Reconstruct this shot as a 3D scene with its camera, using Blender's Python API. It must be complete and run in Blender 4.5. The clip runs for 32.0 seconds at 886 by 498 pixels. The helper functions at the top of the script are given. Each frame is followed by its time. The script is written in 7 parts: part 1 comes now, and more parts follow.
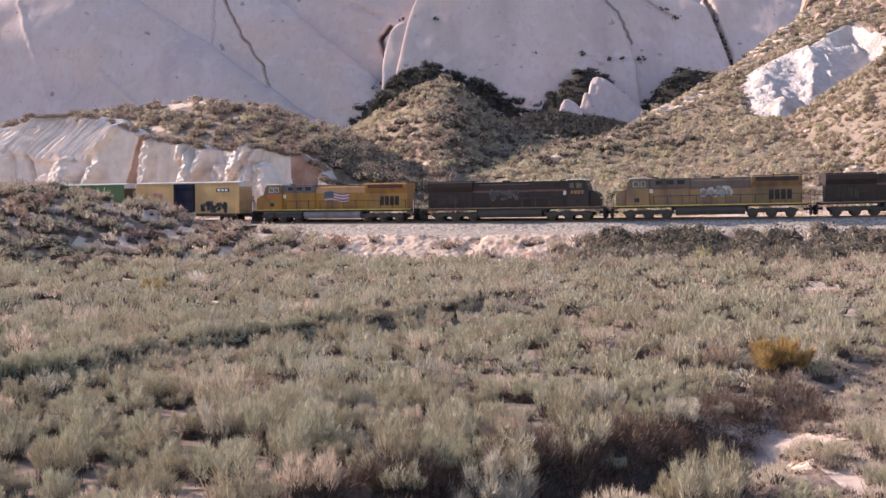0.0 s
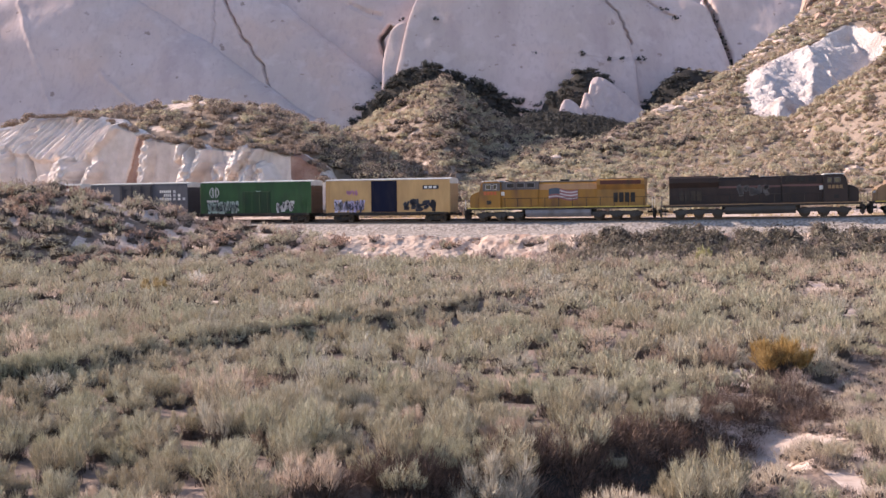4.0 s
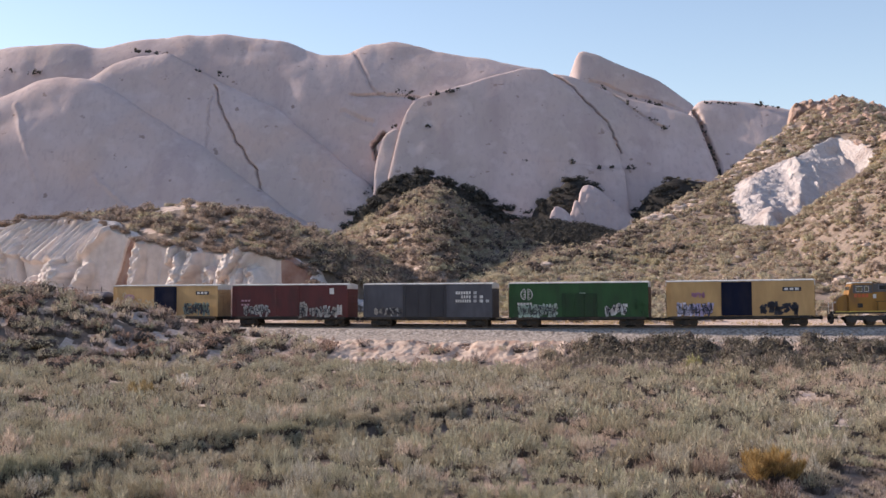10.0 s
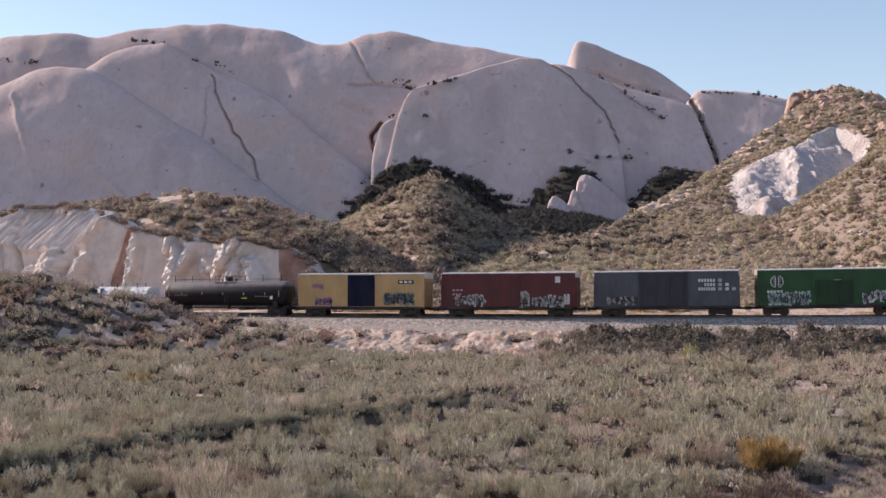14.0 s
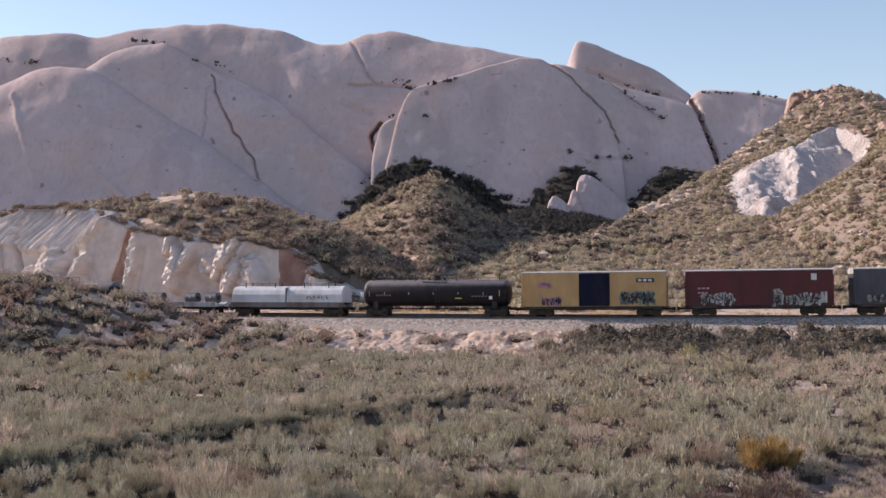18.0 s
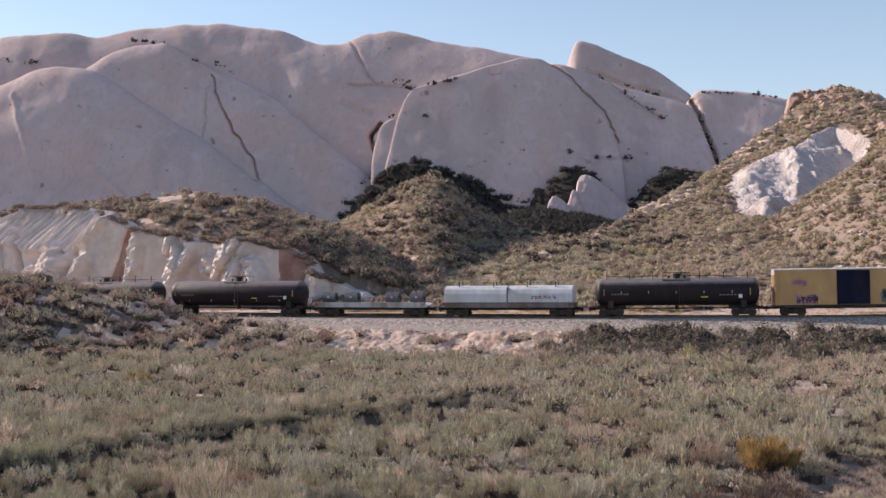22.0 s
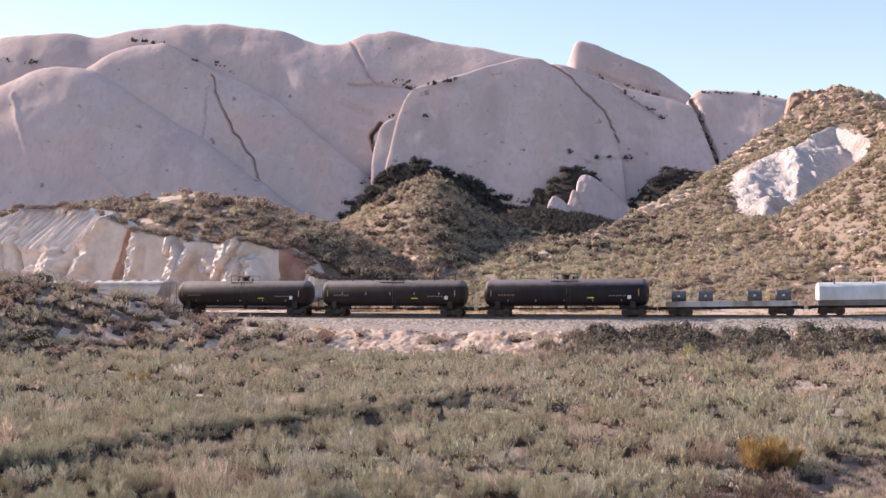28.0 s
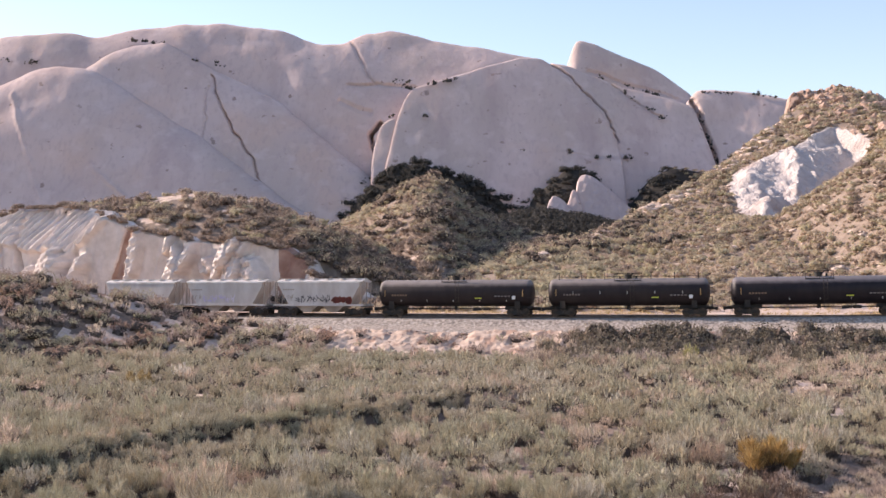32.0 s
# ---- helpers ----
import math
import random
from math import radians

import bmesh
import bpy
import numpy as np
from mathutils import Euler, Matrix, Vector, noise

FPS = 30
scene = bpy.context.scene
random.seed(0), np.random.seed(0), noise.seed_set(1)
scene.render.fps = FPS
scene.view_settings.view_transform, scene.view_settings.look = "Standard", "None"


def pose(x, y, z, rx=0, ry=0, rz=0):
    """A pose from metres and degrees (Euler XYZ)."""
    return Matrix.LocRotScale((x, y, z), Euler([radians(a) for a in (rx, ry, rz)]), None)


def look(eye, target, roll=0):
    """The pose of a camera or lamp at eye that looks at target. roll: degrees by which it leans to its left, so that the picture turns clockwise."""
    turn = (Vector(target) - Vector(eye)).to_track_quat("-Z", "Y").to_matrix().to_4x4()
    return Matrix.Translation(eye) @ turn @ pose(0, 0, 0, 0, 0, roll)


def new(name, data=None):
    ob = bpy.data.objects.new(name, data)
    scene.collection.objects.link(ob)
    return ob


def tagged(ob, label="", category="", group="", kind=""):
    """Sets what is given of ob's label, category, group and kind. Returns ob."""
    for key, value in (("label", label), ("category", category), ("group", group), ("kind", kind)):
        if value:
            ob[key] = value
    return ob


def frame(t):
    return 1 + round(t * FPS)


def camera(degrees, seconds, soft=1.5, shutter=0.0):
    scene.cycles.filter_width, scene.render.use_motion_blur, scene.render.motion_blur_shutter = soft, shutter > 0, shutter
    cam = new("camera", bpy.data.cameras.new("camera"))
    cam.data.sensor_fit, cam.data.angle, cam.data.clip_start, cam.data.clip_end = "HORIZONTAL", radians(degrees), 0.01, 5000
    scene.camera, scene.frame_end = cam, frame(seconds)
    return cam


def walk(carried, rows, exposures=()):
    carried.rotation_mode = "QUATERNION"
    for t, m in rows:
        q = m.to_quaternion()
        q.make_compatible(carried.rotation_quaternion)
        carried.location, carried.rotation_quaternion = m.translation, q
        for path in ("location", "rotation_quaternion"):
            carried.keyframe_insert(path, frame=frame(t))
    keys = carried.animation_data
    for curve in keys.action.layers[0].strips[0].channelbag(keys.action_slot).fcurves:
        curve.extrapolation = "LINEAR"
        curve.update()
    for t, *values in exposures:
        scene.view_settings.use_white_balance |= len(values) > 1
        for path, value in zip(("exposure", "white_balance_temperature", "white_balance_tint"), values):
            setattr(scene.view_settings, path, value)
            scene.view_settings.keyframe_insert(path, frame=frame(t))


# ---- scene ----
import collections

# ---- camera ----
cam = camera(39.24, 32.0, soft=1.5)
EYE = (0.0, 0.0, 2.6)


def aim(yaw, pitch, roll):
    """Camera pose: yaw to the left, pitch above level, roll, in degrees."""
    m = (Euler((0, 0, radians(yaw))).to_matrix() @ Euler((radians(90 + pitch), 0, 0)).to_matrix()
         @ Euler((0, 0, radians(roll))).to_matrix())
    return Matrix.Translation(EYE) @ m.to_4x4()


walk(cam, [(0.0, aim(0.605, -2.32, -0.612)), (4.0, aim(0.605, -2.32, -0.612)), (7.6, aim(0.605, -2.32, -0.612)),
           (8.0, aim(0.599, -2.291, -0.589)), (8.5, aim(0.509, -1.255, -0.951)), (9.0, aim(0.705, 0.877, -0.504)),
           (9.5, aim(0.384, 2.156, 0.098)), (10.0, aim(0.121, 2.531, 0.022)), (10.5, aim(0.002, 2.493, 0)),
           (11.0, aim(0.002, 2.374, 0)), (11.5, aim(0.001, 2.255, 0)), (12.0, aim(0, 2.176, 0)),
           (12.5, aim(0, 2.105, 0)), (13.0, aim(0, 2.057, 0)), (13.6, aim(0, 2.057, 0)), (22.0, aim(0, 2.057, 0)),
           (32.0, aim(0, 2.057, 0))],
     exposures=[(0.0, 0.8, 7000, 23), (8.0, 0.8, 7000, 23), (9.0, 0.6, 7000, 22), (10.0, 0.34, 6950, 19), (11.0, 0.29, 6900, 20), (13.0, 0.26, 6900, 21),
                (17.0, 0.22, 6900, 21), (19.0, 0.21, 6900, 21), (22.0, 0.22, 7000, 20), (23.0, 0.6, 7100, 20), (24.0, 0.66, 7100, 22), (32.0, 0.67, 7200, 22)])

# ---- sky and sun ----
SUN_AZ, SUN_EL = 69.0, 28.0          # degrees left of the view axis, degrees above the horizon
to_sun = Vector((-math.sin(radians(SUN_AZ)) * math.cos(radians(SUN_EL)), math.cos(radians(SUN_AZ)) * math.cos(radians(SUN_EL)),
                 math.sin(radians(SUN_EL))))
world = bpy.data.worlds.new("sky")
scene.world = world
world.use_nodes = True
wn = world.node_tree
wn.nodes.clear()
w_out, w_bg, w_sky = wn.nodes.new("ShaderNodeOutputWorld"), wn.nodes.new("ShaderNodeBackground"), wn.nodes.new("ShaderNodeTexSky")
w_sky.sky_type, w_sky.sun_disc = "NISHITA", False
w_sky.sun_elevation, w_sky.sun_rotation = radians(SUN_EL), radians(-SUN_AZ)
w_sky.altitude, w_sky.air_density, w_sky.dust_density, w_sky.ozone_density = 900, 1.2, 0.35, 1.8
w_bg.inputs["Strength"].default_value = 0.146
wn.links.new(w_sky.outputs[0], w_bg.inputs[0])
wn.links.new(w_bg.outputs[0], w_out.inputs[0])
sun_data = bpy.data.lights.new("sun", "SUN")
sun_data.energy, sun_data.angle, sun_data.color = 5.0, radians(0.53), (1.0, 0.92, 0.81)
sun = new("sun", sun_data)
sun.matrix_world = look(Vector((0, 0, 300)) + to_sun * 10, (0, 0, 300))


# ---- materials ----
def shade(name, base, second=None, scale=3.0, rough=0.7, metal=0.0, bump=0.0, bump_scale=None, third=None, third_scale=0.4,
          amount=0.5, stretch=(1, 1, 1), island=0.0, random_ob=0.0, spec=0.3, lift=0.02, coords="Object", third_edge=(0.5, 0.62), leaf=0.0):
    """Principled material: base mixed with second by fine noise and with third by broad noise; optional per-island variation."""
    m = bpy.data.materials.new(name)
    m.use_nodes = True
    nt = m.node_tree
    bsdf = nt.nodes["Principled BSDF"]
    bsdf.inputs["Roughness"].default_value, bsdf.inputs["Metallic"].default_value = rough, metal
    bsdf.inputs["Specular IOR Level"].default_value = spec
    tc, mp = nt.nodes.new("ShaderNodeTexCoord"), nt.nodes.new("ShaderNodeMapping")
    mp.inputs["Scale"].default_value = stretch
    nt.links.new(tc.outputs[coords], mp.inputs["Vector"])

    def noise_tex(sc, detail=5, lo=0.35, hi=0.65):
        n, r = nt.nodes.new("ShaderNodeTexNoise"), nt.nodes.new("ShaderNodeMapRange")
        n.inputs["Scale"].default_value, n.inputs["Detail"].default_value = sc, detail
        nt.links.new(mp.outputs[0], n.inputs["Vector"])
        nt.links.new(n.outputs["Fac"], r.inputs["Value"])
        r.inputs["From Min"].default_value, r.inputs["From Max"].default_value = lo, hi
        return n, r.outputs[0]

    def mix(fac, a, b, blend="MIX"):
        x = nt.nodes.new("ShaderNodeMix")
        x.data_type, x.blend_type = "RGBA", blend
        for socket, value in ((x.inputs["Factor"], fac), (x.inputs["A"], a), (x.inputs["B"], b)):
            if hasattr(value, "links"):
                nt.links.new(value, socket)
            else:
                socket.default_value = (*value, 1) if isinstance(value, tuple) else value
        return x.outputs["Result"]

    second = second or tuple(c * 0.75 for c in base)
    raw, fac = noise_tex(scale)
    col = mix(fac, base, second)
    if third:
        col = mix(noise_tex(third_scale, 4, *third_edge)[1], col, third)
    if island:
        g, r = nt.nodes.new("ShaderNodeNewGeometry"), nt.nodes.new("ShaderNodeMapRange")
        r.inputs["To Min"].default_value, r.inputs["To Max"].default_value = 1 - island, 1 + island
        nt.links.new(g.outputs["Random Per Island"], r.inputs["Value"])
        col = mix(1.0, col, r.outputs[0], "MULTIPLY")
    if random_ob:
        g, r = nt.nodes.new("ShaderNodeObjectInfo"), nt.nodes.new("ShaderNodeMapRange")
        r.inputs["To Min"].default_value, r.inputs["To Max"].default_value = 1 - random_ob, 1 + random_ob
        nt.links.new(g.outputs["Random"], r.inputs["Value"])
        col = mix(1.0, col, r.outputs[0], "MULTIPLY")
    nt.links.new(col, bsdf.inputs["Base Color"])
    if bump:
        b = nt.nodes.new("ShaderNodeBump")
        b.inputs["Strength"].default_value, b.inputs["Distance"].default_value = bump, lift
        src = raw if bump_scale is None else noise_tex(bump_scale, 6)[0]
        nt.links.new(src.outputs["Fac"], b.inputs["Height"])
        nt.links.new(b.outputs[0], bsdf.inputs["Normal"])
    if leaf:
        tr, mx = nt.nodes.new("ShaderNodeBsdfTranslucent"), nt.nodes.new("ShaderNodeMixShader")
        mx.inputs[0].default_value = leaf
        nt.links.new(col, tr.inputs["Color"])
        nt.links.new(bsdf.outputs[0], mx.inputs[1])
        nt.links.new(tr.outputs[0], mx.inputs[2])
        nt.links.new(mx.outputs[0], nt.nodes["Material Output"].inputs["Surface"])
    return m


M_GROUND = shade("sandy_soil", (0.22, 0.165, 0.135), (0.16, 0.12, 0.10), 1.3, 0.95, bump=0.9, bump_scale=4, lift=0.16,
                 third=(0.29, 0.21, 0.17), third_scale=0.12, spec=0.1)
M_HILLSOIL = shade("tan_hill_soil", (0.31, 0.238, 0.193), (0.235, 0.18, 0.145), 0.8, 0.95, bump=0.9, bump_scale=3, lift=0.2,
                   third=(0.50, 0.40, 0.335), third_scale=0.35, spec=0.1, third_edge=(0.63, 0.68))
# Near-black ground that holds the shade below the rock and in the gully.
M_SHADEGROUND = shade("shade_dark_ground", (0.045, 0.041, 0.038), (0.068, 0.06, 0.054), 0.8, 0.95, bump=0.8, bump_scale=2, lift=0.3, spec=0.05)
# Twigs coloured dark for the shade inside and under the bushes.
M_TWIG_SHADE = shade("shaded_woody_heart", (0.115, 0.09, 0.078), (0.075, 0.06, 0.052), 2.0, 0.95, spec=0.05)
M_SAND = shade("pale_sand", (0.61, 0.485, 0.415), (0.48, 0.365, 0.305), 2.0, 0.95, bump=0.5, bump_scale=5, lift=0.08, spec=0.1)
M_BANK = shade("pink_crumbly_sandstone", (0.58, 0.45, 0.37), (0.44, 0.325, 0.265), 1.2, 0.95, bump=0.6, bump_scale=6, lift=0.08, third=(0.38, 0.255, 0.20), third_scale=0.5, spec=0.1)
M_ROCK = shade("pink_grey_sandstone", (0.60, 0.475, 0.455), (0.54, 0.42, 0.40), 0.09, 0.92, bump=0.3, bump_scale=0.7, lift=0.4,
               third=(0.52, 0.41, 0.38), third_scale=0.028, stretch=(1, 1, 0.35), spec=0.1)


def weather(m, spots, streaks, tint):
    """Adds scattered dark pits, faint run-off streaks and warm blotches to a stone."""
    nt = m.node_tree
    bsdf = nt.nodes["Principled BSDF"]
    src = bsdf.inputs["Base Color"].links[0].from_socket
    tc = nt.nodes.new("ShaderNodeTexCoord")
    for scale, stretch, lo, hi, colour in ((0.33, (1, 1, 1), 0.68, 0.73, spots), (0.10, (1, 0.3, 0.12), 0.52, 0.80, streaks), (0.045, (1, 1, 0.8), 0.55, 0.75, tint),
                                             (0.75, (1, 0.6, 0.45), 0.5, 0.72, (*streaks[:3], 0.42)), (0.22, (1, 1, 1), 0.55, 0.70, (0.66, 0.54, 0.525, 0.45))):
        mp, n, r, x = (nt.nodes.new("ShaderNode" + k) for k in ("Mapping", "TexNoise", "MapRange", "Mix"))
        mp.inputs["Scale"].default_value = stretch
        n.inputs["Scale"].default_value, n.inputs["Detail"].default_value = scale, 3
        r.inputs["From Min"].default_value, r.inputs["From Max"].default_value = lo, hi
        r.inputs["To Max"].default_value = colour[3]
        x.data_type = "RGBA"
        x.inputs["B"].default_value = (*colour[:3], 1)
        nt.links.new(tc.outputs["Object"], mp.inputs["Vector"])
        nt.links.new(mp.outputs[0], n.inputs["Vector"])
        nt.links.new(n.outputs["Fac"], r.inputs["Value"])
        nt.links.new(r.outputs[0], x.inputs["Factor"])
        nt.links.new(src, x.inputs["A"])
        src = x.outputs["Result"]
    nt.links.new(src, bsdf.inputs["Base Color"])


weather(M_ROCK, (0.26, 0.18, 0.16, 0.8), (0.42, 0.315, 0.31, 0.8), (0.62, 0.43, 0.36, 0.6))
M_CLIFF = shade("white_sandstone", (0.74, 0.64, 0.59), (0.61, 0.52, 0.475), 0.6, 0.92, bump=0.5, bump_scale=2.2, lift=0.25,
                third=(0.478, 0.304, 0.244), third_scale=0.10, spec=0.1, third_edge=(0.68, 0.82))
# Darker tone of the white sandstone, with the outcrop's shade put in.
M_OUTCROP = shade("shade_toned_white_sandstone", (0.60, 0.53, 0.505), (0.50, 0.43, 0.405), 0.5, 0.92, bump=1.0, bump_scale=1.8, lift=0.5,
                  third=(0.44, 0.35, 0.32), third_scale=0.12, spec=0.1, third_edge=(0.55, 0.7))
M_CLIFF_RED = shade("rust_red_sandstone", (0.3, 0.165, 0.13), (0.42, 0.275, 0.225), 0.5, 0.92, bump=0.8, bump_scale=2.2, lift=0.3, spec=0.1)
M_RIDGEROCK = shade("rusty_pink_sandstone", (0.47, 0.34, 0.28), (0.35, 0.23, 0.18), 0.5, 0.92, bump=0.9, bump_scale=1.6, lift=0.3, spec=0.1)
M_BALLAST = shade("grey_ballast", (0.47, 0.41, 0.37), (0.20, 0.165, 0.145), 3.0, 0.95, bump=1.0, lift=0.15, spec=0.1)
M_BED = shade("dusty_stained_ballast", (0.36, 0.32, 0.29), (0.19, 0.16, 0.145), 7, 0.95, bump=1.0, lift=0.12, spec=0.1)
M_SAGE = shade("grey_green_sage", (0.408, 0.374, 0.262), (0.465, 0.412, 0.306), 0.35, 0.9, third=(0.49, 0.415, 0.31), third_scale=0.09,
               island=0.3, spec=0.1, leaf=0.14)
M_SAGE_PALE = shade("silvery_sage", (0.505, 0.448, 0.36), (0.455, 0.402, 0.325), 0.5, 0.9, island=0.3, spec=0.1, leaf=0.14)
M_SAGE_DARK = shade("dark_olive_sage", (0.37, 0.318, 0.22), (0.43, 0.36, 0.26), 0.5, 0.9, island=0.3, spec=0.1, leaf=0.14)
M_SCRUB = shade("olive_chaparral", (0.46, 0.38, 0.27), (0.53, 0.43, 0.33), 0.25, 0.9, third=(0.364, 0.305, 0.215), third_scale=0.06,
                island=0.14, spec=0.1, leaf=0.42)
M_SCRUB_PALE = shade("pale_green_chaparral", (0.47, 0.415, 0.295), (0.52, 0.445, 0.33), 0.3, 0.9, third=(0.464, 0.403, 0.268), third_scale=0.08,
                     island=0.14, spec=0.1, leaf=0.42)
M_UMBER = shade("dark_umber_chaparral", (0.265, 0.205, 0.168), (0.34, 0.262, 0.215), 0.4, 0.9, island=0.4, spec=0.1, leaf=0.42)
M_BROWNSCRUB = shade("brown_dry_scrub", (0.50, 0.385, 0.30), (0.56, 0.45, 0.365), 0.4, 0.9, third=(0.312, 0.228, 0.174), third_scale=0.1,
                     island=0.14, spec=0.1, leaf=0.42)
M_REDBRUSH = shade("warm_red_brown_brush", (0.42, 0.29, 0.23), (0.31, 0.205, 0.16), 0.5, 0.9, island=0.35, spec=0.1, leaf=0.3)
M_OAKBANK = shade("grey_olive_oak", (0.15, 0.13, 0.10), (0.235, 0.195, 0.155), 0.5, 0.9, island=0.4, spec=0.1, leaf=0.25)
M_MAUVE = shade("mauve_grey_brush", (0.44, 0.355, 0.315), (0.34, 0.265, 0.23), 0.7, 0.9, island=0.35, spec=0.1, leaf=0.28)
M_REDSCRUB = shade("red_brown_twigs", (0.125, 0.083, 0.066), (0.19, 0.13, 0.105), 0.8, 0.9, island=0.4, spec=0.1, leaf=0.15)
# Neutral dark tone also carries the shade below the great rock.
M_DARKSCRUB = shade("dark_green_oak_scrub", (0.062, 0.06, 0.056), (0.088, 0.082, 0.074), 0.4, 0.9, island=0.4, spec=0.1, leaf=0.25)
M_RUST = shade("rabbitbrush_orange", (0.44, 0.30, 0.135), (0.36, 0.23, 0.095), 2.0, 0.9, island=0.3, spec=0.1, leaf=0.4)
M_STRAW = shade("dry_straw", (0.60, 0.50, 0.39), (0.50, 0.40, 0.31), 1.0, 0.9, island=0.3, spec=0.1, leaf=0.4)
M_STRAWGOLD = shade("golden_dry_grass", (0.55, 0.42, 0.24), (0.47, 0.36, 0.22), 1.0, 0.9, island=0.25, spec=0.1, leaf=0.4)
M_OCHRE = shade("ochre_brown_leaf", (0.36, 0.275, 0.15), (0.29, 0.21, 0.11), 2.0, 0.9, island=0.3, spec=0.1, leaf=0.35)
M_PALE = shade("bleached_twigs", (0.74, 0.67, 0.60), (0.62, 0.55, 0.48), 2.0, 0.9, island=0.2, spec=0.1, leaf=0.3)
M_LIME = shade("yellow_green_leaf", (0.40, 0.365, 0.19), (0.33, 0.295, 0.15), 2.0, 0.9, island=0.3, spec=0.1, leaf=0.45)
M_STEEL = shade("rail_steel", (0.16, 0.11, 0.085), (0.22, 0.17, 0.14), 3, 0.55, 0.6)
M_TIE = shade("tie_concrete", (0.33, 0.30, 0.27), (0.24, 0.21, 0.19), 4, 0.9, random_ob=0.2)


# ---- mesh helpers ----
def mesh_from(name, verts, faces, mat, smooth=False):
    """Mesh from vertex and face arrays; faces may be an (n, 3) or (n, 4) array or a list."""
    me = bpy.data.meshes.new(name)
    verts = np.asarray(verts, dtype=np.float32).reshape(-1, 3)
    faces = np.asarray(faces, dtype=np.int32)
    k = faces.shape[1]
    me.vertices.add(len(verts))
    me.vertices.foreach_set("co", verts.ravel())
    me.loops.add(faces.size)
    me.loops.foreach_set("vertex_index", faces.ravel())
    me.polygons.add(len(faces))
    me.polygons.foreach_set("loop_start", np.arange(0, faces.size, k, dtype=np.int32))
    if smooth:
        me.polygons.foreach_set("use_smooth", np.ones(len(faces), dtype=bool))
    me.update(calc_edges=True)
    for one in (mat if isinstance(mat, (list, tuple)) else [mat]):
        me.materials.append(one)
    return me


def sheet(name, X, Y, Z, mat, smooth=True):
    """Grid mesh from three equal 2D arrays."""
    r, c = X.shape
    i = np.arange(r * c).reshape(r, c)
    f = np.stack([i[:-1, :-1], i[:-1, 1:], i[1:, 1:], i[1:, :-1]], -1).reshape(-1, 4)
    return mesh_from(name, np.stack([X, Y, Z], -1).reshape(-1, 3), f, mat, smooth)


LATTICE = np.random.RandomState(5).rand(256, 256)


def vnoise(x, y):
    """Smooth value noise, 0 to 1."""
    xi, yi = np.floor(x).astype(int), np.floor(y).astype(int)
    u, v = x - xi, y - yi
    u, v = u * u * (3 - 2 * u), v * v * (3 - 2 * v)
    a, b = LATTICE[xi % 256, yi % 256], LATTICE[(xi + 1) % 256, yi % 256]
    c, d = LATTICE[xi % 256, (yi + 1) % 256], LATTICE[(xi + 1) % 256, (yi + 1) % 256]
    return (a * (1 - u) + b * u) * (1 - v) + (c * (1 - u) + d * u) * v


def fbm(x, y, octaves=4):
    """Fractal noise about -1 to 1."""
    t, a = 0, 0.5
    for o in range(octaves):
        t = t + a * (vnoise(x * 2 ** o + 17.3 * o, y * 2 ** o - 9.1 * o) * 2 - 1)
        a *= 0.5
    return t


def smooth(a, b, x):
    t = np.clip((x - a) / (b - a), 0, 1)
    return t * t * (3 - 2 * t)


def curve(pairs, x):
    """Smooth curve through (x, value) pairs."""
    px, pv = [p[0] for p in pairs], [p[1] for p in pairs]
    return (np.interp(x - 1.2, px, pv) + np.interp(x, px, pv) * 2 + np.interp(x + 1.2, px, pv)) / 4


# ---- the line of the track: an arc that swings toward the viewer and away to the left ----
ARC_C, ARC_R, TH0, KAP = (92.37, 443.6), 310.0, 0.30105, 0.00321


def rail_z(s):
    s = np.asarray(s, dtype=float)
    return np.where(s < -10, -0.11, np.where(s < 50, -0.11 + 0.37 * ((s + 10) / 55) ** 2, 0.33 + 0.0147 * (s - 50)))


def along(s, n=0.0):
    """Place on the track's arc at s metres, n metres to the viewer's side of its middle."""
    th = TH0 - KAP * np.asarray(s, dtype=float)
    return ARC_C[0] - (ARC_R + n) * np.sin(th), ARC_C[1] - (ARC_R + n) * np.cos(th)


def to_track(X, Y):
    """The (s, n) of ground places."""
    dx, dy = ARC_C[0] - X, ARC_C[1] - Y
    return (TH0 - np.arctan2(dx, dy)) / KAP, np.hypot(dx, dy) - ARC_R


# ---- the lie of the land ----
STEP_LINE = [(-19.5, 48.8), (-18.6, 50.2), (-16.6, 51.1), (-15.5, 55.4), (-14.1, 60.4), (-10.9, 66.2), (-6.7, 70.0), (-3.7, 74.3), (1.6, 83.0)]      # low terrace edge across the flat
GULLY_LINE = [(-2.2, 29.8), (1.4, 31.6), (4.4, 34.4), (7.6, 38.0), (11.6, 43.6), (18.0, 53.4), (24.5, 60.6)]    # wash that cuts the near corner
HILL_LEFT = [(-140, 15.0), (-90, 15.5), (-67.9, 17.6), (-60.8, 17.7), (-54.0, 18.1), (-45.5, 19.4), (-40.0, 18.8), (-32.3, 17.7), (-26.7, 16.1), (-21.1, 14.0), (-15.7, 12.4), (-10.5, 9.4), (-5.4, 5.9), (-1, 2.0), (4, -3.0), (60, -6)]     # crest of the hill over the white cut: X, z
EDGE_LEFT = [(-140, 13.0), (-90, 14.0), (-65.2, 15.9), (-59.1, 15.2), (-50.6, 13.9), (-44.8, 12.6), (-41.3, 11.4), (-30.6, 10.2), (-20.5, 9.1), (-17.2, 6.6), (-9.4, 4.5), (-4, 2.0), (60, -6)]     # upper edge of the white cut: X, z
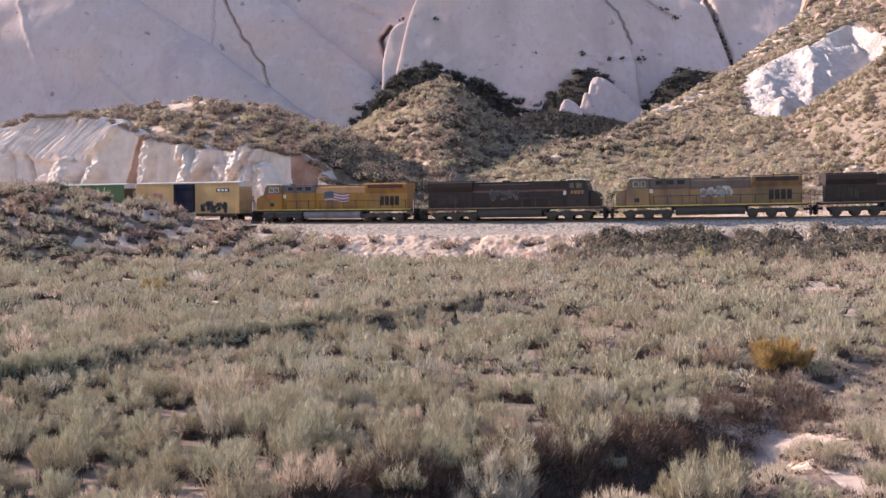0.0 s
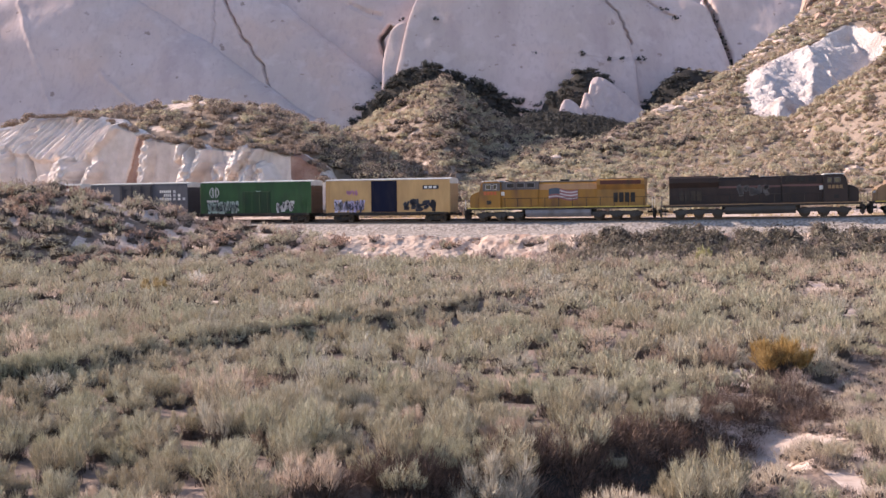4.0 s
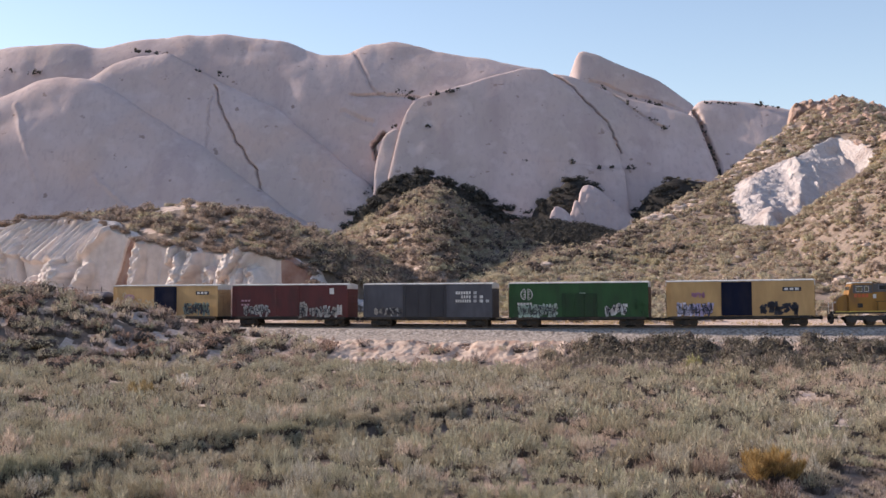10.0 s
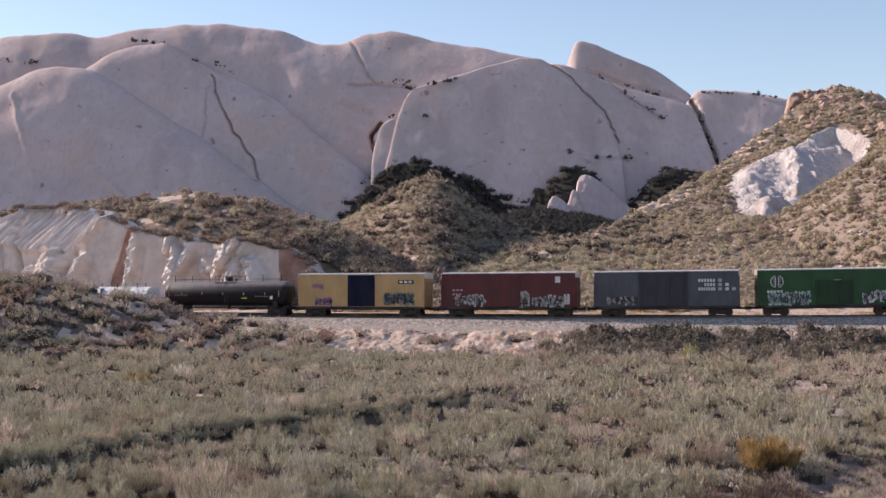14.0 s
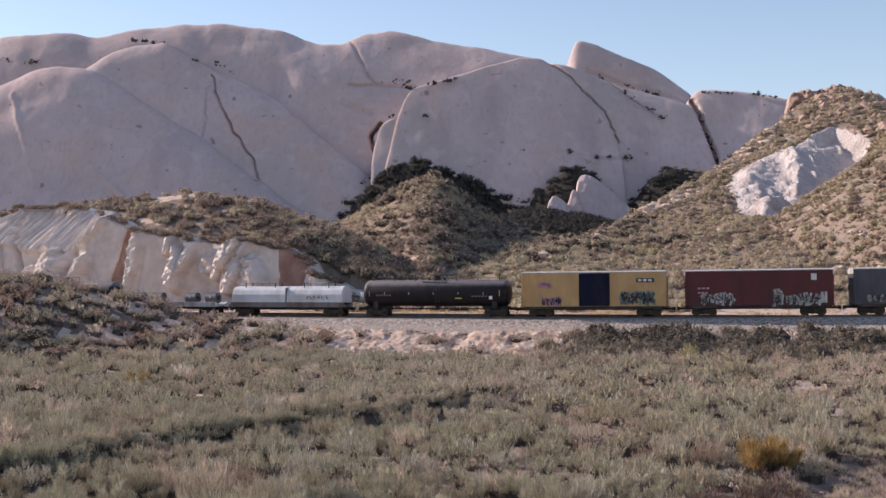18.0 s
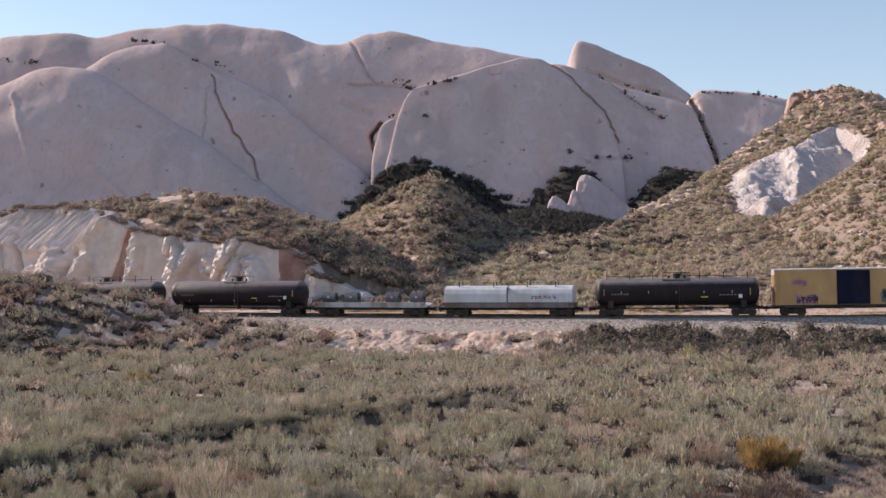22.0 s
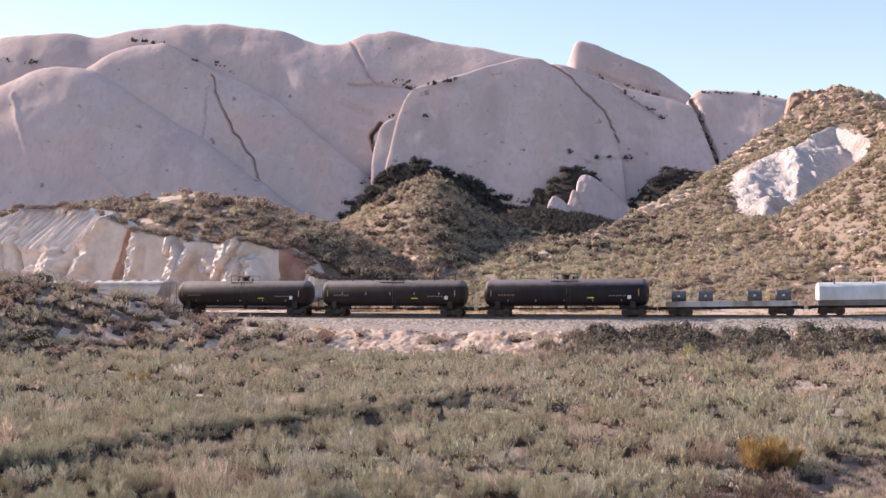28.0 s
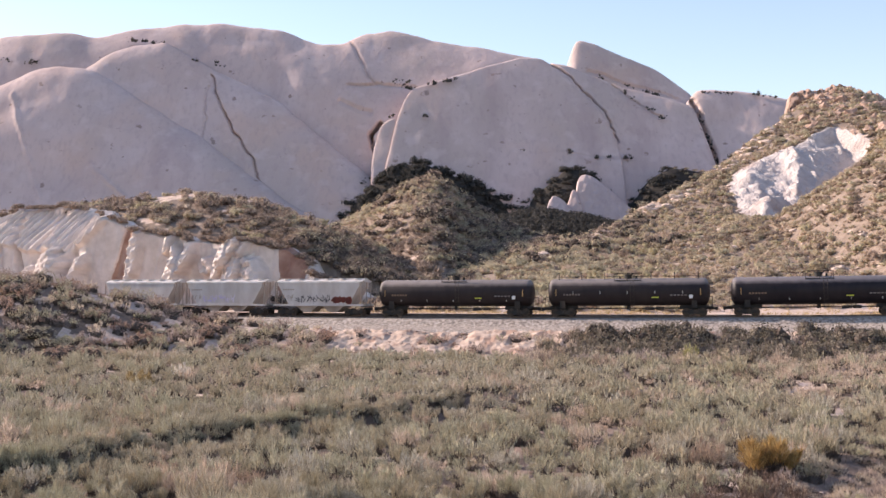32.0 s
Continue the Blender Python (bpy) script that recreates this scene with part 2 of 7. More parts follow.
HILL_MID = [(-60, 8), (-36, 13), (-23.0, 16.2), (-17.0, 19.0), (-11.1, 22.6), (-5.8, 25.8), (-2.2, 27.2), (0.7, 25.4), (5.4, 21.2), (11.4, 17.2), (19.6, 14.6), (25.6, 13.4), (40, 8), (60, 2)]
RIDGE_RIGHT_Y = [(-20, 175.0), (8.3, 190.0), (13.1, 198.0), (21.1, 215.0), (33.1, 230.0), (47.4, 250.0), (61.8, 268.0), (71.0, 280.0), (79.0, 288.0), (87.3, 296.0), (97.4, 302.0), (109.6, 306.0), (160, 315.0)]
RIDGE_RIGHT_Z = [(-20, -5.0), (8.3, 6.2), (13.1, 7.5), (21.1, 10.6), (33.1, 15.2), (47.4, 22.5), (61.8, 31.1), (71.0, 37.5), (79.0, 42.7), (87.3, 48.5), (97.4, 53.6), (109.6, 49.4), (130, 46.0), (200, 40.0)]
SPUR_RIGHT = [(30, -4.0), (53.1, 12.2), (57.0, 15.2), (63.1, 19.7), (68.9, 23.6), (75.5, 27.4), (100, 38.0), (140, 42.0), (200, 40.0)]
APRON = [(-140, 12), (-60, 12), (-32.5, 23.3), (-23.0, 29.7), (-15.0, 37.7), (-7.8, 39.9), (-3.0, 38.6), (10.5, 32.9), (21.7, 26.8), (28.1, 31.6), (34.5, 37.4), (40.8, 37.7), (47.2, 29.7), (52.0, 26.2), (58.4, 34.5), (64.8, 38.0), (72.8, 36.1), (100, 34), (160, 34)]


def polyline_gap(X, Y, line):
    """Distance to a polyline, and on which side (positive: far side)."""
    best, side = np.full(np.shape(X), 1e9), np.zeros(np.shape(X))
    for (ax, ay), (bx, by) in zip(line, line[1:]):
        ux, uy = bx - ax, by - ay
        t = np.clip(((X - ax) * ux + (Y - ay) * uy) / (ux * ux + uy * uy), 0, 1)
        d = np.hypot(X - ax - t * ux, Y - ay - t * uy)
        side = np.where(d < best, np.sign(ux * (Y - ay) - uy * (X - ax)), side)
        best = np.minimum(best, d)
    return best, side


OUTCROP = [(57.5, 249), (61, 259), (67, 263), (75, 266.5), (87, 275), (91, 262), (80, 245), (69, 231.5), (63, 226), (56, 218), (55, 228)]


def inside(X, Y, ring):
    """Which places lie within a ring of corners."""
    hit = np.zeros(np.shape(X), dtype=bool)
    for (ax, ay), (bx, by) in zip(ring, ring[1:] + ring[:1]):
        hit ^= ((ay > Y) != (by > Y)) & (X < (bx - ax) * (Y - ay) / (by - ay + 1e-9) + ax)
    return hit


def land(X, Y):
    """Height of the ground."""
    X, Y = np.asarray(X, dtype=float), np.asarray(Y, dtype=float)
    s, n = to_track(X, Y)
    rz = rail_z(np.clip(s, -200, 200))
    rough = fbm(X / 9, Y / 9) * 0.5 + fbm(X / 2.3, Y / 2.3, 3) * 0.16
    # viewer's side: bed, shoulder, bench, bank, flat
    crest = curve([(-140, 8.5), (-80, 7.2), (-66, 5.9), (-57, 4.9), (-46, 3.7), (-41, 3.2), (-38, 2.6), (-34, 1.6), (-31, 0.6), (-27, -0.5), (-22, -1.0), (-12, -1.7), (200, -1.72)], s)
    n_crest = curve([(-60, 18), (-40, 15), (-30, 11), (-15, 8), (200, 8)], s)
    n_foot = curve([(-70, 62), (-45, 58), (-30, 40), (-18, 26), (-8, 18), (10, 16), (30, 17), (60, 20)], s)
    floor = -5.2 + 0.9 * smooth(75, 125, Y) + 0.35 * fbm(X / 30, Y / 30) + 0.012 * np.clip(-X - 10, 0, 60) + 0.02 * np.clip(X - 8, 0, 40)
    bank = crest + (floor - crest) * smooth(0, 1, (n - n_crest) / (n_foot - n_crest)) ** 1.0
    bench = np.interp(n, [0, 2.2, 3.6, 8.0], [-0.62, -0.62, -1.25, -1.72])
    front = np.where(n < n_crest, bench + rz + (crest - bench - rz) * smooth(0, 1, (n - 4.4) / np.maximum(n_crest - 4.4, 0.5)), bank)
    front = front + rough * smooth(7.0, 11, n) * np.where(n > n_foot, 0.55, 1.0)
    front = front - 0.4 * np.abs(fbm(s / 1.6, n / 5.0, 3)) * smooth(7.5, 10, n) * smooth(n_foot + 3, n_foot - 2, n)
    d, side = polyline_gap(X, Y, STEP_LINE)
    front = front + np.where(side > 0, 0.55 * np.exp(-(d / 9) ** 2), 0) * smooth(0.0, 0.7, d) * 1.4 - 0.40 * np.exp(-(d / 0.9) ** 2)
    d, side = polyline_gap(X, Y, GULLY_LINE)
    front = front - 2.6 * (1 - 0.78 * smooth(8.5, 12, X)) * np.exp(-(d / np.where(side > 0, 1.3, 2.2)) ** 2) + np.where(side < 0, (0.55 - 0.75 * smooth(3.5, 7.5, X)) * smooth(1, 6, d) * smooth(16, 9, d), 0)
    # the viewer's own bank
    dist = np.hypot(X, Y)
    own = 1.0 - 6.6 * smooth(2, 26, dist)
    front = np.where(Y < 40, np.maximum(front, own) if np.ndim(X) == 0 else np.where(dist < 30, np.maximum(own, np.where(dist < 26, -5.6, front)), front), front)
    # far side
    back_t = -n
    base = np.interp(back_t, [2.3, 4.0, 9, 14, 30, 70, 120, 200, 400], [-0.42, -0.9, -0.5, 0.3, 3.2, 9.5, 14, 17, 17]) + rz * smooth(30, 5, back_t)
    y_track = ARC_C[1] - np.sqrt(np.maximum(ARC_R ** 2 - (X - ARC_C[0]) ** 2, 100.0))
    # hill over the white cut
    edge, top = curve(EDGE_LEFT, X), curve(HILL_LEFT, X)
    y_edge, y_top = y_track + 24.5 + 0.16 * np.clip(-X - 38, 0, 60), y_track + 46.0 + 0.16 * np.clip(-X - 38, 0, 60)
    t = (Y - y_edge) / (y_top - y_edge)
    h_left = np.where(t < 0, -3, np.where(t < 1, edge + (top - edge) * np.sin(np.clip(t, 0, 1) * 1.5708) ** 0.9, top - 0.35 * (np.hypot(Y - y_top, 6) - 6)))
    # middle hill
    top = curve(HILL_MID, X)
    d = Y - (262 + 0.15 * X)
    h_mid = top - np.where(d < 0, 0.30, 0.16) * (np.hypot(d, 7) - 7)
    # right-hand ridge and its nearer spur
    yc, top = curve(RIDGE_RIGHT_Y, X), curve(RIDGE_RIGHT_Z, X)
    t = np.clip((Y - y_track - 9) / (yc - y_track - 9), 0, 1)
    h_ridge = np.where(Y < yc, 0.2 + (top - 0.2) * (0.75 * t + 0.25 * t * t), top - 0.3 * (np.hypot(Y - yc, 5) - 5))
    top = curve(SPUR_RIGHT, X)
    d = Y - (214 - 0.05 * X)
    h_spur = top - np.where(d < 0, 0.30, 0.42) * (np.hypot(d, 6) - 6)
    # fans of scrub at the foot of the great rock
    top = curve(APRON, X)
    d = Y - 350
    h_apron = np.where(d < 0, top + 1.2 * d, top)
    # scrub-covered shoulder below the fans
    h_fan = 23 - 0.28 * (np.sqrt((X - 27) ** 2 + (0.8 * (Y - 314)) ** 2 + 25) - 5)
    far = np.maximum.reduce([base, h_left, h_mid, h_ridge, h_spur, h_apron, h_fan])
    far = far + (fbm(X / 16, Y / 16) * 1.3 + fbm(X / 4.5, Y / 4.5, 3) * 0.45) * smooth(9, 40, back_t)
    u, v = (X - 58) * 0.783 - (Y - 222) * 0.622, (X - 58) * 0.622 + (Y - 222) * 0.783
    far = far - 3.5 * np.exp(-((u - 1.0) / np.where(u > 1, 4.5, 9.0)) ** 2) * smooth(-6, 6, v) * smooth(58, 44, v)      # draw beside the bare outcrop
    # the bare outcrop's shaded face is cut into the slope
    ring, _ = polyline_gap(X, Y, OUTCROP + OUTCROP[:1])
    far = far - np.where(inside(X, Y, OUTCROP), smooth(0, 3.5, ring), 0) * np.clip((X - 0.28 * (Y - 245) - 68) * 0.36, 0, 6.5)
    far = np.where(Y > 420, far * smooth(900, 420, Y), far)
    return np.where(n > 0, front, far) * np.where(np.hypot(X, Y - 150) > 700, 0.3, 1.0)


def axis(a, b, step, far, count):
    """Coordinates that are dense from a to b and open out to far on both sides."""
    g = np.geomspace(step * 2, far, count)
    return np.concatenate([a - g[::-1], np.arange(a, b, step), b + g])


gx, gy = np.meshgrid(axis(-95, 112, 0.9, 2500, 24), axis(-6, 372, 0.9, 2500, 24))
ground_mesh = sheet("ground", gx, gy, land(gx, gy), [M_GROUND, M_HILLSOIL, M_SAND, M_SHADEGROUND])
fx, fy = (gx[:-1, :-1] + gx[1:, 1:]) / 2, (gy[:-1, :-1] + gy[1:, 1:]) / 2
fs, fn = to_track(fx, fy)
kind = np.where(fn < -17, 1, 0)
pale = ((fn > 13) & (fx > 0.25 * fy) & (fy > 84) & (fbm(fx / 6, fy / 6) > 0.12))
pale &= fn > 8
pale |= (np.hypot((fx - 10.9) / 1.6, (fy - 41.4) / 3.0) < 1 + 0.4 * fbm(fx / 2, fy / 2, 3)) | ((fx > 6) & (fy < 58) & (fx > 0.26 * fy - 2.0) & (fbm(fx / 2.4 + 7, fy / 2.4, 3) > 0.08))
pale |= (fn > 8.5) & (fn < 46) & (fs < -10) & (fbm(fx / 4 + 3, fy / 5, 3) > -0.02)
pale |= (fn > 16) & (fy > 30) & (fbm(fx / 5 + 60, fy / 5, 3) > 0.42)
pale |= (fn < -24) & (fs < -20) & (fn > -48) & (fbm(fx / 6 + 13, fy / 5, 3) > np.where(fs < -48, -0.02, 0.16))
pale |= (fn < -2.4) & (fn > -15 + 3 * fbm(fx / 5, fy / 5)) & (fbm(fx / 2, fy / 2, 3) > -0.35)
# Shade below the great rock, put into the ground colour.
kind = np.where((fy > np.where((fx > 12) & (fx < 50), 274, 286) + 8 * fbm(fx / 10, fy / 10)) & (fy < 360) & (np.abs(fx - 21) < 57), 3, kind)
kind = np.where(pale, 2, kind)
# Shade of the gully floor, put into the ground colour.
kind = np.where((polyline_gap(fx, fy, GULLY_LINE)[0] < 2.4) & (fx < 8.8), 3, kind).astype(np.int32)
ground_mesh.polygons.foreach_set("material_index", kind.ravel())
ground = tagged(new("ground", ground_mesh),
                "sandy pinkish-brown desert soil with low banks and hills", "ground", kind="structure")


def part(name, bm, material, parent, label="", smooth_faces=False):
    """One mesh object from a bmesh, under parent."""
    me = bpy.data.meshes.new(name)
    bm.to_mesh(me)
    bm.free()
    me.materials.append(material)
    if smooth_faces:
        for p in me.polygons:
            p.use_smooth = True
    ob = new(name, me)
    ob.parent = parent
    if label:
        ob["label"] = label
    return ob


def split(name, label, category, mesh, groups, mats):
    """A thing whose mesh is taken apart into named pieces: groups give the piece of each face, by (name, number)."""
    whole = tagged(new(name), label, category)
    co = np.empty(len(mesh.vertices) * 3, dtype=np.float32)
    mesh.vertices.foreach_get("co", co)
    loops = np.empty(len(mesh.loops), dtype=np.int32)
    mesh.loops.foreach_get("vertex_index", loops)
    quads, number = loops.reshape(-1, 4), groups[1]
    for k, piece in enumerate(groups[0]):
        mine, back = np.unique(quads[number == k], return_inverse=True)
        ob = new(piece, mesh_from(piece, co.reshape(-1, 3)[mine], back.reshape(-1, 4), mats[k]))
        ob.parent = whole
    bpy.data.meshes.remove(mesh)
    return whole


# ---- the great rock: overlapping tilted slabs of sandstone ----
def slab(name, crest, yb, zb, cot, rnd=6.0, step=0.8, rough=1.0, mat=None, edge=7.0, cracks=(), seed=0.0, parent=None, label="", craggy=0.0):
    """A tilted slab: its face climbs from (yb, zb) back at cot metres a metre, rounds over at the crest curve and drops behind."""
    x = np.arange(crest[0][0], crest[-1][0] + step, step)
    top = curve(crest, x)
    top = top + fbm(x / 7 + seed, x * 0 + 3.1, 3) * 0.7 * rough
    top = top + craggy * 0.35 * fbm(x / 1.1 + seed, x * 0 + 1.7, 3)
    rows = max(16, int((top.max() - 5) / step))
    w = np.linspace(0, 1, rows)[:, None]
    z0 = 4.0
    z = z0 + (top - z0) * w
    y = yb + (z - zb) * cot + rnd * (1 - np.sqrt(np.maximum(1 - w ** 9, 0)))
    X = np.broadcast_to(x, z.shape).copy()
    broad = fbm(X / 38 + seed, z / 30 + seed) * 3.0 + fbm(X / 13 + seed, z / 16, 3) * 0.55 + fbm(X / 3.1, z / 3.4 + seed, 3) * 0.06
    y = y + broad * rough
    if craggy:
        y = y + craggy * (1.4 * np.abs(fbm(X / 2.6 + seed, z / 3.4, 4)) + 0.6 * fbm(X / 0.8, z / 1.0 + seed, 3))
    ends = np.minimum(x - x[0], x[-1] - x)
    y = y + edge * (1 - np.sqrt(np.clip(1 - (1 - np.clip(ends / edge, 0, 1)) ** 2, 0, 1)))
    for pts, depth, width in cracks:
        d, _ = polyline_gap(X + fbm(z / 3, X / 9, 3) * 1.1, z + fbm(X / 3, z / 9 + 5, 3) * 0.8, pts)
        y = y + depth * np.exp(-np.abs(d / width) ** 3) * (0.6 + 0.5 * vnoise(X / 2, z / 2))
    xb, zb2, yb2 = x, top, y[-1]
    X = np.vstack([X, xb, xb, xb])
    y = np.vstack([y, yb2 + 3, yb2 + 9, yb2 + 14])
    z = np.vstack([z, zb2 - 0.6, zb2 - 7, zb2 * 0])
    ob = new(name, sheet(name, X, y, z, mat or M_ROCK))
    ob.parent = parent
    if label:
        ob["label"] = label
    return ob


great_rock = tagged(new("rock_formation"), "huge rounded pink-grey sandstone slabs with dark cracks", "rock formation")
SLABS = {
    "back_slab": ([(-168.7, 79.8), (-153.2, 82.9), (-142.8, 85.2), (-121.3, 86.9), (-111.8, 84.8), (-99.5, 87.8), (-83.4, 90.1), (-70.5, 90.1), (-55.7, 88.4), (-46.3, 85.4), (-40.7, 82.9), (-33.4, 82.5), (-30.7, 83.8), (-26.3, 86.7), (-17.2, 88.0), (-4.4, 84.4), (8.3, 82.1), (20.9, 79.4), (29.9, 77.5), (35.9, 73.7), (40.1, 68.6)], 353, 20, 0.62, 5.0),
    "left_dome": ([(-157.9, 59.2), (-143.6, 62.6), (-134.1, 65.6), (-128.0, 69.1), (-123.4, 71.6), (-116.6, 72.2), (-107.7, 71.0), (-100.1, 66.8), (-88.7, 59.5), (-70.3, 48.1), (-53.3, 35.3), (-42.2, 27.7), (-33.9, 23.2)], 341.5, 20, 0.62, 6.0),
    "leaning_slab": ([(-123.1, 57.6), (-113.5, 69.1), (-104.5, 77.0), (-96.2, 80.2), (-87.5, 81.5), (-78.0, 76.4), (-71.3, 71.8), (-61.2, 67.5), (-48.5, 59.9), (-37.6, 50.5), (-27.1, 41.5), (-18.6, 35.2), (-13.6, 30.7)], 346.5, 20, 0.62, 4.0),
    "central_face": ([(-16.6, 36.6), (-15.5, 44.0), (-14.5, 50.3), (-13.1, 55.8), (-11.5, 60.5), (-9.5, 63.9), (1.0, 67.7), (13.1, 71.6), (23.6, 75.0), (30.6, 74.6), (35.5, 70.0), (41.8, 62.4), (47.2, 55.8), (50.6, 46.7), (51.5, 38.7)], 344, 20, 0.62, 0.5),
    "right_face": ([(24.5, 72.8), (30.7, 74.8), (38.5, 73.0), (44.3, 70.0), (54.3, 66.1), (70.9, 60.8), (75.1, 59.6), (77.2, 53.3), (78.7, 46.0), (79.9, 38.9)], 345.8, 20, 0.62, 2.5),
    "pinnacle": ([(39.0, 73.0), (39.9, 76.3), (41.3, 81.2), (42.5, 83.3), (44.2, 83.5), (49.6, 81.4), (56.5, 78.1), (66.7, 73.0), (73.9, 67.1), (77.5, 63.6), (78.8, 58.2)], 353, 20, 0.62, 2.5),
    "alcove_boulder": ([(-20.6, 38.0), (-20.2, 44.9), (-19.6, 49.5), (-18.6, 51.9), (-16.7, 53.7), (-14.5, 54.4), (-13.0, 53.4), (-12.0, 49.7), (-11.6, 44.9)], 345.0, 20, 0.62, 0.3),
    "end_block": ([(73.1, 59.7), (77.6, 64.9), (85.9, 65.1), (94.5, 64.7), (104.1, 62.0), (111.4, 62.6), (119.7, 60.7), (125.9, 57.8)], 348.5, 20, 0.62, 3.0),
}
CRACKS = {"left_dome": [([(-128.3, 62.0), (-120.4, 44.9), (-113.2, 29.0)], -0.5, 0.55), ([(-100.6, 39.3), (-94.9, 34.5), (-89.7, 30.2)], -0.6, 0.6)],
          "leaning_slab": [([(-71.7, 69.8), (-66.1, 57.4), (-62.0, 50.5), (-56.5, 42.8), (-53.1, 34.6)], 2.4, 0.26), ([(-71.5, 65.9), (-71.0, 56.4), (-71.4, 48.7)], 0.8, 0.25)], "central_face": [([(23.6, 44.2), (35.3, 43.5), (45.0, 42.0), (54.0, 42.2)], 0.25, 0.25)],
          "back_slab": [([(-29.5, 83.6), (-25.6, 75.4), (-23.2, 70.3), (-20.3, 67.4)], 1.2, 0.3), ([(-29.6, 67.0), (-16.5, 67.4), (-8.6, 66.2)], 1.6, 0.35), ([(-19.5, 54.2), (-21.4, 50.1), (-20.6, 46.0), (-18.5, 42.8), (-16.8, 39.2), (-16.4, 36.0)], 7.0, 0.6), ([(-31.0, 61.4), (-24.8, 58.5), (-22.2, 57.6)], 1.0, 0.8)],
          "end_block": [([(76.3, 61.0), (77.9, 53.9), (79.5, 46.5), (80.6, 40.4)], 7.0, 0.6)], "pinnacle": [([(46.0, 72.2), (56.0, 68.1), (64.6, 65.6), (73.0, 62.2)], 1.0, 0.5)], "right_face": [([(51.7, 66.1), (58.8, 60.0), (65.8, 55.1)], 1.0, 0.25), ([(32.0, 75.3), (37.0, 70.9), (43.4, 63.1), (48.7, 56.5), (52.0, 46.9)], 2.6, 0.2)]}
LEDGES = [([(-78.1, 75.7), (-71.8, 74.9), (-65.0, 71.7)], 350),
          ([(-14.4, 66.8), (-8.4, 64.3), (1.0, 67.2), (9.3, 69.8)], 346),
          ([(47.6, 70.2), (53.3, 67.4), (63.5, 64.7), (71.4, 61.4)], 352),
          ([(-23.3, 33.3), (-19.4, 36.4), (-15.7, 39.9)], 347),
          ([(-16.0, 56.1), (-10.1, 58.6)], 350),
          ([(-98.4, 83.6), (-88.4, 83.0)], 356),
          ([(79.3, 65.2), (95.8, 65.0), (105.9, 62.7)], 356),
          ([(-47.1, 29.7), (-43.4, 28.7)], 340),
          ([(-137.8, 76.2), (-125.1, 74.5)], 352),
          ([(22.8, 44.4), (23.5, 44.4)], 343.8), ([(36.3, 43.8), (37.7, 43.8)], 343.8), ([(43.8, 42.1), (44.7, 42.1)], 343.8), ([(48.1, 42.2), (49.0, 42.2)], 343.8), ([(52.4, 42.4), (55.2, 42.4)], 345.5),
          ([(-14.3, 66.9), (-10.9, 67.1), (-4.1, 65.9), (2.7, 67.4), (7.9, 69.2), (13.1, 71.1)], 343.6), ([(-5.3, 55.6), (-5.1, 54.8)], 343.8),
          ([(76.3, 61.0), (77.9, 53.9), (79.5, 46.5), (80.6, 40.4)], 351),
          ([(51.7, 66.1), (58.8, 60.0), (65.8, 55.1)], 347),
          ([(-23.6, 34.4), (-21.8, 35.9), (-20.2, 35.4), (-18.6, 37.4)], 346.5), ([(-12.4, 55.6), (-9.6, 57.2), (-9.0, 59.0)], 346)]
for k, (name, (crest, yb, zb, cot, rnd)) in enumerate(SLABS.items()):
    slab(name, crest, yb, zb, cot, rnd, seed=1.3, parent=great_rock, cracks=CRACKS.get(name, ()), rough=0.6 if name == "central_face" else 1.0, step=0.5 if name == "back_slab" else 0.35 if name in ("leaning_slab", "central_face", "right_face") else 0.5,
         edge=3.0 if name == "pinnacle" else 0.2 if name in ("central_face", "alcove_boulder") else 4.0)
for crest, yb, seed, label in (([(34.7, 22.0), (35.2, 30.1), (36.1, 33.3), (37.2, 34.5), (38.5, 34.8), (40.3, 34.1), (42.8, 32.0), (45.5, 29.6), (48.1, 27.2), (50.2, 25.2), (52.2, 21.5)], 326, 31.0, "pale triangular sandstone slab in the dark scrub below the great rock"),
                               ([(32.6, 21.0), (33.2, 27.7), (33.8, 29.9), (34.6, 31.2), (35.4, 31.8), (36.0, 29.9), (36.6, 27.4), (37.4, 22.0)], 324, 35.0, "narrow sandstone slab leaning beside a larger slab"),
                               ([(26.4, 21.5), (27.4, 26.3), (27.9, 28.1), (28.8, 28.7), (29.9, 28.8), (31.1, 28.0), (32.1, 26.9), (33.4, 25.5), (34.5, 21.5)], 322, 39.0, "low white sandstone knob in the dark scrub")):
    tagged(slab("rock_outcrop", crest, yb, 20, 0.62, 0.5, 0.25, 0.6, M_ROCK, 0.5, seed=seed, craggy=0.35), label, "rock")
tagged(slab("rock_outcrop", [(83.2, 36.0), (84.4, 44.5), (84.9, 51.1), (87.0, 52.6), (92.4, 52.9), (95.5, 53.9), (98.0, 54.5), (99.7, 55.2), (102.9, 53.5), (106.4, 52.5), (111.0, 50.5), (116.0, 44.0)], 293, 36, 0.55, 1.0, 0.3, 1.5, M_RIDGEROCK, 3.5, seed=47.0, craggy=3.2),
       "craggy rust-pink sandstone that crowns the scrubby ridge", "rock")


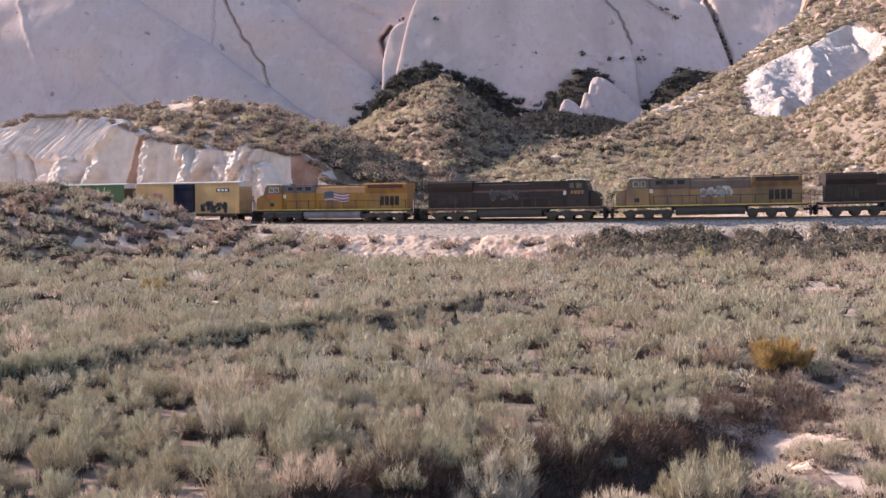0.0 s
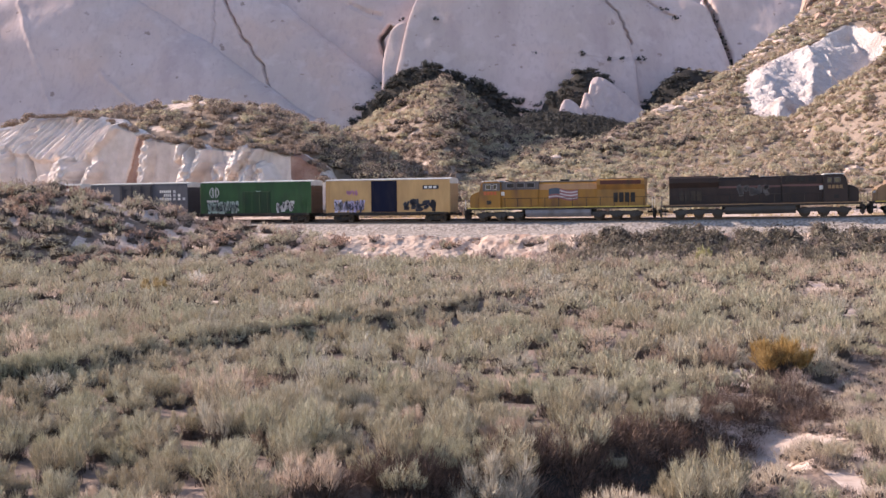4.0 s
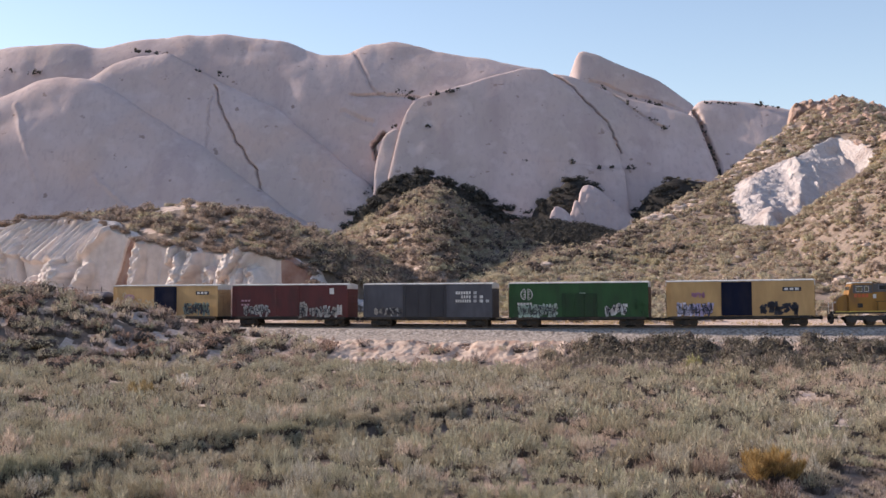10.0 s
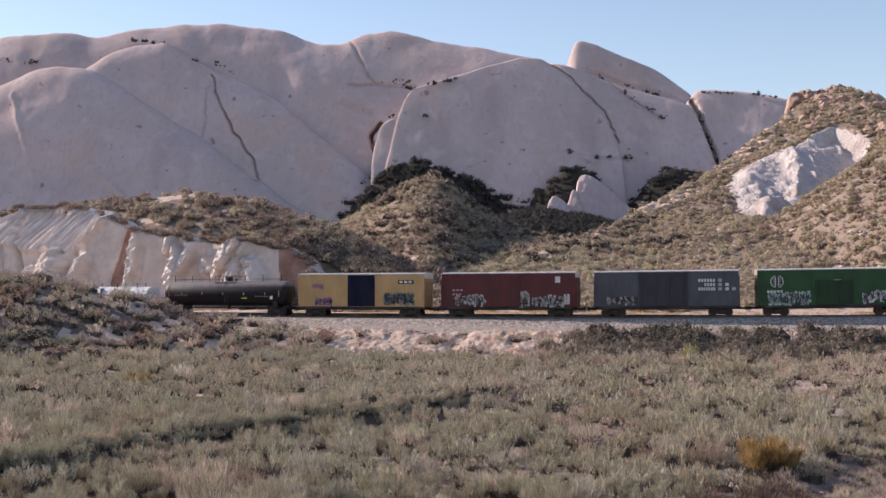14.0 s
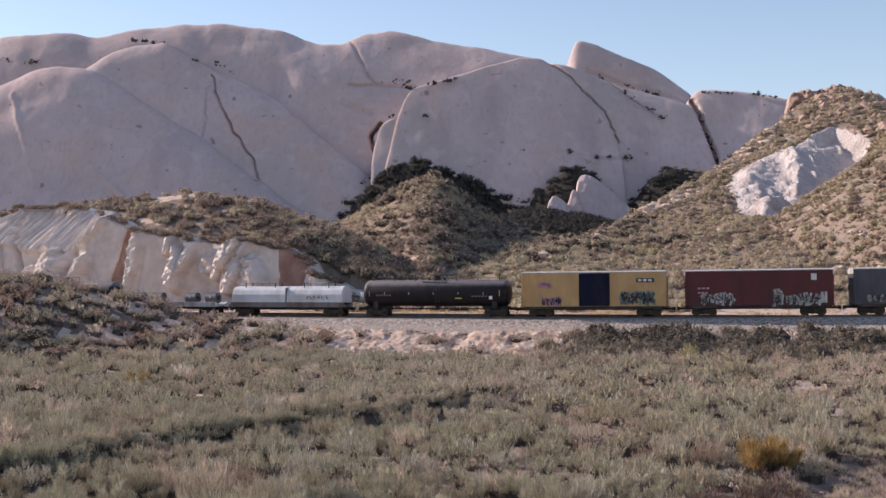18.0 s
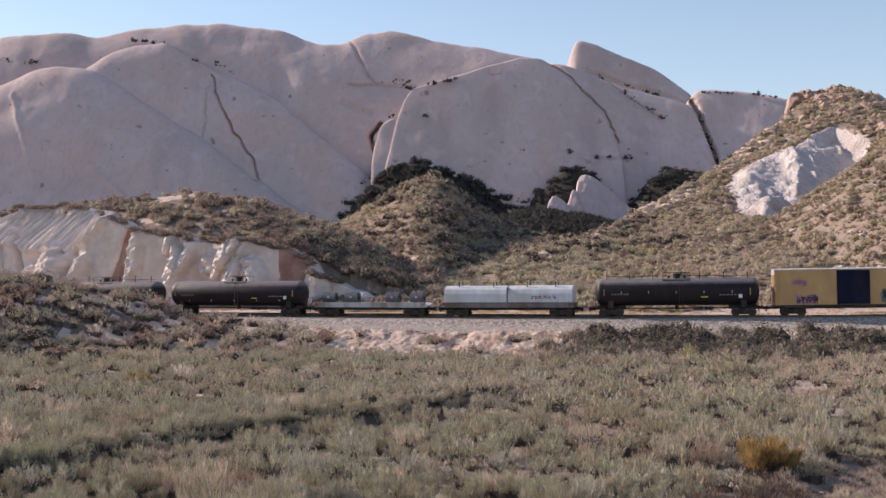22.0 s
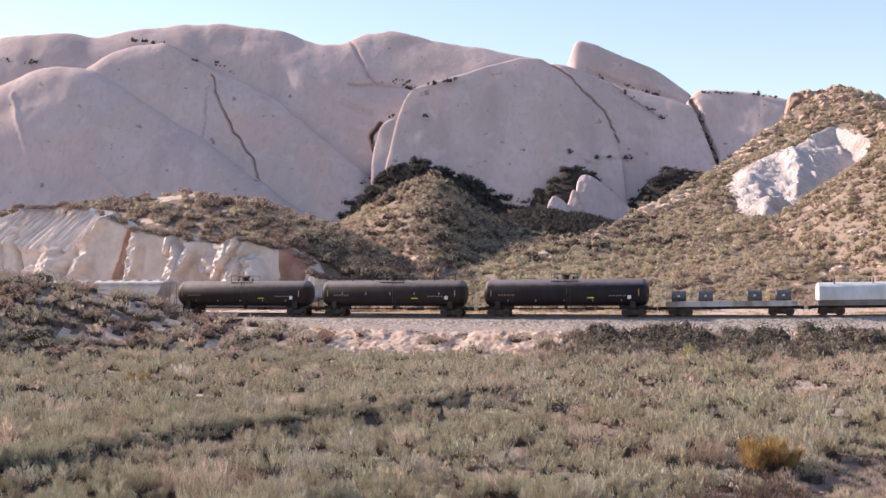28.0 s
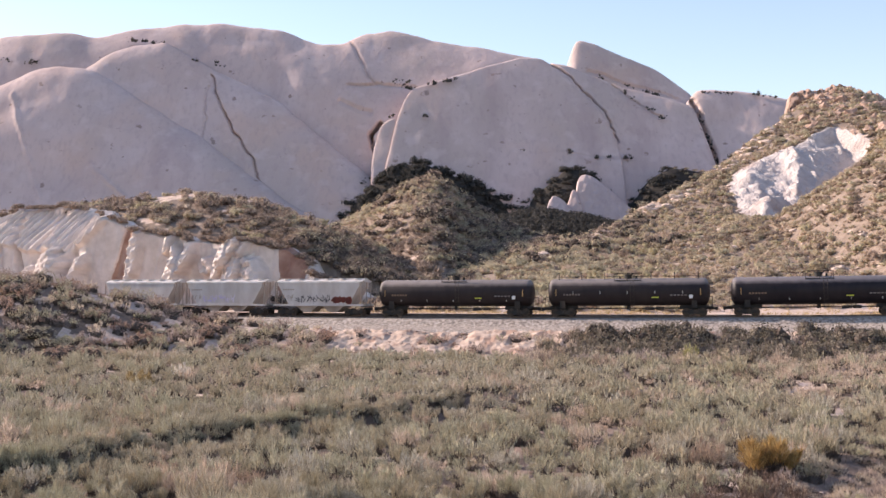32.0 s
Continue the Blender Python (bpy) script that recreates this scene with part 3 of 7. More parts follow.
ox, oy = np.meshgrid(np.arange(51, 95, 0.3), np.arange(213, 280, 0.3))
gap, _ = polyline_gap(ox, oy, OUTCROP + OUTCROP[:1])
gap = np.where(inside(ox, oy, OUTCROP), gap, -gap) + fbm(ox / 3, oy / 3, 3) * 1.2
ou, ov = (ox - 58) * 0.783 - (oy - 222) * 0.622, (ox - 58) * 0.622 + (oy - 222) * 0.783
lower = smooth(30, 20, ov + 4 * fbm(ox / 6, oy / 6))                 # chunky ribs low down, a plain shaded face above
xp = ox - 0.28 * (oy - 245) + fbm(ox / 4, oy / 4, 3) * 2.0
facet = np.interp(xp, [53, 55.5, 59.5, 67, 70.5, 91], [-0.5, 0, 2.6, -0.8, 1.8, 0.6])          # steep lit flanks, long shaded backs
boulder = np.sqrt(np.maximum(1 - ((ox - 61.5) / 6.0) ** 2 - ((oy - 229.5) / 6.5) ** 2, 0)) * 3.2
chips = np.abs(fbm(ox / 2.6, oy / 2.6, 5))
blocks = np.floor((vnoise(ox / 2.4 + fbm(ox, oy, 2) * 0.3, oy / 2.4) + 0.3 * vnoise(ox / 1.0, oy / 1.0)) * 5) / 5
flecks = np.maximum(vnoise(ox / 1.5 + 5, oy / 1.5) - 0.70, 0) * 2.6
oz = (land(ox, oy) + np.clip(gap * 0.8, -2.5, 0.3) + smooth(0, 6.0, gap) * np.maximum(facet, boulder - 0.4) + smooth(0, 2.0, gap) * (lower * (0.8 * (0.35 - chips) + 0.55 * (blocks - 0.5))
      + (1 - lower) * (1.1 * flecks + 0.3 * fbm(ox / 4, oy / 4, 3)) + 0.30 * fbm(ox / 1.3, oy / 1.3, 4)))
oz = np.maximum(oz, land(ox, oy) + np.clip(gap, -2.5, 0.18))
outcrop_mesh = sheet("rock_outcrop", ox, oy, oz, M_OUTCROP, smooth=False)
foot = (ov + 4 * fbm(ox / 6, oy / 6))[:-1, :-1].ravel() < 25
split("rock_outcrop", "bare white sandstone outcrop on the scrubby hillside", "rock", outcrop_mesh, (("smooth_face", "broken_foot"), foot.astype(int)), (M_OUTCROP, M_OUTCROP))

# ---- the white cut behind the track ----
cs = np.arange(-108, -16, 0.15)
ROWS = 110
cv = np.linspace(0, 1, ROWS)[:, None]
ex, ey = along(cs, -21)
c_top = (curve(EDGE_LEFT, ex) + 0.3 + fbm(cs / 4, cs * 0, 4) * 1.1 + 0.6 * smooth(-62, -70, cs)) * np.interp(cs, [-33, -29, -26, -22, -19, -16], [1, 0.9, 0.72, 0.55, 0.56, 0.3])
S2 = np.broadcast_to(cs, (ROWS, len(cs)))
H2 = cv * c_top
wave = fbm(S2 / 5, H2 / 5, 4)
left = smooth(-66, -69.5, S2 - 0.10 * H2)               # west of the red recess the head of the wall lies back
brow = np.interp(S2, [-108, -93, -84, -74, -70, -66.5], [11.5, 11.3, 9.9, 9.9, 11.4, 14.0]) + 0.8 * fbm(S2 / 3, S2 * 0 + 4, 3)
back = left * np.minimum(np.maximum(H2 - brow, 0) * 1.05, 6.0)


def ribs(x):
    """Lopsided ribs, one a metre: a long flank to the west and a short one to the east."""
    f = x % 1.0
    return np.where(f < 0.72, f / 0.72, (1 - f) / 0.28)


# broken chunks that stand out of the plain wall: along, height, half width, half height, lean, how far out
lumps = [(-59.4, 8.6, 1.1, 6.4, 0.22, 0.42), (-53.1, 10.0, 0.9, 1.6, 0.1, 0.8), (-51.1, 6.6, 1.4, 3.2, -0.1, 1.0), (-49.3, 8.2, 1.1, 2.8, 0.35, 1.0), (-45.8, 6.8, 1.9, 1.3, -0.3, 0.9),
         (-43.5, 6.4, 1.2, 1.7, 0.2, 1.0), (-41.3, 8.9, 1.7, 2.7, 0.5, 1.0), (-39.1, 9.6, 1.1, 2.1, 0.3, 0.9), (-40.3, 5.6, 2.0, 2.7, 0.15, 1.0), (-37.1, 5.4, 2.1, 2.9, -0.25, 1.0),
         (-27.4, 4.6, 1.6, 3.4, 0.1, 1.0), (-19.2, 3.2, 1.6, 3.0, 0.1, 1.0), (-85.2, 4.8, 1.9, 2.8, 0.2, 0.9), (-78.2, 5.4, 4.4, 4.2, 0.15, 0.75), (-71.6, 5.6, 1.7, 3.8, 0.42, 0.9), (-94.5, 6.0, 2.2, 6.0, -0.1, 0.8)]
sway = fbm(S2 / 8, H2 / 11 + 2, 2)
strata = ribs((S2 * 0.55 - H2 * 0.85 + wave * 1.6) / 0.9)
chunk = 0
for at, high, wide, tall, lean, out in lumps:
    a = (S2 - at - lean * (H2 - high) + wave * 0.9) / wide
    inner = smooth(1.15, 0.80, np.hypot(a, (H2 - high) / tall) + 0.28 * fbm(S2 / 1.1 + at, H2 / 1.3, 3))
    ramp = np.interp(a, [-1.1, 0.8, 1.15], [0.0, 1.0, 0.2])             # the long flank looks west, the face leans back
    chunk = np.maximum(chunk, inner * (0.15 + out * (wide * 1.15 * ramp + 0.34 * np.clip(high + tall - H2, 0, 4)) + np.minimum(wide, 1.5) * (0.10 * strata + 0.95 * np.abs(fbm(S2 / 0.9 + at, H2 / 1.5, 4)))))
flute = ribs((S2 - H2 * 0.30 + sway * 2.0) / 1.15) * (0.45 + 0.8 * vnoise(S2 / 1.9, H2 / 7))
lines = ribs((S2 - 0.08 * H2 + sway * 3.0) / 2.7)
fine = 1 - 3 * np.abs(fbm(S2 / 1.2 + 5, H2 / 2.2, 4))
# the plain stretches turn a little away from the sun, and step out again at the chunks
plain = np.interp(S2, [-108, -93, -91, -83, -80, -73.5, -72, -66, -62, -60.5, -54, -53, -49.5, -46, -43, -36.5, -28, -27, -16],
                  [-20.6, -18.6, -18.0, -19.8, -17.8, -19.0, -17.8, -18.3, -18.1, -17.2, -18.6, -17.9, -18.3, -19.2, -18.2, -18.4, -20.8, -19.8, -21.6])
cn = (plain + 0.8 * fbm(S2 / 17, H2 / 30, 2) + 0.05 * fine - 0.22 * lines + 1.2 * left - back + chunk
      + left * smooth(-0.3, 0.7, H2 - brow) * (0.95 * flute + 0.25 * wave + 0.10 * fine) - left * 0.9 * smooth(0.2, -0.7, H2 - brow)
      - 1.6 * smooth(0.9, 0.2, np.abs(S2 + 87.2 - 0.38 * (5 - H2) + wave * 0.8)) * left
      - 0.55 * smooth(1.0, 0.55, np.abs(S2 + 63.9 - 0.33 * np.clip(H2 - 5, 0, 9) + wave * 0.5) / np.interp(H2, [0, 5, 13], [2.5, 2.3, 0.9])))
cn = np.where(cv > 0.96, cn - (cv - 0.96) * 40, cn)
cz = -0.9 + (c_top + 0.9) * cv + 0.0 * S2
CX, CY = along(S2, cn)
bx, by = along(cs, cn[-1] - 1.0)
dx2, dy2 = along(cs, cn[-1] - 5.0)
CX, CY, CZ = np.vstack([CX, bx, dx2]), np.vstack([CY, by, dy2]), np.vstack([cz, c_top - 0.1, c_top - 2.0])
cliff_mesh = sheet("cliff", CX, CY, CZ, [M_CLIFF, M_CLIFF_RED], smooth=False)
fs = (S2 - 0.05 * H2 + fbm(S2 / 2, H2 / 3, 3) * 1.2)[:-1, :-1]
red = np.zeros((ROWS + 1, len(cs) - 1), dtype=np.int32)
red[:ROWS - 1] = ((np.abs(S2 + 63.6 - 0.33 * np.clip(H2 - 5, 0, 9) + wave * 0.5) < np.interp(H2, [0, 5, 13], [2.4, 2.2, 1.0])) | (np.abs(S2 - 0.05 * H2 + wave + 31.6) < 2.1))[:-1, :-1]
west = np.vstack([left[:-1, :-1] > 0.5, left[-2:, :-1] > 0.5])
split("cliff", "eroded white sandstone cut with fluted ribs and reddish streaks", "cliff", cliff_mesh,
      (("plain_wall", "red_recess", "fluted_wall", "red_stain"), np.where(red > 0, np.where(np.vstack([fs, fs[-2:]]) > -45, 3, 1), np.where(west, 2, 0)).ravel()), (M_CLIFF, M_CLIFF_RED, M_CLIFF, M_CLIFF_RED))

# ---- track: ballast, ties, rails ----
bs = np.arange(-150, 190, 0.3)
for name, label, mat, bn, bz in (("ballast", "dusty stained crushed stone under the rails", M_BED, [-3.4, -2.3, -1.2, 0, 1.2, 1.8, 2.05, 2.25], [-1.1, -0.30, -0.19, -0.19, -0.19, -0.22, -0.27, -0.40]),
                                 ("gravel_bench", "pale grey gravel bench beside the track", M_BALLAST, [2.0, 2.3, 2.65, 2.95, 3.25, 3.6, 4.0, 4.4, 4.8, 5.2, 6.0, 7.0, 8.0, 8.6], [-0.27, -0.36, -0.60, -0.78, -0.95, -1.06, -1.11, -1.14, -1.17, -1.2, -1.27, -1.4, -1.6, -2.1])):
    BS, BN = np.meshgrid(bs, np.array(bn))
    BX, BY = along(BS, BN)
    BZ = rail_z(BS) + np.array(bz)[:, None] + 0.10 * fbm(BS * 1.7, BN * 1.7, 4) * (np.array(bz)[:, None] < -0.34)
    if name == "gravel_bench":
        BX, BY, BZ = BX[:, bs > -26], BY[:, bs > -26], BZ[:, bs > -26]
    tagged(new(name, sheet(name, BX, BY, BZ, mat)), label, "ballast", kind="structure")

# crumbling face of the bank below the bench
fs_ = np.arange(-17, 62, 0.18)
fn_ = np.arange(8.0, 19.5, 0.18)
FS, FN = np.meshgrid(fs_, fn_)
FX, FY = along(FS, FN)
slots = 1 - np.abs(2 * vnoise(FS / 1.5 + fbm(FS / 3, FN / 3, 3), FN / 6) - 1)
crumble = 0.22 * slots + 0.30 * np.abs(fbm(FS / 1.3, FN / 1.6, 4)) + 0.35 * np.abs(fbm(FS / 0.45 + 9, FN / 0.5, 3)) + 0.25 * np.floor(vnoise(FS / 2.2, FN / 1.6 + 4) * 3) / 3
FZ = land(FX, FY) - 0.1 + crumble * smooth(8.1, 9.0, FN) * smooth(19.4, 16.5, FN) * smooth(-17, -12, FS)
tagged(new("bank_face", sheet("bank_face", FX, FY, FZ, M_BANK, smooth=False)), "crumbling pale pink sand bank below the track", "bank", kind="structure")


def rail_mesh(offset):
    prof = [(-0.07, -0.17), (-0.07, -0.155), (-0.012, -0.13), (-0.012, -0.05), (-0.036, -0.035), (-0.036, 0.0), (0.036, 0.0), (0.036, -0.035),
            (0.012, -0.05), (0.012, -0.13), (0.07, -0.155), (0.07, -0.17)]
    s2 = np.arange(-150, 190, 2.0)
    X, Y, Z = [], [], []
    for a, b in prof:
        x, y = along(s2, offset + a)
        X.append(x), Y.append(y), Z.append(rail_z(s2) + b)
    return sheet("rail", np.array(X), np.array(Y), np.array(Z), M_STEEL, smooth=False)


track = tagged(new("railway_track"), "single railway track with steel rails on ties", "railway track", kind="structure")
for off in (-0.753, 0.753):
    r = new("rail", rail_mesh(off))
    r.parent = track


def join_bm(bm, other):
    if bm is None:
        return other
    me = bpy.data.meshes.new("tmp")
    other.to_mesh(me)
    other.free()
    bm.from_mesh(me)
    bpy.data.meshes.remove(me)
    return bm


# ---- plants ----
def blade_bush(rng, count, width, reach=0.42, up=0.35):
    """A unit bush: upright feathery tufts, three corners each, that fill a lumpy dome."""
    d = rng.normal(size=(count, 3))
    d[:, 2] = np.abs(d[:, 2]) * 1.1
    d /= np.linalg.norm(d, axis=1)[:, None]
    lump = 0.50 + 0.85 * vnoise(d[:, 0] * 2.6 + rng.rand() * 50, d[:, 1] * 2.6 + d[:, 2] * 2)
    tip = d * (lump * (0.55 + 0.5 * rng.rand(count) ** 0.6))[:, None]
    tip[:, 2] += 0.12 * rng.rand(count)
    way = d * (1 - up) + np.array([0, 0, up]) + rng.normal(size=(count, 3)) * 0.16
    start = tip - way * (reach * (0.6 + 0.8 * rng.rand(count)))[:, None]
    side = rng.normal(size=(count, 3)) * np.array([1, 1, 0.4])
    side *= (width * (0.6 + 0.8 * rng.rand(count)) / np.linalg.norm(side, axis=1))[:, None]
    return np.stack([start - side, start + side, tip], 1)


def core(rng, radius=0.74, fine=2, flat=0.9):
    """The dense heart of a bush: a lumpy dome."""
    bm = bmesh.new()
    bmesh.ops.create_icosphere(bm, subdivisions=fine, radius=1.0)
    sh = Vector(rng.rand(3) * 40)
    for v in bm.verts:
        v.co *= radius * (0.82 + 0.42 * noise.noise(v.co * 1.9 + sh))
        v.co.z *= flat
    t = np.array([[tuple(v.co) for v in f.verts] for f in bm.faces if f.calc_center_median().z > -0.15])
    bm.free()
    return t


def full_bush(rng, count, width, reach, up, radius=0.6, fine=2):
    return np.concatenate([blade_bush(rng, count, width, reach, up), core(rng, radius, fine)])


def clump_bush(rng, count, width, puffs=5, reach=0.30):
    """A unit bush of several rounded puffs of short leafy sprigs round woody hearts dark with inner shade; sprigs
    first, hearts after.
    """
    ang = rng.rand(puffs) * 2 * np.pi
    far = np.sqrt(rng.rand(puffs)) * 0.62
    far[0] = 0.1
    rad = rng.uniform(0.36, 0.58, puffs)
    mid = np.stack([far * np.cos(ang), far * np.sin(ang), (0.58 - 0.45 * far) * rng.uniform(0.75, 1.1, puffs)], -1)
    own = np.sort(rng.randint(puffs, size=count))
    d = rng.normal(size=(count, 3))
    d[:, 2] = np.abs(d[:, 2]) * 1.1 - 0.35
    d /= np.linalg.norm(d, axis=1)[:, None]
    tip = mid[own] + d * (rad[own] * rng.uniform(0.78, 1.18, count))[:, None]
    way = d * 0.5 + np.array([0, 0, 0.5]) + rng.normal(size=(count, 3)) * 0.17
    start = tip - way * (reach * rng.uniform(0.7, 1.4, count))[:, None]
    side = rng.normal(size=(count, 3))
    side *= (width * rng.uniform(0.6, 1.4, count) / np.linalg.norm(side, axis=1))[:, None]
    hearts = [core(rng, 0.36, 1, 0.95) * rad[k] + mid[k] for k in range(puffs)]
    return np.concatenate([np.stack([start - side, start + side, tip], 1)] + hearts)


def plume_bush(rng, count, width, plumes=9, reach=0.19):
    """A unit bush of upright feathery plumes that crowd a dome over twigs dark with inner shade; sprigs first, then
    twigs and heart.
    """
    k = np.arange(plumes)
    far = np.sqrt((k + 0.4) / plumes) * 0.78
    ang = k * 2.4 + rng.rand() * 6.28 + rng.normal(size=plumes) * 0.35
    high = (1.0 - 0.5 * far ** 2) * rng.uniform(0.68, 1.12, plumes)
    fat = rng.uniform(0.22, 0.40, plumes)
    head = np.stack([far * np.cos(ang), far * np.sin(ang), high], -1)
    foot = head * np.array([0.45, 0.45, 0.0])
    own = np.sort(rng.randint(plumes, size=count))
    t = rng.uniform(0.38, 1.0, count) ** 0.9
    turn = rng.rand(count) * 2 * np.pi
    out = np.stack([np.cos(turn), np.sin(turn), 0 * turn], -1)
    env = fat[own] * np.sqrt(1.04 - t ** 2) * rng.rand(count) ** 0.35
    stem = foot[own] + (head - foot)[own] * t[:, None]
    start = stem + out * (env * 0.6)[:, None]
    tip = stem + out * env[:, None] + (np.array([0, 0, 0.9]) + out * 0.18 + (head - foot)[own] * 0.25 + rng.normal(size=(count, 3)) * 0.24) * (reach * rng.uniform(0.5, 1.25, count))[:, None]
    side = rng.normal(size=(count, 3)) * np.array([1, 1, 0.5])
    side *= (width * rng.uniform(0.6, 1.4, count) / np.linalg.norm(side, axis=1))[:, None]
    many = count // 4
    own = rng.randint(plumes, size=many)
    base = foot[own] * rng.uniform(0.2, 1.5, (many, 1)) + rng.normal(size=(many, 3)) * np.array([0.16, 0.16, 0.0])
    top = base + (head[own] - base) * rng.uniform(0.4, 0.8, (many, 1)) + rng.normal(size=(many, 3)) * 0.10
    wide = rng.normal(size=(many, 3)) * np.array([1, 1, 0.1])
    wide *= (width * 1.3 / np.linalg.norm(wide, axis=1))[:, None]
    return np.concatenate([np.stack([start - side, start + side, tip], 1), np.stack([base - wide, base + wide, top], 1), core(rng, 0.52, 1, 0.7)])


def dome_bush(rng, count, width, puffs=3):
    """A unit bush of rounded puffs, leafy above and shade-dark below; leaves first, then the hearts."""
    ang = rng.rand() * 6.28 + np.arange(puffs) * 6.28 / puffs + rng.normal(size=puffs) * 0.4
    far = rng.uniform(0.25, 0.55, puffs)
    rad = rng.uniform(0.40, 0.62, puffs)
    mid = np.stack([far * np.cos(ang), far * np.sin(ang), rng.uniform(0.3, 0.55, puffs)], -1)
    own = np.sort(rng.randint(puffs, size=count))
    d = rng.normal(size=(count, 3))
    d[:, 2] = np.abs(d[:, 2]) * 1.1 - 0.25
    d /= np.linalg.norm(d, axis=1)[:, None]
    at = mid[own] + d * (rad[own] * rng.uniform(0.82, 1.12, count))[:, None]
    face = d + rng.normal(size=(count, 3)) * 0.26
    face /= np.linalg.norm(face, axis=1)[:, None]
    u = np.cross(face, rng.normal(size=(count, 3)))
    u *= (width * rng.uniform(0.6, 1.4, count) / np.linalg.norm(u, axis=1))[:, None]
    v = np.cross(face, u)
    hearts = [core(rng, 0.74, 1, 0.95) * rad[k] + mid[k] for k in range(puffs)]
    return np.concatenate([np.stack([at - u - 0.6 * v, at + u - 0.6 * v, at + 1.2 * v], 1)] + hearts)


def plant(name, kinds, X, Y, size, tall, mat, rng, sink=0.05, lift=None, hearts=0):
    """One mesh of many bushes of those kinds at those places; triangles from hearts on are their woody hearts, in a
    shade-dark colour.
    """
    z = land(X, Y) - sink if lift is None else lift
    tris = []
    pick = rng.randint(len(kinds), size=len(X))
    for k, t in enumerate(kinds):
        i = np.nonzero(pick == k)[0]
        a = rng.rand(len(i)) * 2 * np.pi
        ca, sa = np.cos(a)[:, None, None], np.sin(a)[:, None, None]
        p = np.empty((len(i), *t.shape), dtype=np.float32)
        x, y = t[None, :, :, 0], t[None, :, :, 1]
        sz = size[i][:, None, None]
        p[..., 0] = X[i][:, None, None] + (x * ca - y * sa) * sz
        p[..., 1] = Y[i][:, None, None] + (x * sa + y * ca) * sz
        p[..., 2] = z[i][:, None, None] + t[None, :, :, 2] * tall[i][:, None, None]
        tris.append(p.reshape(-1, 3))
    v = np.concatenate(tris)
    me = mesh_from(name, v, np.arange(len(v)).reshape(-1, 3), [mat, M_TWIG_SHADE])
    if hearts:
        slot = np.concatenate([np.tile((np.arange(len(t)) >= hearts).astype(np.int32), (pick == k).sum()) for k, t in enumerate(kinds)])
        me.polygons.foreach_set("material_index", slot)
    return new(name, me)


def scatter(rng, x0, x1, y0, y1, density):
    count = int((x1 - x0) * (y1 - y0) * density)
    return rng.uniform(x0, x1, count), rng.uniform(y0, y1, count)


def sheltered(X, Y, slack=2.0):
    """Places that lie deep behind a hill as seen from the viewer's bank."""
    z, hid = land(X, Y) + slack, np.zeros(len(X), dtype=bool)
    for f in np.linspace(0.45, 0.985, 26):
        hid |= land(X * f, Y * f) > EYE[2] + (z - EYE[2]) * f
    return hid


def in_view(X, Y, margin=0.03):
    return np.abs(X) < (0.357 + margin) * Y + 3


FOOT = [(-70, 44), (-45, 40), (-30, 28), (-18, 21), (-8, 17), (10, 17), (18, 23), (30, 25), (60, 29)]
rng = np.random.RandomState(11)
X, Y = scatter(rng, -62, 66, 24, 142, 1.05)
s_, n_ = to_track(X, Y)
d_step, side_step = polyline_gap(X, Y, STEP_LINE)
d_gul, side_gul = polyline_gap(X, Y, GULLY_LINE)
n_foot_ = curve(FOOT, s_)
thin = fbm(X / 12, Y / 12) + 0.35 * fbm(X / 3, Y / 3)
keep = (n_ > n_foot_) & in_view(X, Y) & ~((d_step < 1.2) & (side_step <= 0)) & (d_gul > 1.5)
keep &= ~((side_gul < 0) & (d_gul < 14) & (rng.rand(len(X)) < np.where(X < 10, 0.9, 0.85))) & (thin > -0.80)
keep &= (np.hypot((X - 10.7) / 2.0, (Y - 41.2) / 3.6) > 1) & (np.hypot(X - 13.6, (Y - 52.2) / 1.4) > 1.7)
open_soil = (X > 0.24 * Y) & (Y > 84) & (X > 24)
keep &= ~(open_soil & (rng.rand(len(X)) < 0.6))
X, Y = X[keep], Y[keep]
# bushes keep their distance from one another
order, free, cell = rng.permutation(len(X)), np.ones(len(X), dtype=bool), collections.defaultdict(list)
for i in order:
    cx_, cy_ = int(X[i] // 0.9), int(Y[i] // 0.9)
    if any((X[i] - X[j]) ** 2 + (Y[i] - Y[j]) ** 2 < 0.78 for a_ in (-1, 0, 1) for b_ in (-1, 0, 1) for j in cell[cx_ + a_, cy_ + b_]):
        free[i] = False
    else:
        cell[cx_, cy_].append(i)
X, Y = X[free], Y[free]
broad = fbm(X / 20 + 9, Y / 20)
hue = rng.rand(len(X)) + 0.5 * fbm(X / 6 + 30, Y / 6)
brown = rng.rand(len(X)) < 0.05 + 0.10 * (broad > 0.12) + 0.5 * ((X > 0.24 * Y) & (Y > 84) & (X > 24))
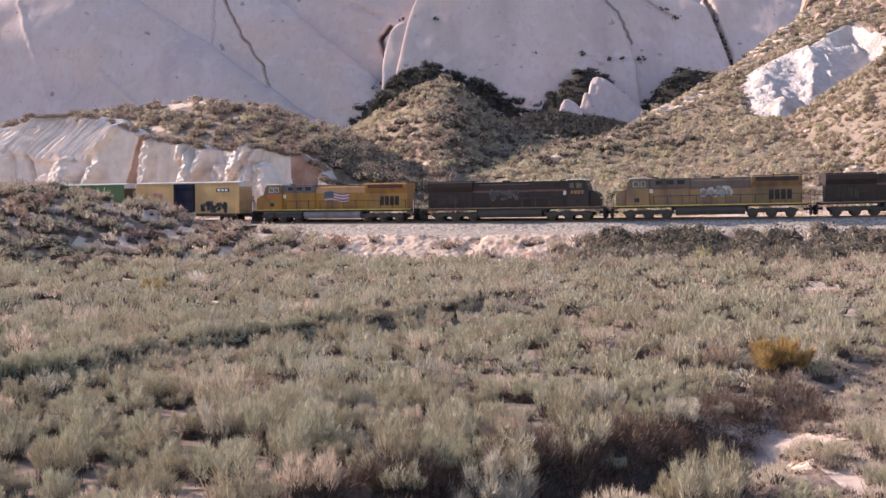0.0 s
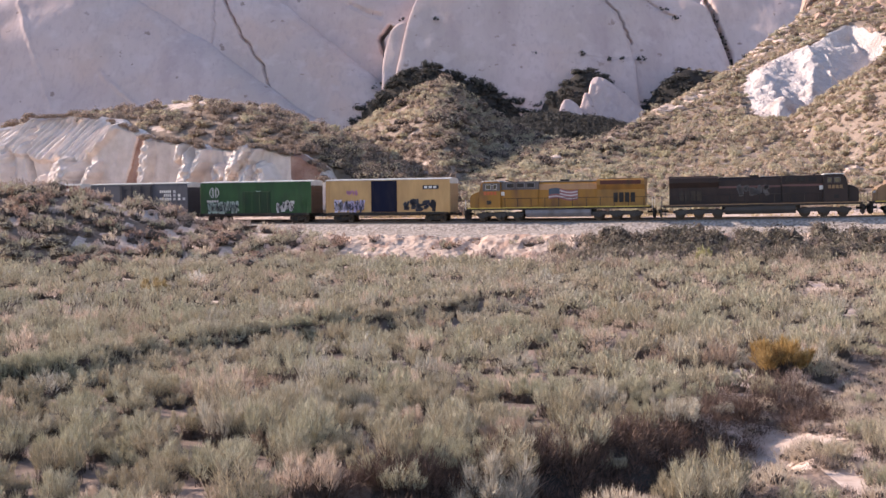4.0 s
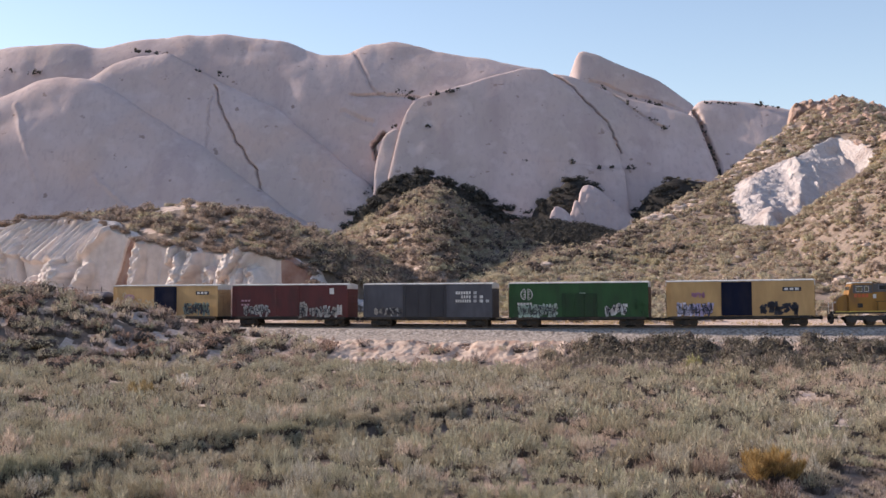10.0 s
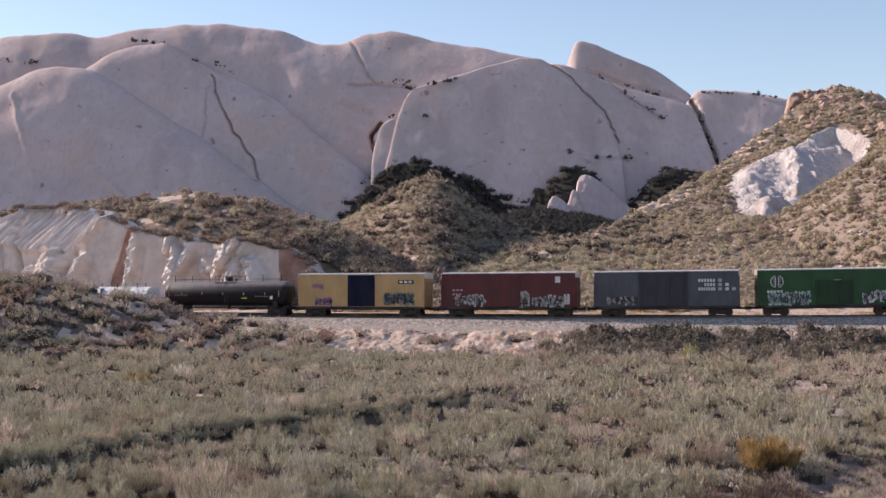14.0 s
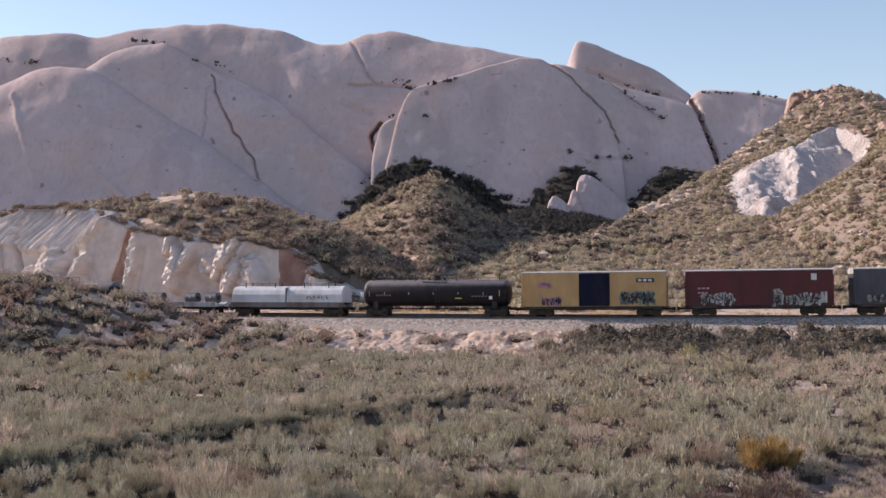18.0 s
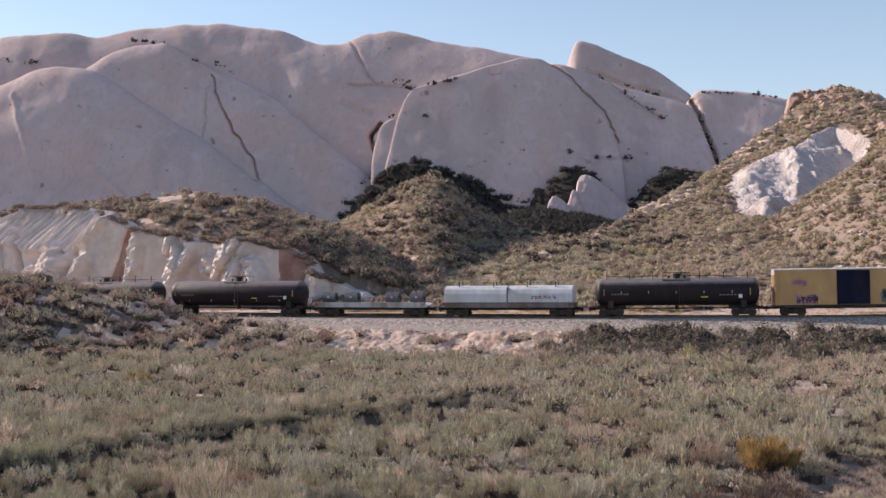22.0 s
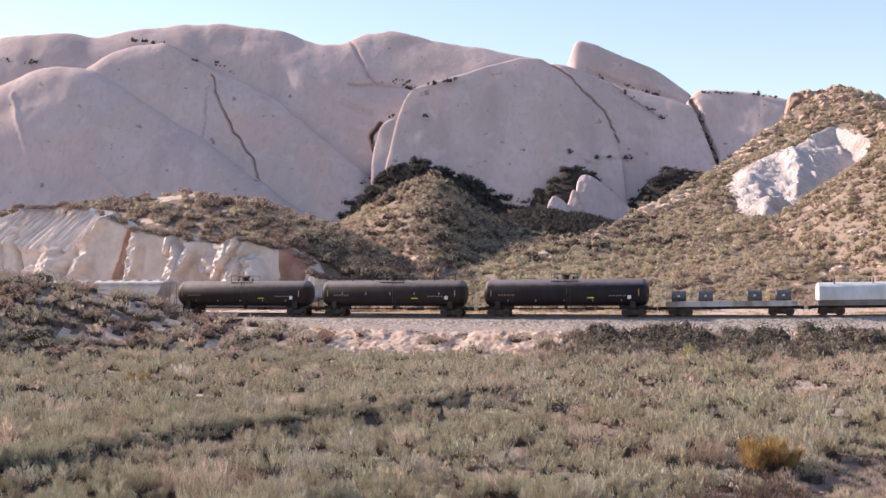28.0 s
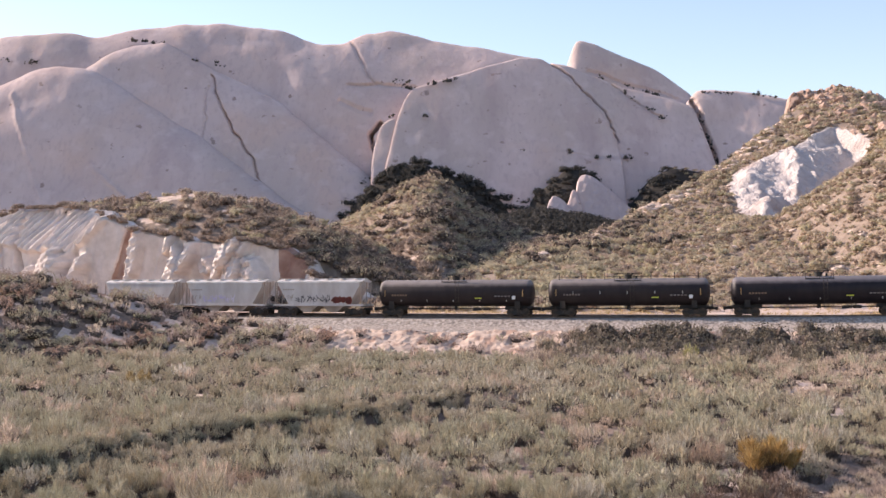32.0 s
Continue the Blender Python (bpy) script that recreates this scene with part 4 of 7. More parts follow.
for y0, y1, count, width in ((20, 48, 1350, 0.0103), (48, 78, 480, 0.0170), (78, 150, 170, 0.031)):
    kinds = [plume_bush(rng, count, width, int(rng.randint(7, 13))) for _ in range(8)]
    zone = (Y >= y0) & (Y < y1)
    for name, label, mat, i in (("sagebrush", "dense feathery grey-green sagebrush covering the flat", M_SAGE, zone & ~brown & (hue > 0.3) & (hue < 0.9)),
                                ("pale_sagebrush", "silvery sagebrush among the greener sage", M_SAGE_PALE, zone & ~brown & (hue >= 0.9)),
                                ("dark_sagebrush", "dark olive sagebrush on the flat", M_SAGE_DARK, zone & ~brown & (hue <= 0.3)),
                                ("dry_brush", "dry brownish brush among the sage", M_BROWNSCRUB, zone & brown)):
        size = 0.6 + 0.75 * rng.rand(i.sum()) ** 1.6
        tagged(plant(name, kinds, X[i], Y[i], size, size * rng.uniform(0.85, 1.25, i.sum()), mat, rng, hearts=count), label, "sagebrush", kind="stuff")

# a row of taller brush along the terrace edge
u = rng.rand(230) * (len(STEP_LINE) - 1)
u = u[vnoise(u * 3.0, u * 0 + 4) > 0.22]
X = np.interp(u, range(len(STEP_LINE)), [q[0] for q in STEP_LINE]) - 0.35 + rng.normal(size=len(u)) * 0.45
Y = np.interp(u, range(len(STEP_LINE)), [q[1] for q in STEP_LINE]) + 0.75 + rng.normal(size=len(u)) * 0.45
size = rng.uniform(0.5, 0.95, len(u))
tagged(plant("terrace_brush", [plume_bush(rng, 420, 0.017) for _ in range(5)], X, Y, size, size * rng.uniform(0.9, 1.15, len(u)), M_SAGE, rng, hearts=420),
       "tall sage along a low terrace edge", "sagebrush", kind="stuff")

# scrub on the bank and mound
X, Y = scatter(rng, -75, 70, 85, 178, 0.55)
s_, n_ = to_track(X, Y)
n_foot_ = curve(FOOT, s_)
bare = (s_ > -11) & (s_ < 17) & (n_ < 15)
keep = (n_ < n_foot_ + 2) & (n_ > 8.2) & in_view(X, Y) & (fbm(X / 6, Y / 6) > -0.36) & ~(bare & (rng.rand(len(X)) < 0.5))
X, Y, s_, nb = X[keep], Y[keep], s_[keep], n_[keep]
pick = rng.rand(len(X))
dark = (s_ > 14) & (pick < np.where(n_[keep] < 13, 0.6, 0.5))
straw = (s_ > 14) & (pick > 0.72) | (s_ < -8) & (pick > 0.86)
umber = ~dark & ~straw & (rng.rand(len(X)) < 0.34)
brown = ~dark & ~straw & ~umber & (rng.rand(len(X)) < 0.45)
kinds = [plume_bush(rng, 180, 0.034, 8, 0.15) for _ in range(6)]
for name, label, mat, i in (("bank_scrub", "rounded grey-green scrub on the railway bank", M_SAGE, ~dark & ~straw & ~brown & ~umber),
                            ("bank_mauve", "mauve-grey brush on the railway bank", M_MAUVE, umber),
                            ("bank_brush", "dry brown brush on the railway bank", M_REDBRUSH, brown),
                            ("bank_straw", "pale dry tufts on the railway bank", M_STRAW, straw),
                            ("bank_oak_scrub", "dark grey-green scrub oak along the railway bank", M_OAKBANK, dark)):
    size = (0.55 + np.where(s_[i] < -8, 1.25, 0.95) * rng.rand(i.sum()) ** 1.5) * np.where(dark[i], 1.45, 1.0) * np.where((nb[i] < 10.6) & (s_[i] > -12), 0.42, 1.0)
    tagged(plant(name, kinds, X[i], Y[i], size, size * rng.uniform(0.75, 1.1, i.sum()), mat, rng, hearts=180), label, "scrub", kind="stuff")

# a thicket of scrub oak along the brink of the bank
q = rng.uniform(17, 66, 900)
q = q[vnoise(q / 2.6, q * 0 + 7) > 0.36]
deep = rng.uniform(10.2, 21.5, len(q))
keep = rng.rand(len(q)) < np.where(deep < 13.5, 0.85, np.where(q < 46, 0.62, 0.25)) * (fbm(q / 3, deep / 3, 3) > -0.25)
q, deep = q[keep], deep[keep]
X, Y = along(q, deep)
size = rng.uniform(0.7, 1.9, len(q))
tagged(plant("oak_thicket", [dome_bush(rng, 240, 0.055, 6) for _ in range(5)], X, Y, size, size * rng.uniform(0.9, 1.25, len(q)), M_OAKBANK, rng, hearts=240),
       "dense dark scrub oak along the brink of the railway bank", "scrub", kind="stuff")

# mixed brush below the brink, pale mauve and straw among the dark
q, off = rng.uniform(13, 68, 760), 9.8 + 17 * rng.rand(760) ** 1.1
X, Y = along(q, off)
keep = in_view(X, Y) & (fbm(X / 4, Y / 4, 3) > -0.45)
X, Y = X[keep], Y[keep]
pick = rng.rand(len(X)) + 0.3 * fbm(X / 5, Y / 5)
size = 0.55 + 0.95 * rng.rand(len(X)) ** 1.4
mixed_kinds = [plume_bush(rng, 150, 0.034, 8, 0.16) for _ in range(5)]
for name, label, mat, i in (("mauve_brush", "soft mauve-grey brush on the railway bank", M_MAUVE, pick < 0.42), ("pale_brush", "pale straw brush on the railway bank", M_STRAW, (pick >= 0.42) & (pick < 0.70)),
                            ("olive_brush", "olive brush on the railway bank", M_SAGE_DARK, (pick >= 0.70) & (pick < 0.86)), ("dark_brush", "dark umber brush on the railway bank", M_UMBER, pick >= 0.86)):
    tagged(plant(name, mixed_kinds, X[i], Y[i], size[i], size[i] * rng.uniform(0.8, 1.2, i.sum()), mat, rng, hearts=150), label, "brush", kind="stuff")

# larger shrubs on the mound and along the ridge beyond the white cut
bx_ = np.concatenate([rng.uniform(-52, -16, 70), rng.uniform(-19, -4, 60)])
by_ = np.concatenate([rng.uniform(108, 150, 70), rng.uniform(175, 190, 60)])
s_, n_ = to_track(bx_, by_)
keep = in_view(bx_, by_) & np.where(by_ < 160, (n_ > 16) & (n_ < 40), (n_ < -18) & (n_ > -32))
bx_, by_ = bx_[keep], by_[keep]
ex_, ey_ = along(rng.uniform(-34, -14, 70), rng.uniform(-27, -17, 70))
bx_, by_ = np.concatenate([bx_, ex_]), np.concatenate([by_, ey_])
size = rng.uniform(1.0, 2.1, len(bx_))
some = rng.rand(len(bx_)) < 0.5
big_kinds = [dome_bush(rng, 300, 0.05, 6) for _ in range(4)]
on_mound = by_ < 160
for name, label, mat, i in (("shrub_thicket", "tall dark umber shrubs at the end of the white cut", M_UMBER, some & ~on_mound), ("mound_brush", "tall red-brown shrubs on the mound", M_REDBRUSH, some & on_mound), ("green_thicket", "tall grey-green shrubs on the banks", M_SAGE_DARK, ~some)):
    tagged(plant(name, big_kinds, bx_[i], by_[i], size[i], size[i] * rng.uniform(0.7, 1.0, i.sum()), mat, rng, hearts=300), label, "scrub", kind="stuff")

# dry yellow grass in the draw beside the outcrop
u = rng.rand(900)
gx_, gy_ = 56 + 36 * u + rng.normal(size=900) * 1.1 + 2.0, 218 + 45 * u + rng.normal(size=900) * 1.1 - 1.6
size = rng.uniform(0.5, 1.0, 900)
tagged(plant("dry_grass", [full_bush(rng, 20, 0.09, 0.36, 0.3, 0.6, 1) for _ in range(4)], gx_, gy_, size, size * 0.8, M_STRAWGOLD, rng), "dry golden grass in a draw on the hillside", "grass", kind="stuff")

# dry grass along the far side of the track
gs_, gn_ = rng.uniform(-24, 85, 1500), -3.6 - 10 * rng.rand(1500) ** 1.3
gx_, gy_ = along(gs_, gn_)
ok = in_view(gx_, gy_) & (fbm(gx_ / 4, gy_ / 4, 3) > -0.1)
gx_, gy_ = gx_[ok], gy_[ok]
size = rng.uniform(0.25, 0.6, len(gx_))
tagged(plant("track_grass", [blade_bush(rng, 26, 0.05, 0.5, 0.4) for _ in range(4)], gx_, gy_, size, size * 1.1, M_STRAWGOLD, rng), "dry yellow grass along the far side of the track", "grass", kind="stuff")

# tall dark chaparral in the folds of the middle hill and below the ridge
X, Y = scatter(rng, -26, 40, 196, 268, 0.17)
s_, n_ = to_track(X, Y)
fold = fbm(X / 9 + 4, Y / 9, 3)
keep = (n_ < -24) & in_view(X, Y) & np.where((X > -5) & (X < 24), fold > -0.32, fold > 0.1)
X, Y = X[keep], Y[keep]
size = rng.uniform(0.9, 2.2, len(X))
some = rng.rand(len(X)) < 0.55
fold_kinds = [dome_bush(rng, 110, 0.08, 5) for _ in range(5)]
for name, label, mat, i in (("fold_chaparral", "tall dark umber chaparral in the folds of the hills", M_UMBER, some), ("fold_green", "tall olive chaparral in the folds of the hills", M_SAGE_DARK, ~some)):
    tagged(plant(name, fold_kinds, X[i], Y[i], size[i], size[i] * rng.uniform(0.7, 1.0, i.sum()), mat, rng, hearts=110), label, "scrub", kind="stuff")

# hillside scrub
X, Y = scatter(rng, -90, 112, 150, 352, 0.8)
s_, n_ = to_track(X, Y)
keep = (n_ < -10) & in_view(X, Y) & (fbm(X / 3.5, Y / 3.5, 3) > np.where(X > 24, -0.34, -0.32)) & ~((n_ > -22.5) & (s_ < -25)) & ~inside(X, Y, OUTCROP)
X, Y = X[keep], Y[keep]
apron = (Y > np.where((X > 12) & (X < 50), 272, 284) + 8 * fbm(X / 10, Y / 10)) & (X < 66)
keep = (~apron | (rng.rand(len(X)) < 0.8)) & ~sheltered(X, Y, np.where(X > 40, 6.0, 2.0)) & ~((X < -30) & (fbm(X / 5 + 40, Y / 5, 3) > 0.02) & (rng.rand(len(X)) < 0.8))
X, Y, apron = X[keep], Y[keep], apron[keep]
pick = rng.rand(len(X)) + 0.45 * fbm(X / 14, Y / 14)
over_cut = (X < 2) & (Y < 222)
valley = (X > -8) & (X < 34) & (Y < 222)
dark = ~apron & (pick < np.where(over_cut, 0.60, np.where(valley, 0.06, np.where(X < 24, 0.22, 0.08))))
green = ~apron & ~dark & (pick < np.where(over_cut, 0.72, np.where(valley, 0.72, np.where(X < 24, 0.62, 0.30))))
brown = ~apron & ~dark & ~green & (pick > np.where(X < 24, 0.86, 0.70))
ax_, ay_ = scatter(rng, -40, 68, 282, 352, 0.18)
keep = (ay_ > 286 + 8 * fbm(ax_ / 10, ay_ / 10)) & (land(ax_, ay_) < 37.5) & ~sheltered(ax_, ay_)
kinds = [dome_bush(rng, 88, 0.088, 3) for _ in range(8)]
plain = ~apron & ~dark & ~green & ~brown
for name, label, mat, x, y, big in (("hill_scrub", "olive chaparral dotted over the sandy hills", M_SCRUB, X[plain], Y[plain], 1.0),
                                    ("green_chaparral", "pale green chaparral on the lower slopes", M_SCRUB_PALE, X[green], Y[green], 1.05),
                                    ("hill_brush", "dry brown brush dotted over the sandy hills", M_BROWNSCRUB, X[brown], Y[brown], 0.85),
                                    ("dark_chaparral", "dark umber chaparral on the hills", M_UMBER, X[dark], Y[dark], 1.15),
                                    ("oak_scrub", "scrub oak below the great rock, coloured dark for the shade there", M_DARKSCRUB, np.concatenate([X[apron], ax_[keep]]), np.concatenate([Y[apron], ay_[keep]]), 1.6)):
    size = (0.5 + 0.95 * rng.rand(len(x)) ** 1.5) * big * np.where(x > 24, 0.85, 1.0)
    tagged(plant(name, kinds, x, y, size, size * rng.uniform(0.8, 1.15, len(x)), mat, rng), label, "scrub", kind="stuff")

# low dry brush between the bushes of the right-hand ridge
X, Y = scatter(rng, 18, 112, 160, 300, 0.75)
s_, n_ = to_track(X, Y)
keep = (n_ < -13) & in_view(X, Y) & (fbm(X / 5 + 70, Y / 5, 3) > -0.22) & ~inside(X, Y, OUTCROP)
X, Y = X[keep], Y[keep]
keep = ~sheltered(X, Y, 1.0)
X, Y = X[keep], Y[keep]
size = rng.uniform(0.35, 0.8, len(X))
low_kinds = [dome_bush(rng, 44, 0.11, 1) for _ in range(6)]
pick = rng.rand(len(X)) + 0.4 * fbm(X / 9, Y / 9)
for name, label, mat, i in (("low_brush", "low warm-brown dry brush on the ridge", M_BROWNSCRUB, pick < 0.55), ("low_scrub", "low olive scrub on the ridge", M_SCRUB_PALE, pick >= 0.55)):
    tagged(plant(name, low_kinds, X[i], Y[i], size[i], size[i] * rng.uniform(0.8, 1.2, i.sum()), mat, rng), label, "scrub", kind="stuff")

# brush along the rim of the white cut
rs_ = rng.uniform(-100, -24, 620)
rs_ = rs_[vnoise(rs_ / 4, rs_ * 0 + 2) > 0.27]
near_rim = rng.rand(len(rs_)) < np.where(rs_ > -59, 0.65, 0.35)
rx, ry = along(rs_, np.where(near_rim, np.interp(rs_, cs, cn[ROWS * 9 // 10]) + rng.uniform(-1.6, 0.3, len(rs_)), rng.uniform(-31, -25, len(rs_))))
size = rng.uniform(0.4, 1.1, len(rs_))
tagged(plant("rim_brush", kinds, rx, ry, size, size, M_UMBER, rng, lift=np.where(near_rim, np.interp(rs_, cs, c_top) - 0.35, land(rx, ry) - 0.1)), "dark brush along the rim of the white cut", "scrub", kind="stuff")


# ---- bushes that stand out ----
def bush(name, label, category, x, y, size, tall, mat, count, width, sink=0.1):
    one = plant(name, [plume_bush(rng, count, width, 15, 0.15)], np.array([x]), np.array([y]), np.array([size]), np.array([tall]), mat, rng, sink, hearts=count)
    return tagged(one, label, category)


bush("rabbitbrush", "large ochre-orange rabbitbrush on the flat", "bush", 13.9, 53.6, 1.85, 1.75, M_RUST, 5200, 0.011)
bush("shrub", "small yellow-green shrub at the edge of the gully", "bush", 6.9, 34.6, 0.55, 0.95, M_LIME, 800, 0.014)
bush("shrub", "rounded yellow-green shrub at the foot of the bank", "bush", 23.2, 117.0, 1.3, 1.7, M_LIME, 500, 0.05)
bush("shrub", "ochre shrub among the sage", "bush", -22.4, 91.5, 1.7, 1.7, M_OCHRE, 900, 0.032)
bush("shrub", "pale silvery shrub among the sage", "bush", -20.9, 99.6, 1.0, 1.5, M_PALE, 900, 0.03)
bush("shrub", "large silvery twiggy shrub on the near flat", "bush", 1.0, 32.9, 1.75, 1.75, M_SAGE_PALE, 4200, 0.0075)
bush("shrub", "mauve-grey twiggy shrub on the near flat", "bush", 2.9, 32.2, 1.0, 1.3, M_MAUVE, 1400, 0.009)

# red-brown brush along the far side of the gully
u = rng.rand(560) * 0.74
gpx, gpy = np.interp(u * 6, range(7), [q[0] for q in GULLY_LINE]), np.interp(u * 6, range(7), [q[1] for q in GULLY_LINE])
off = rng.uniform(-0.9, 3.2, len(u))
X, Y = gpx - off * 0.62, gpy + off * 0.78
i = np.hypot((X - 11.1) / 1.2, (Y - 41.2) / 2.2) > 1
X, Y = X[i], Y[i]
size = rng.uniform(0.4, 0.95, len(X))
tagged(plant("gully_brush", [blade_bush(rng, 250, 0.016, 0.26, 0.12) for _ in range(4)], X, Y, size, size * 1.1, M_REDSCRUB, rng),
       "dark red-brown leafless brush filling the gully", "brush", kind="stuff")

# twiggy umber brush and pale tufts about the gully
X, Y = scatter(rng, 3, 24, 26, 62, 1.5)
d_gul, side_gul = polyline_gap(X, Y, GULLY_LINE)
keep = in_view(X, Y) & (np.hypot((X - 11.0) / 1.5, (Y - 41.3) / 2.6) > 0.9) & ((side_gul < 0) & (d_gul > np.where(X < 9.5, 1.3, 2.2)) | (d_gul < 2.5) & (X > 8))
X, Y = X[keep], Y[keep]
pick = rng.rand(len(X))
near_kinds = [clump_bush(rng, 420, 0.016) for _ in range(4)]
for name, label, mat, i in (("gully_tufts", "pale straw tufts beside the gully", M_STRAW, pick < 0.58), ("gully_umber", "dark umber brush beside the gully", M_UMBER, (pick >= 0.58) & (pick < 0.68)),
                            ("gully_sage", "mauve-grey brush beside the gully", M_MAUVE, pick >= 0.68)):
    size = rng.uniform(0.35, 0.85, i.sum())
    tagged(plant(name, near_kinds, X[i], Y[i], size, size * rng.uniform(0.7, 1.1, i.sum()), mat, rng, hearts=420), label, "brush", kind="stuff")

# pale tufts on the open soil below the bank
X, Y = scatter(rng, 14, 60, 80, 130, 0.7)
s_, n_ = to_track(X, Y)
keep = (n_ > 14) & in_view(X, Y) & (X > 0.23 * Y) & (fbm(X / 7, Y / 7) > -0.2)
X, Y = X[keep], Y[keep]
size = rng.uniform(0.35, 1.0, len(X))
tagged(plant("dry_tufts", [clump_bush(rng, 90, 0.045) for _ in range(4)], X, Y, size, size * rng.uniform(0.7, 1.0, len(X)), M_STRAW, rng, hearts=90),
       "pale dry tufts on pinkish open soil", "dry tufts", kind="stuff")

# stones on the open sand
def stone_kind():
    bm = bmesh.new()
    bmesh.ops.create_icosphere(bm, subdivisions=2, radius=1.0)
    t = []
    sh = rng.rand(3) * 20
    for v in bm.verts:
        v.co *= 0.75 + 0.5 * noise.noise(v.co * 1.3 + Vector(sh))
        v.co.z *= 0.6
    for f in bm.faces:
        t.append([tuple(v.co) for v in f.verts])
    bm.free()
    return np.array(t)


X = np.concatenate([rng.uniform(8, 20, 90), rng.uniform(-60, -18, 130), rng.uniform(24, 48, 80), rng.uniform(-11, 17, 90)])
Y = np.concatenate([rng.uniform(33, 52, 90), rng.uniform(95, 150, 130), rng.uniform(88, 128, 80), rng.uniform(124, 141, 90)])
size = rng.uniform(0.10, 0.42, len(X)) * np.where(Y < 60, 0.5, 1.0)
tagged(plant("stones", [stone_kind() for _ in range(4)], X, Y, size, size, M_SAND, rng, 0.02), "pale pinkish sandstone lumps on bare soil", "stones", kind="stuff")

# pale and rust-red stones that crop out on the right-hand ridge
X, Y = scatter(rng, 8, 112, 165, 306, 0.13)
s_, n_ = to_track(X, Y)
bed = fbm(X / 10 + 20, Y / 6, 3)
keep = (n_ < -16) & in_view(X, Y) & (bed > 0.13) & ~inside(X, Y, OUTCROP)
X, Y = X[keep], Y[keep]
size = 0.22 + 0.8 * rng.rand(len(X)) ** 2.5
tagged(plant("hill_stones", [stone_kind() for _ in range(4)], X, Y, size * 1.4, size, M_SAND, rng, 0.0), "pale pinkish stones cropping out on the hillside", "stones", kind="stuff")
X = 14 + 68 * rng.rand(260) ** 0.9
X = X[vnoise(X / 4, X * 0 + 11) > 0.35]
Y = curve(RIDGE_RIGHT_Y, X) - 7.0 * rng.rand(len(X)) ** 2 + 0.5
size = 0.4 + 1.0 * rng.rand(len(X)) ** 2
tagged(plant("crest_stones", [stone_kind() for _ in range(4)], X, Y, size * 1.5, size, M_SAND, rng, 0.0), "pale stones cropping out along the crest of the ridge", "stones", kind="stuff")
X, Y = rng.uniform(82, 110, 170), rng.uniform(264, 306, 170)
off = ~inside(X, Y, OUTCROP)
X, Y = X[off], Y[off]
size = 0.5 + 2.2 * rng.rand(len(X)) ** 2
tagged(plant("ridge_boulders", [stone_kind() for _ in range(4)], X, Y, size, size * 1.2, M_RIDGEROCK, rng, 0.2), "rust-red weathered boulders on the ridge top", "boulders", kind="stuff")

# broken lumps on the crumbling bank
q = rng.uniform(-13, 19, 420)
X, Y = along(q, 8.8 + 7.0 * rng.rand(420) ** 1.3)
size = 0.10 + 0.32 * rng.rand(420) ** 2.2
tagged(plant("bank_stones", [stone_kind() for _ in range(5)], X, Y, size, size * 0.9, M_BANK, rng, -0.12), "broken pinkish sandstone lumps on the bank", "stones", kind="stuff")

# dark shrubs rooted in the cracks and ledges of the great rock
lx, ly, lz = [], [], []
for pts, yb in LEDGES:
    px, pz = np.array([q[0] for q in pts]), np.array([q[1] for q in pts])
    run = np.concatenate([[0], np.cumsum(np.hypot(np.diff(px), np.diff(pz)))])
    many = int(run[-1] * 3.0) + 3
    u = np.sort(rng.rand(many)) * run[-1]
    u = u[vnoise(u / 3, u * 0 + yb) > 0.42]
    x, z = np.interp(u, run, px) + rng.normal(size=len(u)) * 0.5, np.interp(u, run, pz) + rng.normal(size=len(u)) * 0.3
    z = z - (1.5 if yb == 356 else 0.35)
    lx.append(x), lz.append(z), ly.append(yb + (z - 20) * 0.62 - 0.6 - (5.0 if yb == 356 else 0.0))
lx, ly, lz = np.concatenate(lx), np.concatenate(ly), np.concatenate(lz)
size = 0.22 + 0.7 * rng.rand(len(lx)) ** 2.2
tagged(plant("ledge_scrub", [full_bush(rng, 40, 0.1, 0.35, 0.15, 0.7, 1) for _ in range(4)], lx, ly, size, size, M_DARKSCRUB, rng, lift=lz), "dark shrubs rooted in ledges of the great rock", "scrub", kind="stuff")


# ---- the train: materials ----
def paint(name, base, dirt, rough=0.55, dirt_edge=(0.48, 0.66), spec=0.35):
    return shade(name, base, tuple(c * 0.86 for c in base), 1.6, rough, bump=0.06, bump_scale=8, third=dirt, third_scale=0.7,
                 stretch=(1.0, 1.0, 0.35), spec=spec, lift=0.01, third_edge=dirt_edge)


P_YELLOW = paint("armour_yellow_paint", (0.33, 0.16, 0.032), (0.17, 0.085, 0.04), 0.55, (0.44, 0.72))
P_YELLOW_OLD = paint("weathered_yellow_paint", (0.29, 0.18, 0.09), (0.16, 0.10, 0.075), 0.6, (0.36, 0.66))
P_YELLOW_DIM = paint("sooty_yellow_paint", (0.33, 0.17, 0.045), (0.17, 0.095, 0.04), 0.5, (0.42, 0.7))
P_YELLOW_DIRTY = paint("grimy_yellow_paint", (0.21, 0.135, 0.07), (0.10, 0.068, 0.048), 0.6, (0.42, 0.7))
P_HOODBROWN = paint("brown_grey_hood_paint", (0.13, 0.105, 0.095), (0.07, 0.055, 0.05), 0.6)
P_SOOT = paint("sooty_brown_paint", (0.040, 0.026, 0.024), (0.022, 0.017, 0.018), 0.65)
P_HOODGREY = paint("grey_hood_paint", (0.12, 0.108, 0.11), (0.085, 0.07, 0.068), 0.55)
P_TANKGREY = paint("grey_fuel_tank_paint", (0.19, 0.185, 0.21), (0.13, 0.12, 0.125), 0.6)
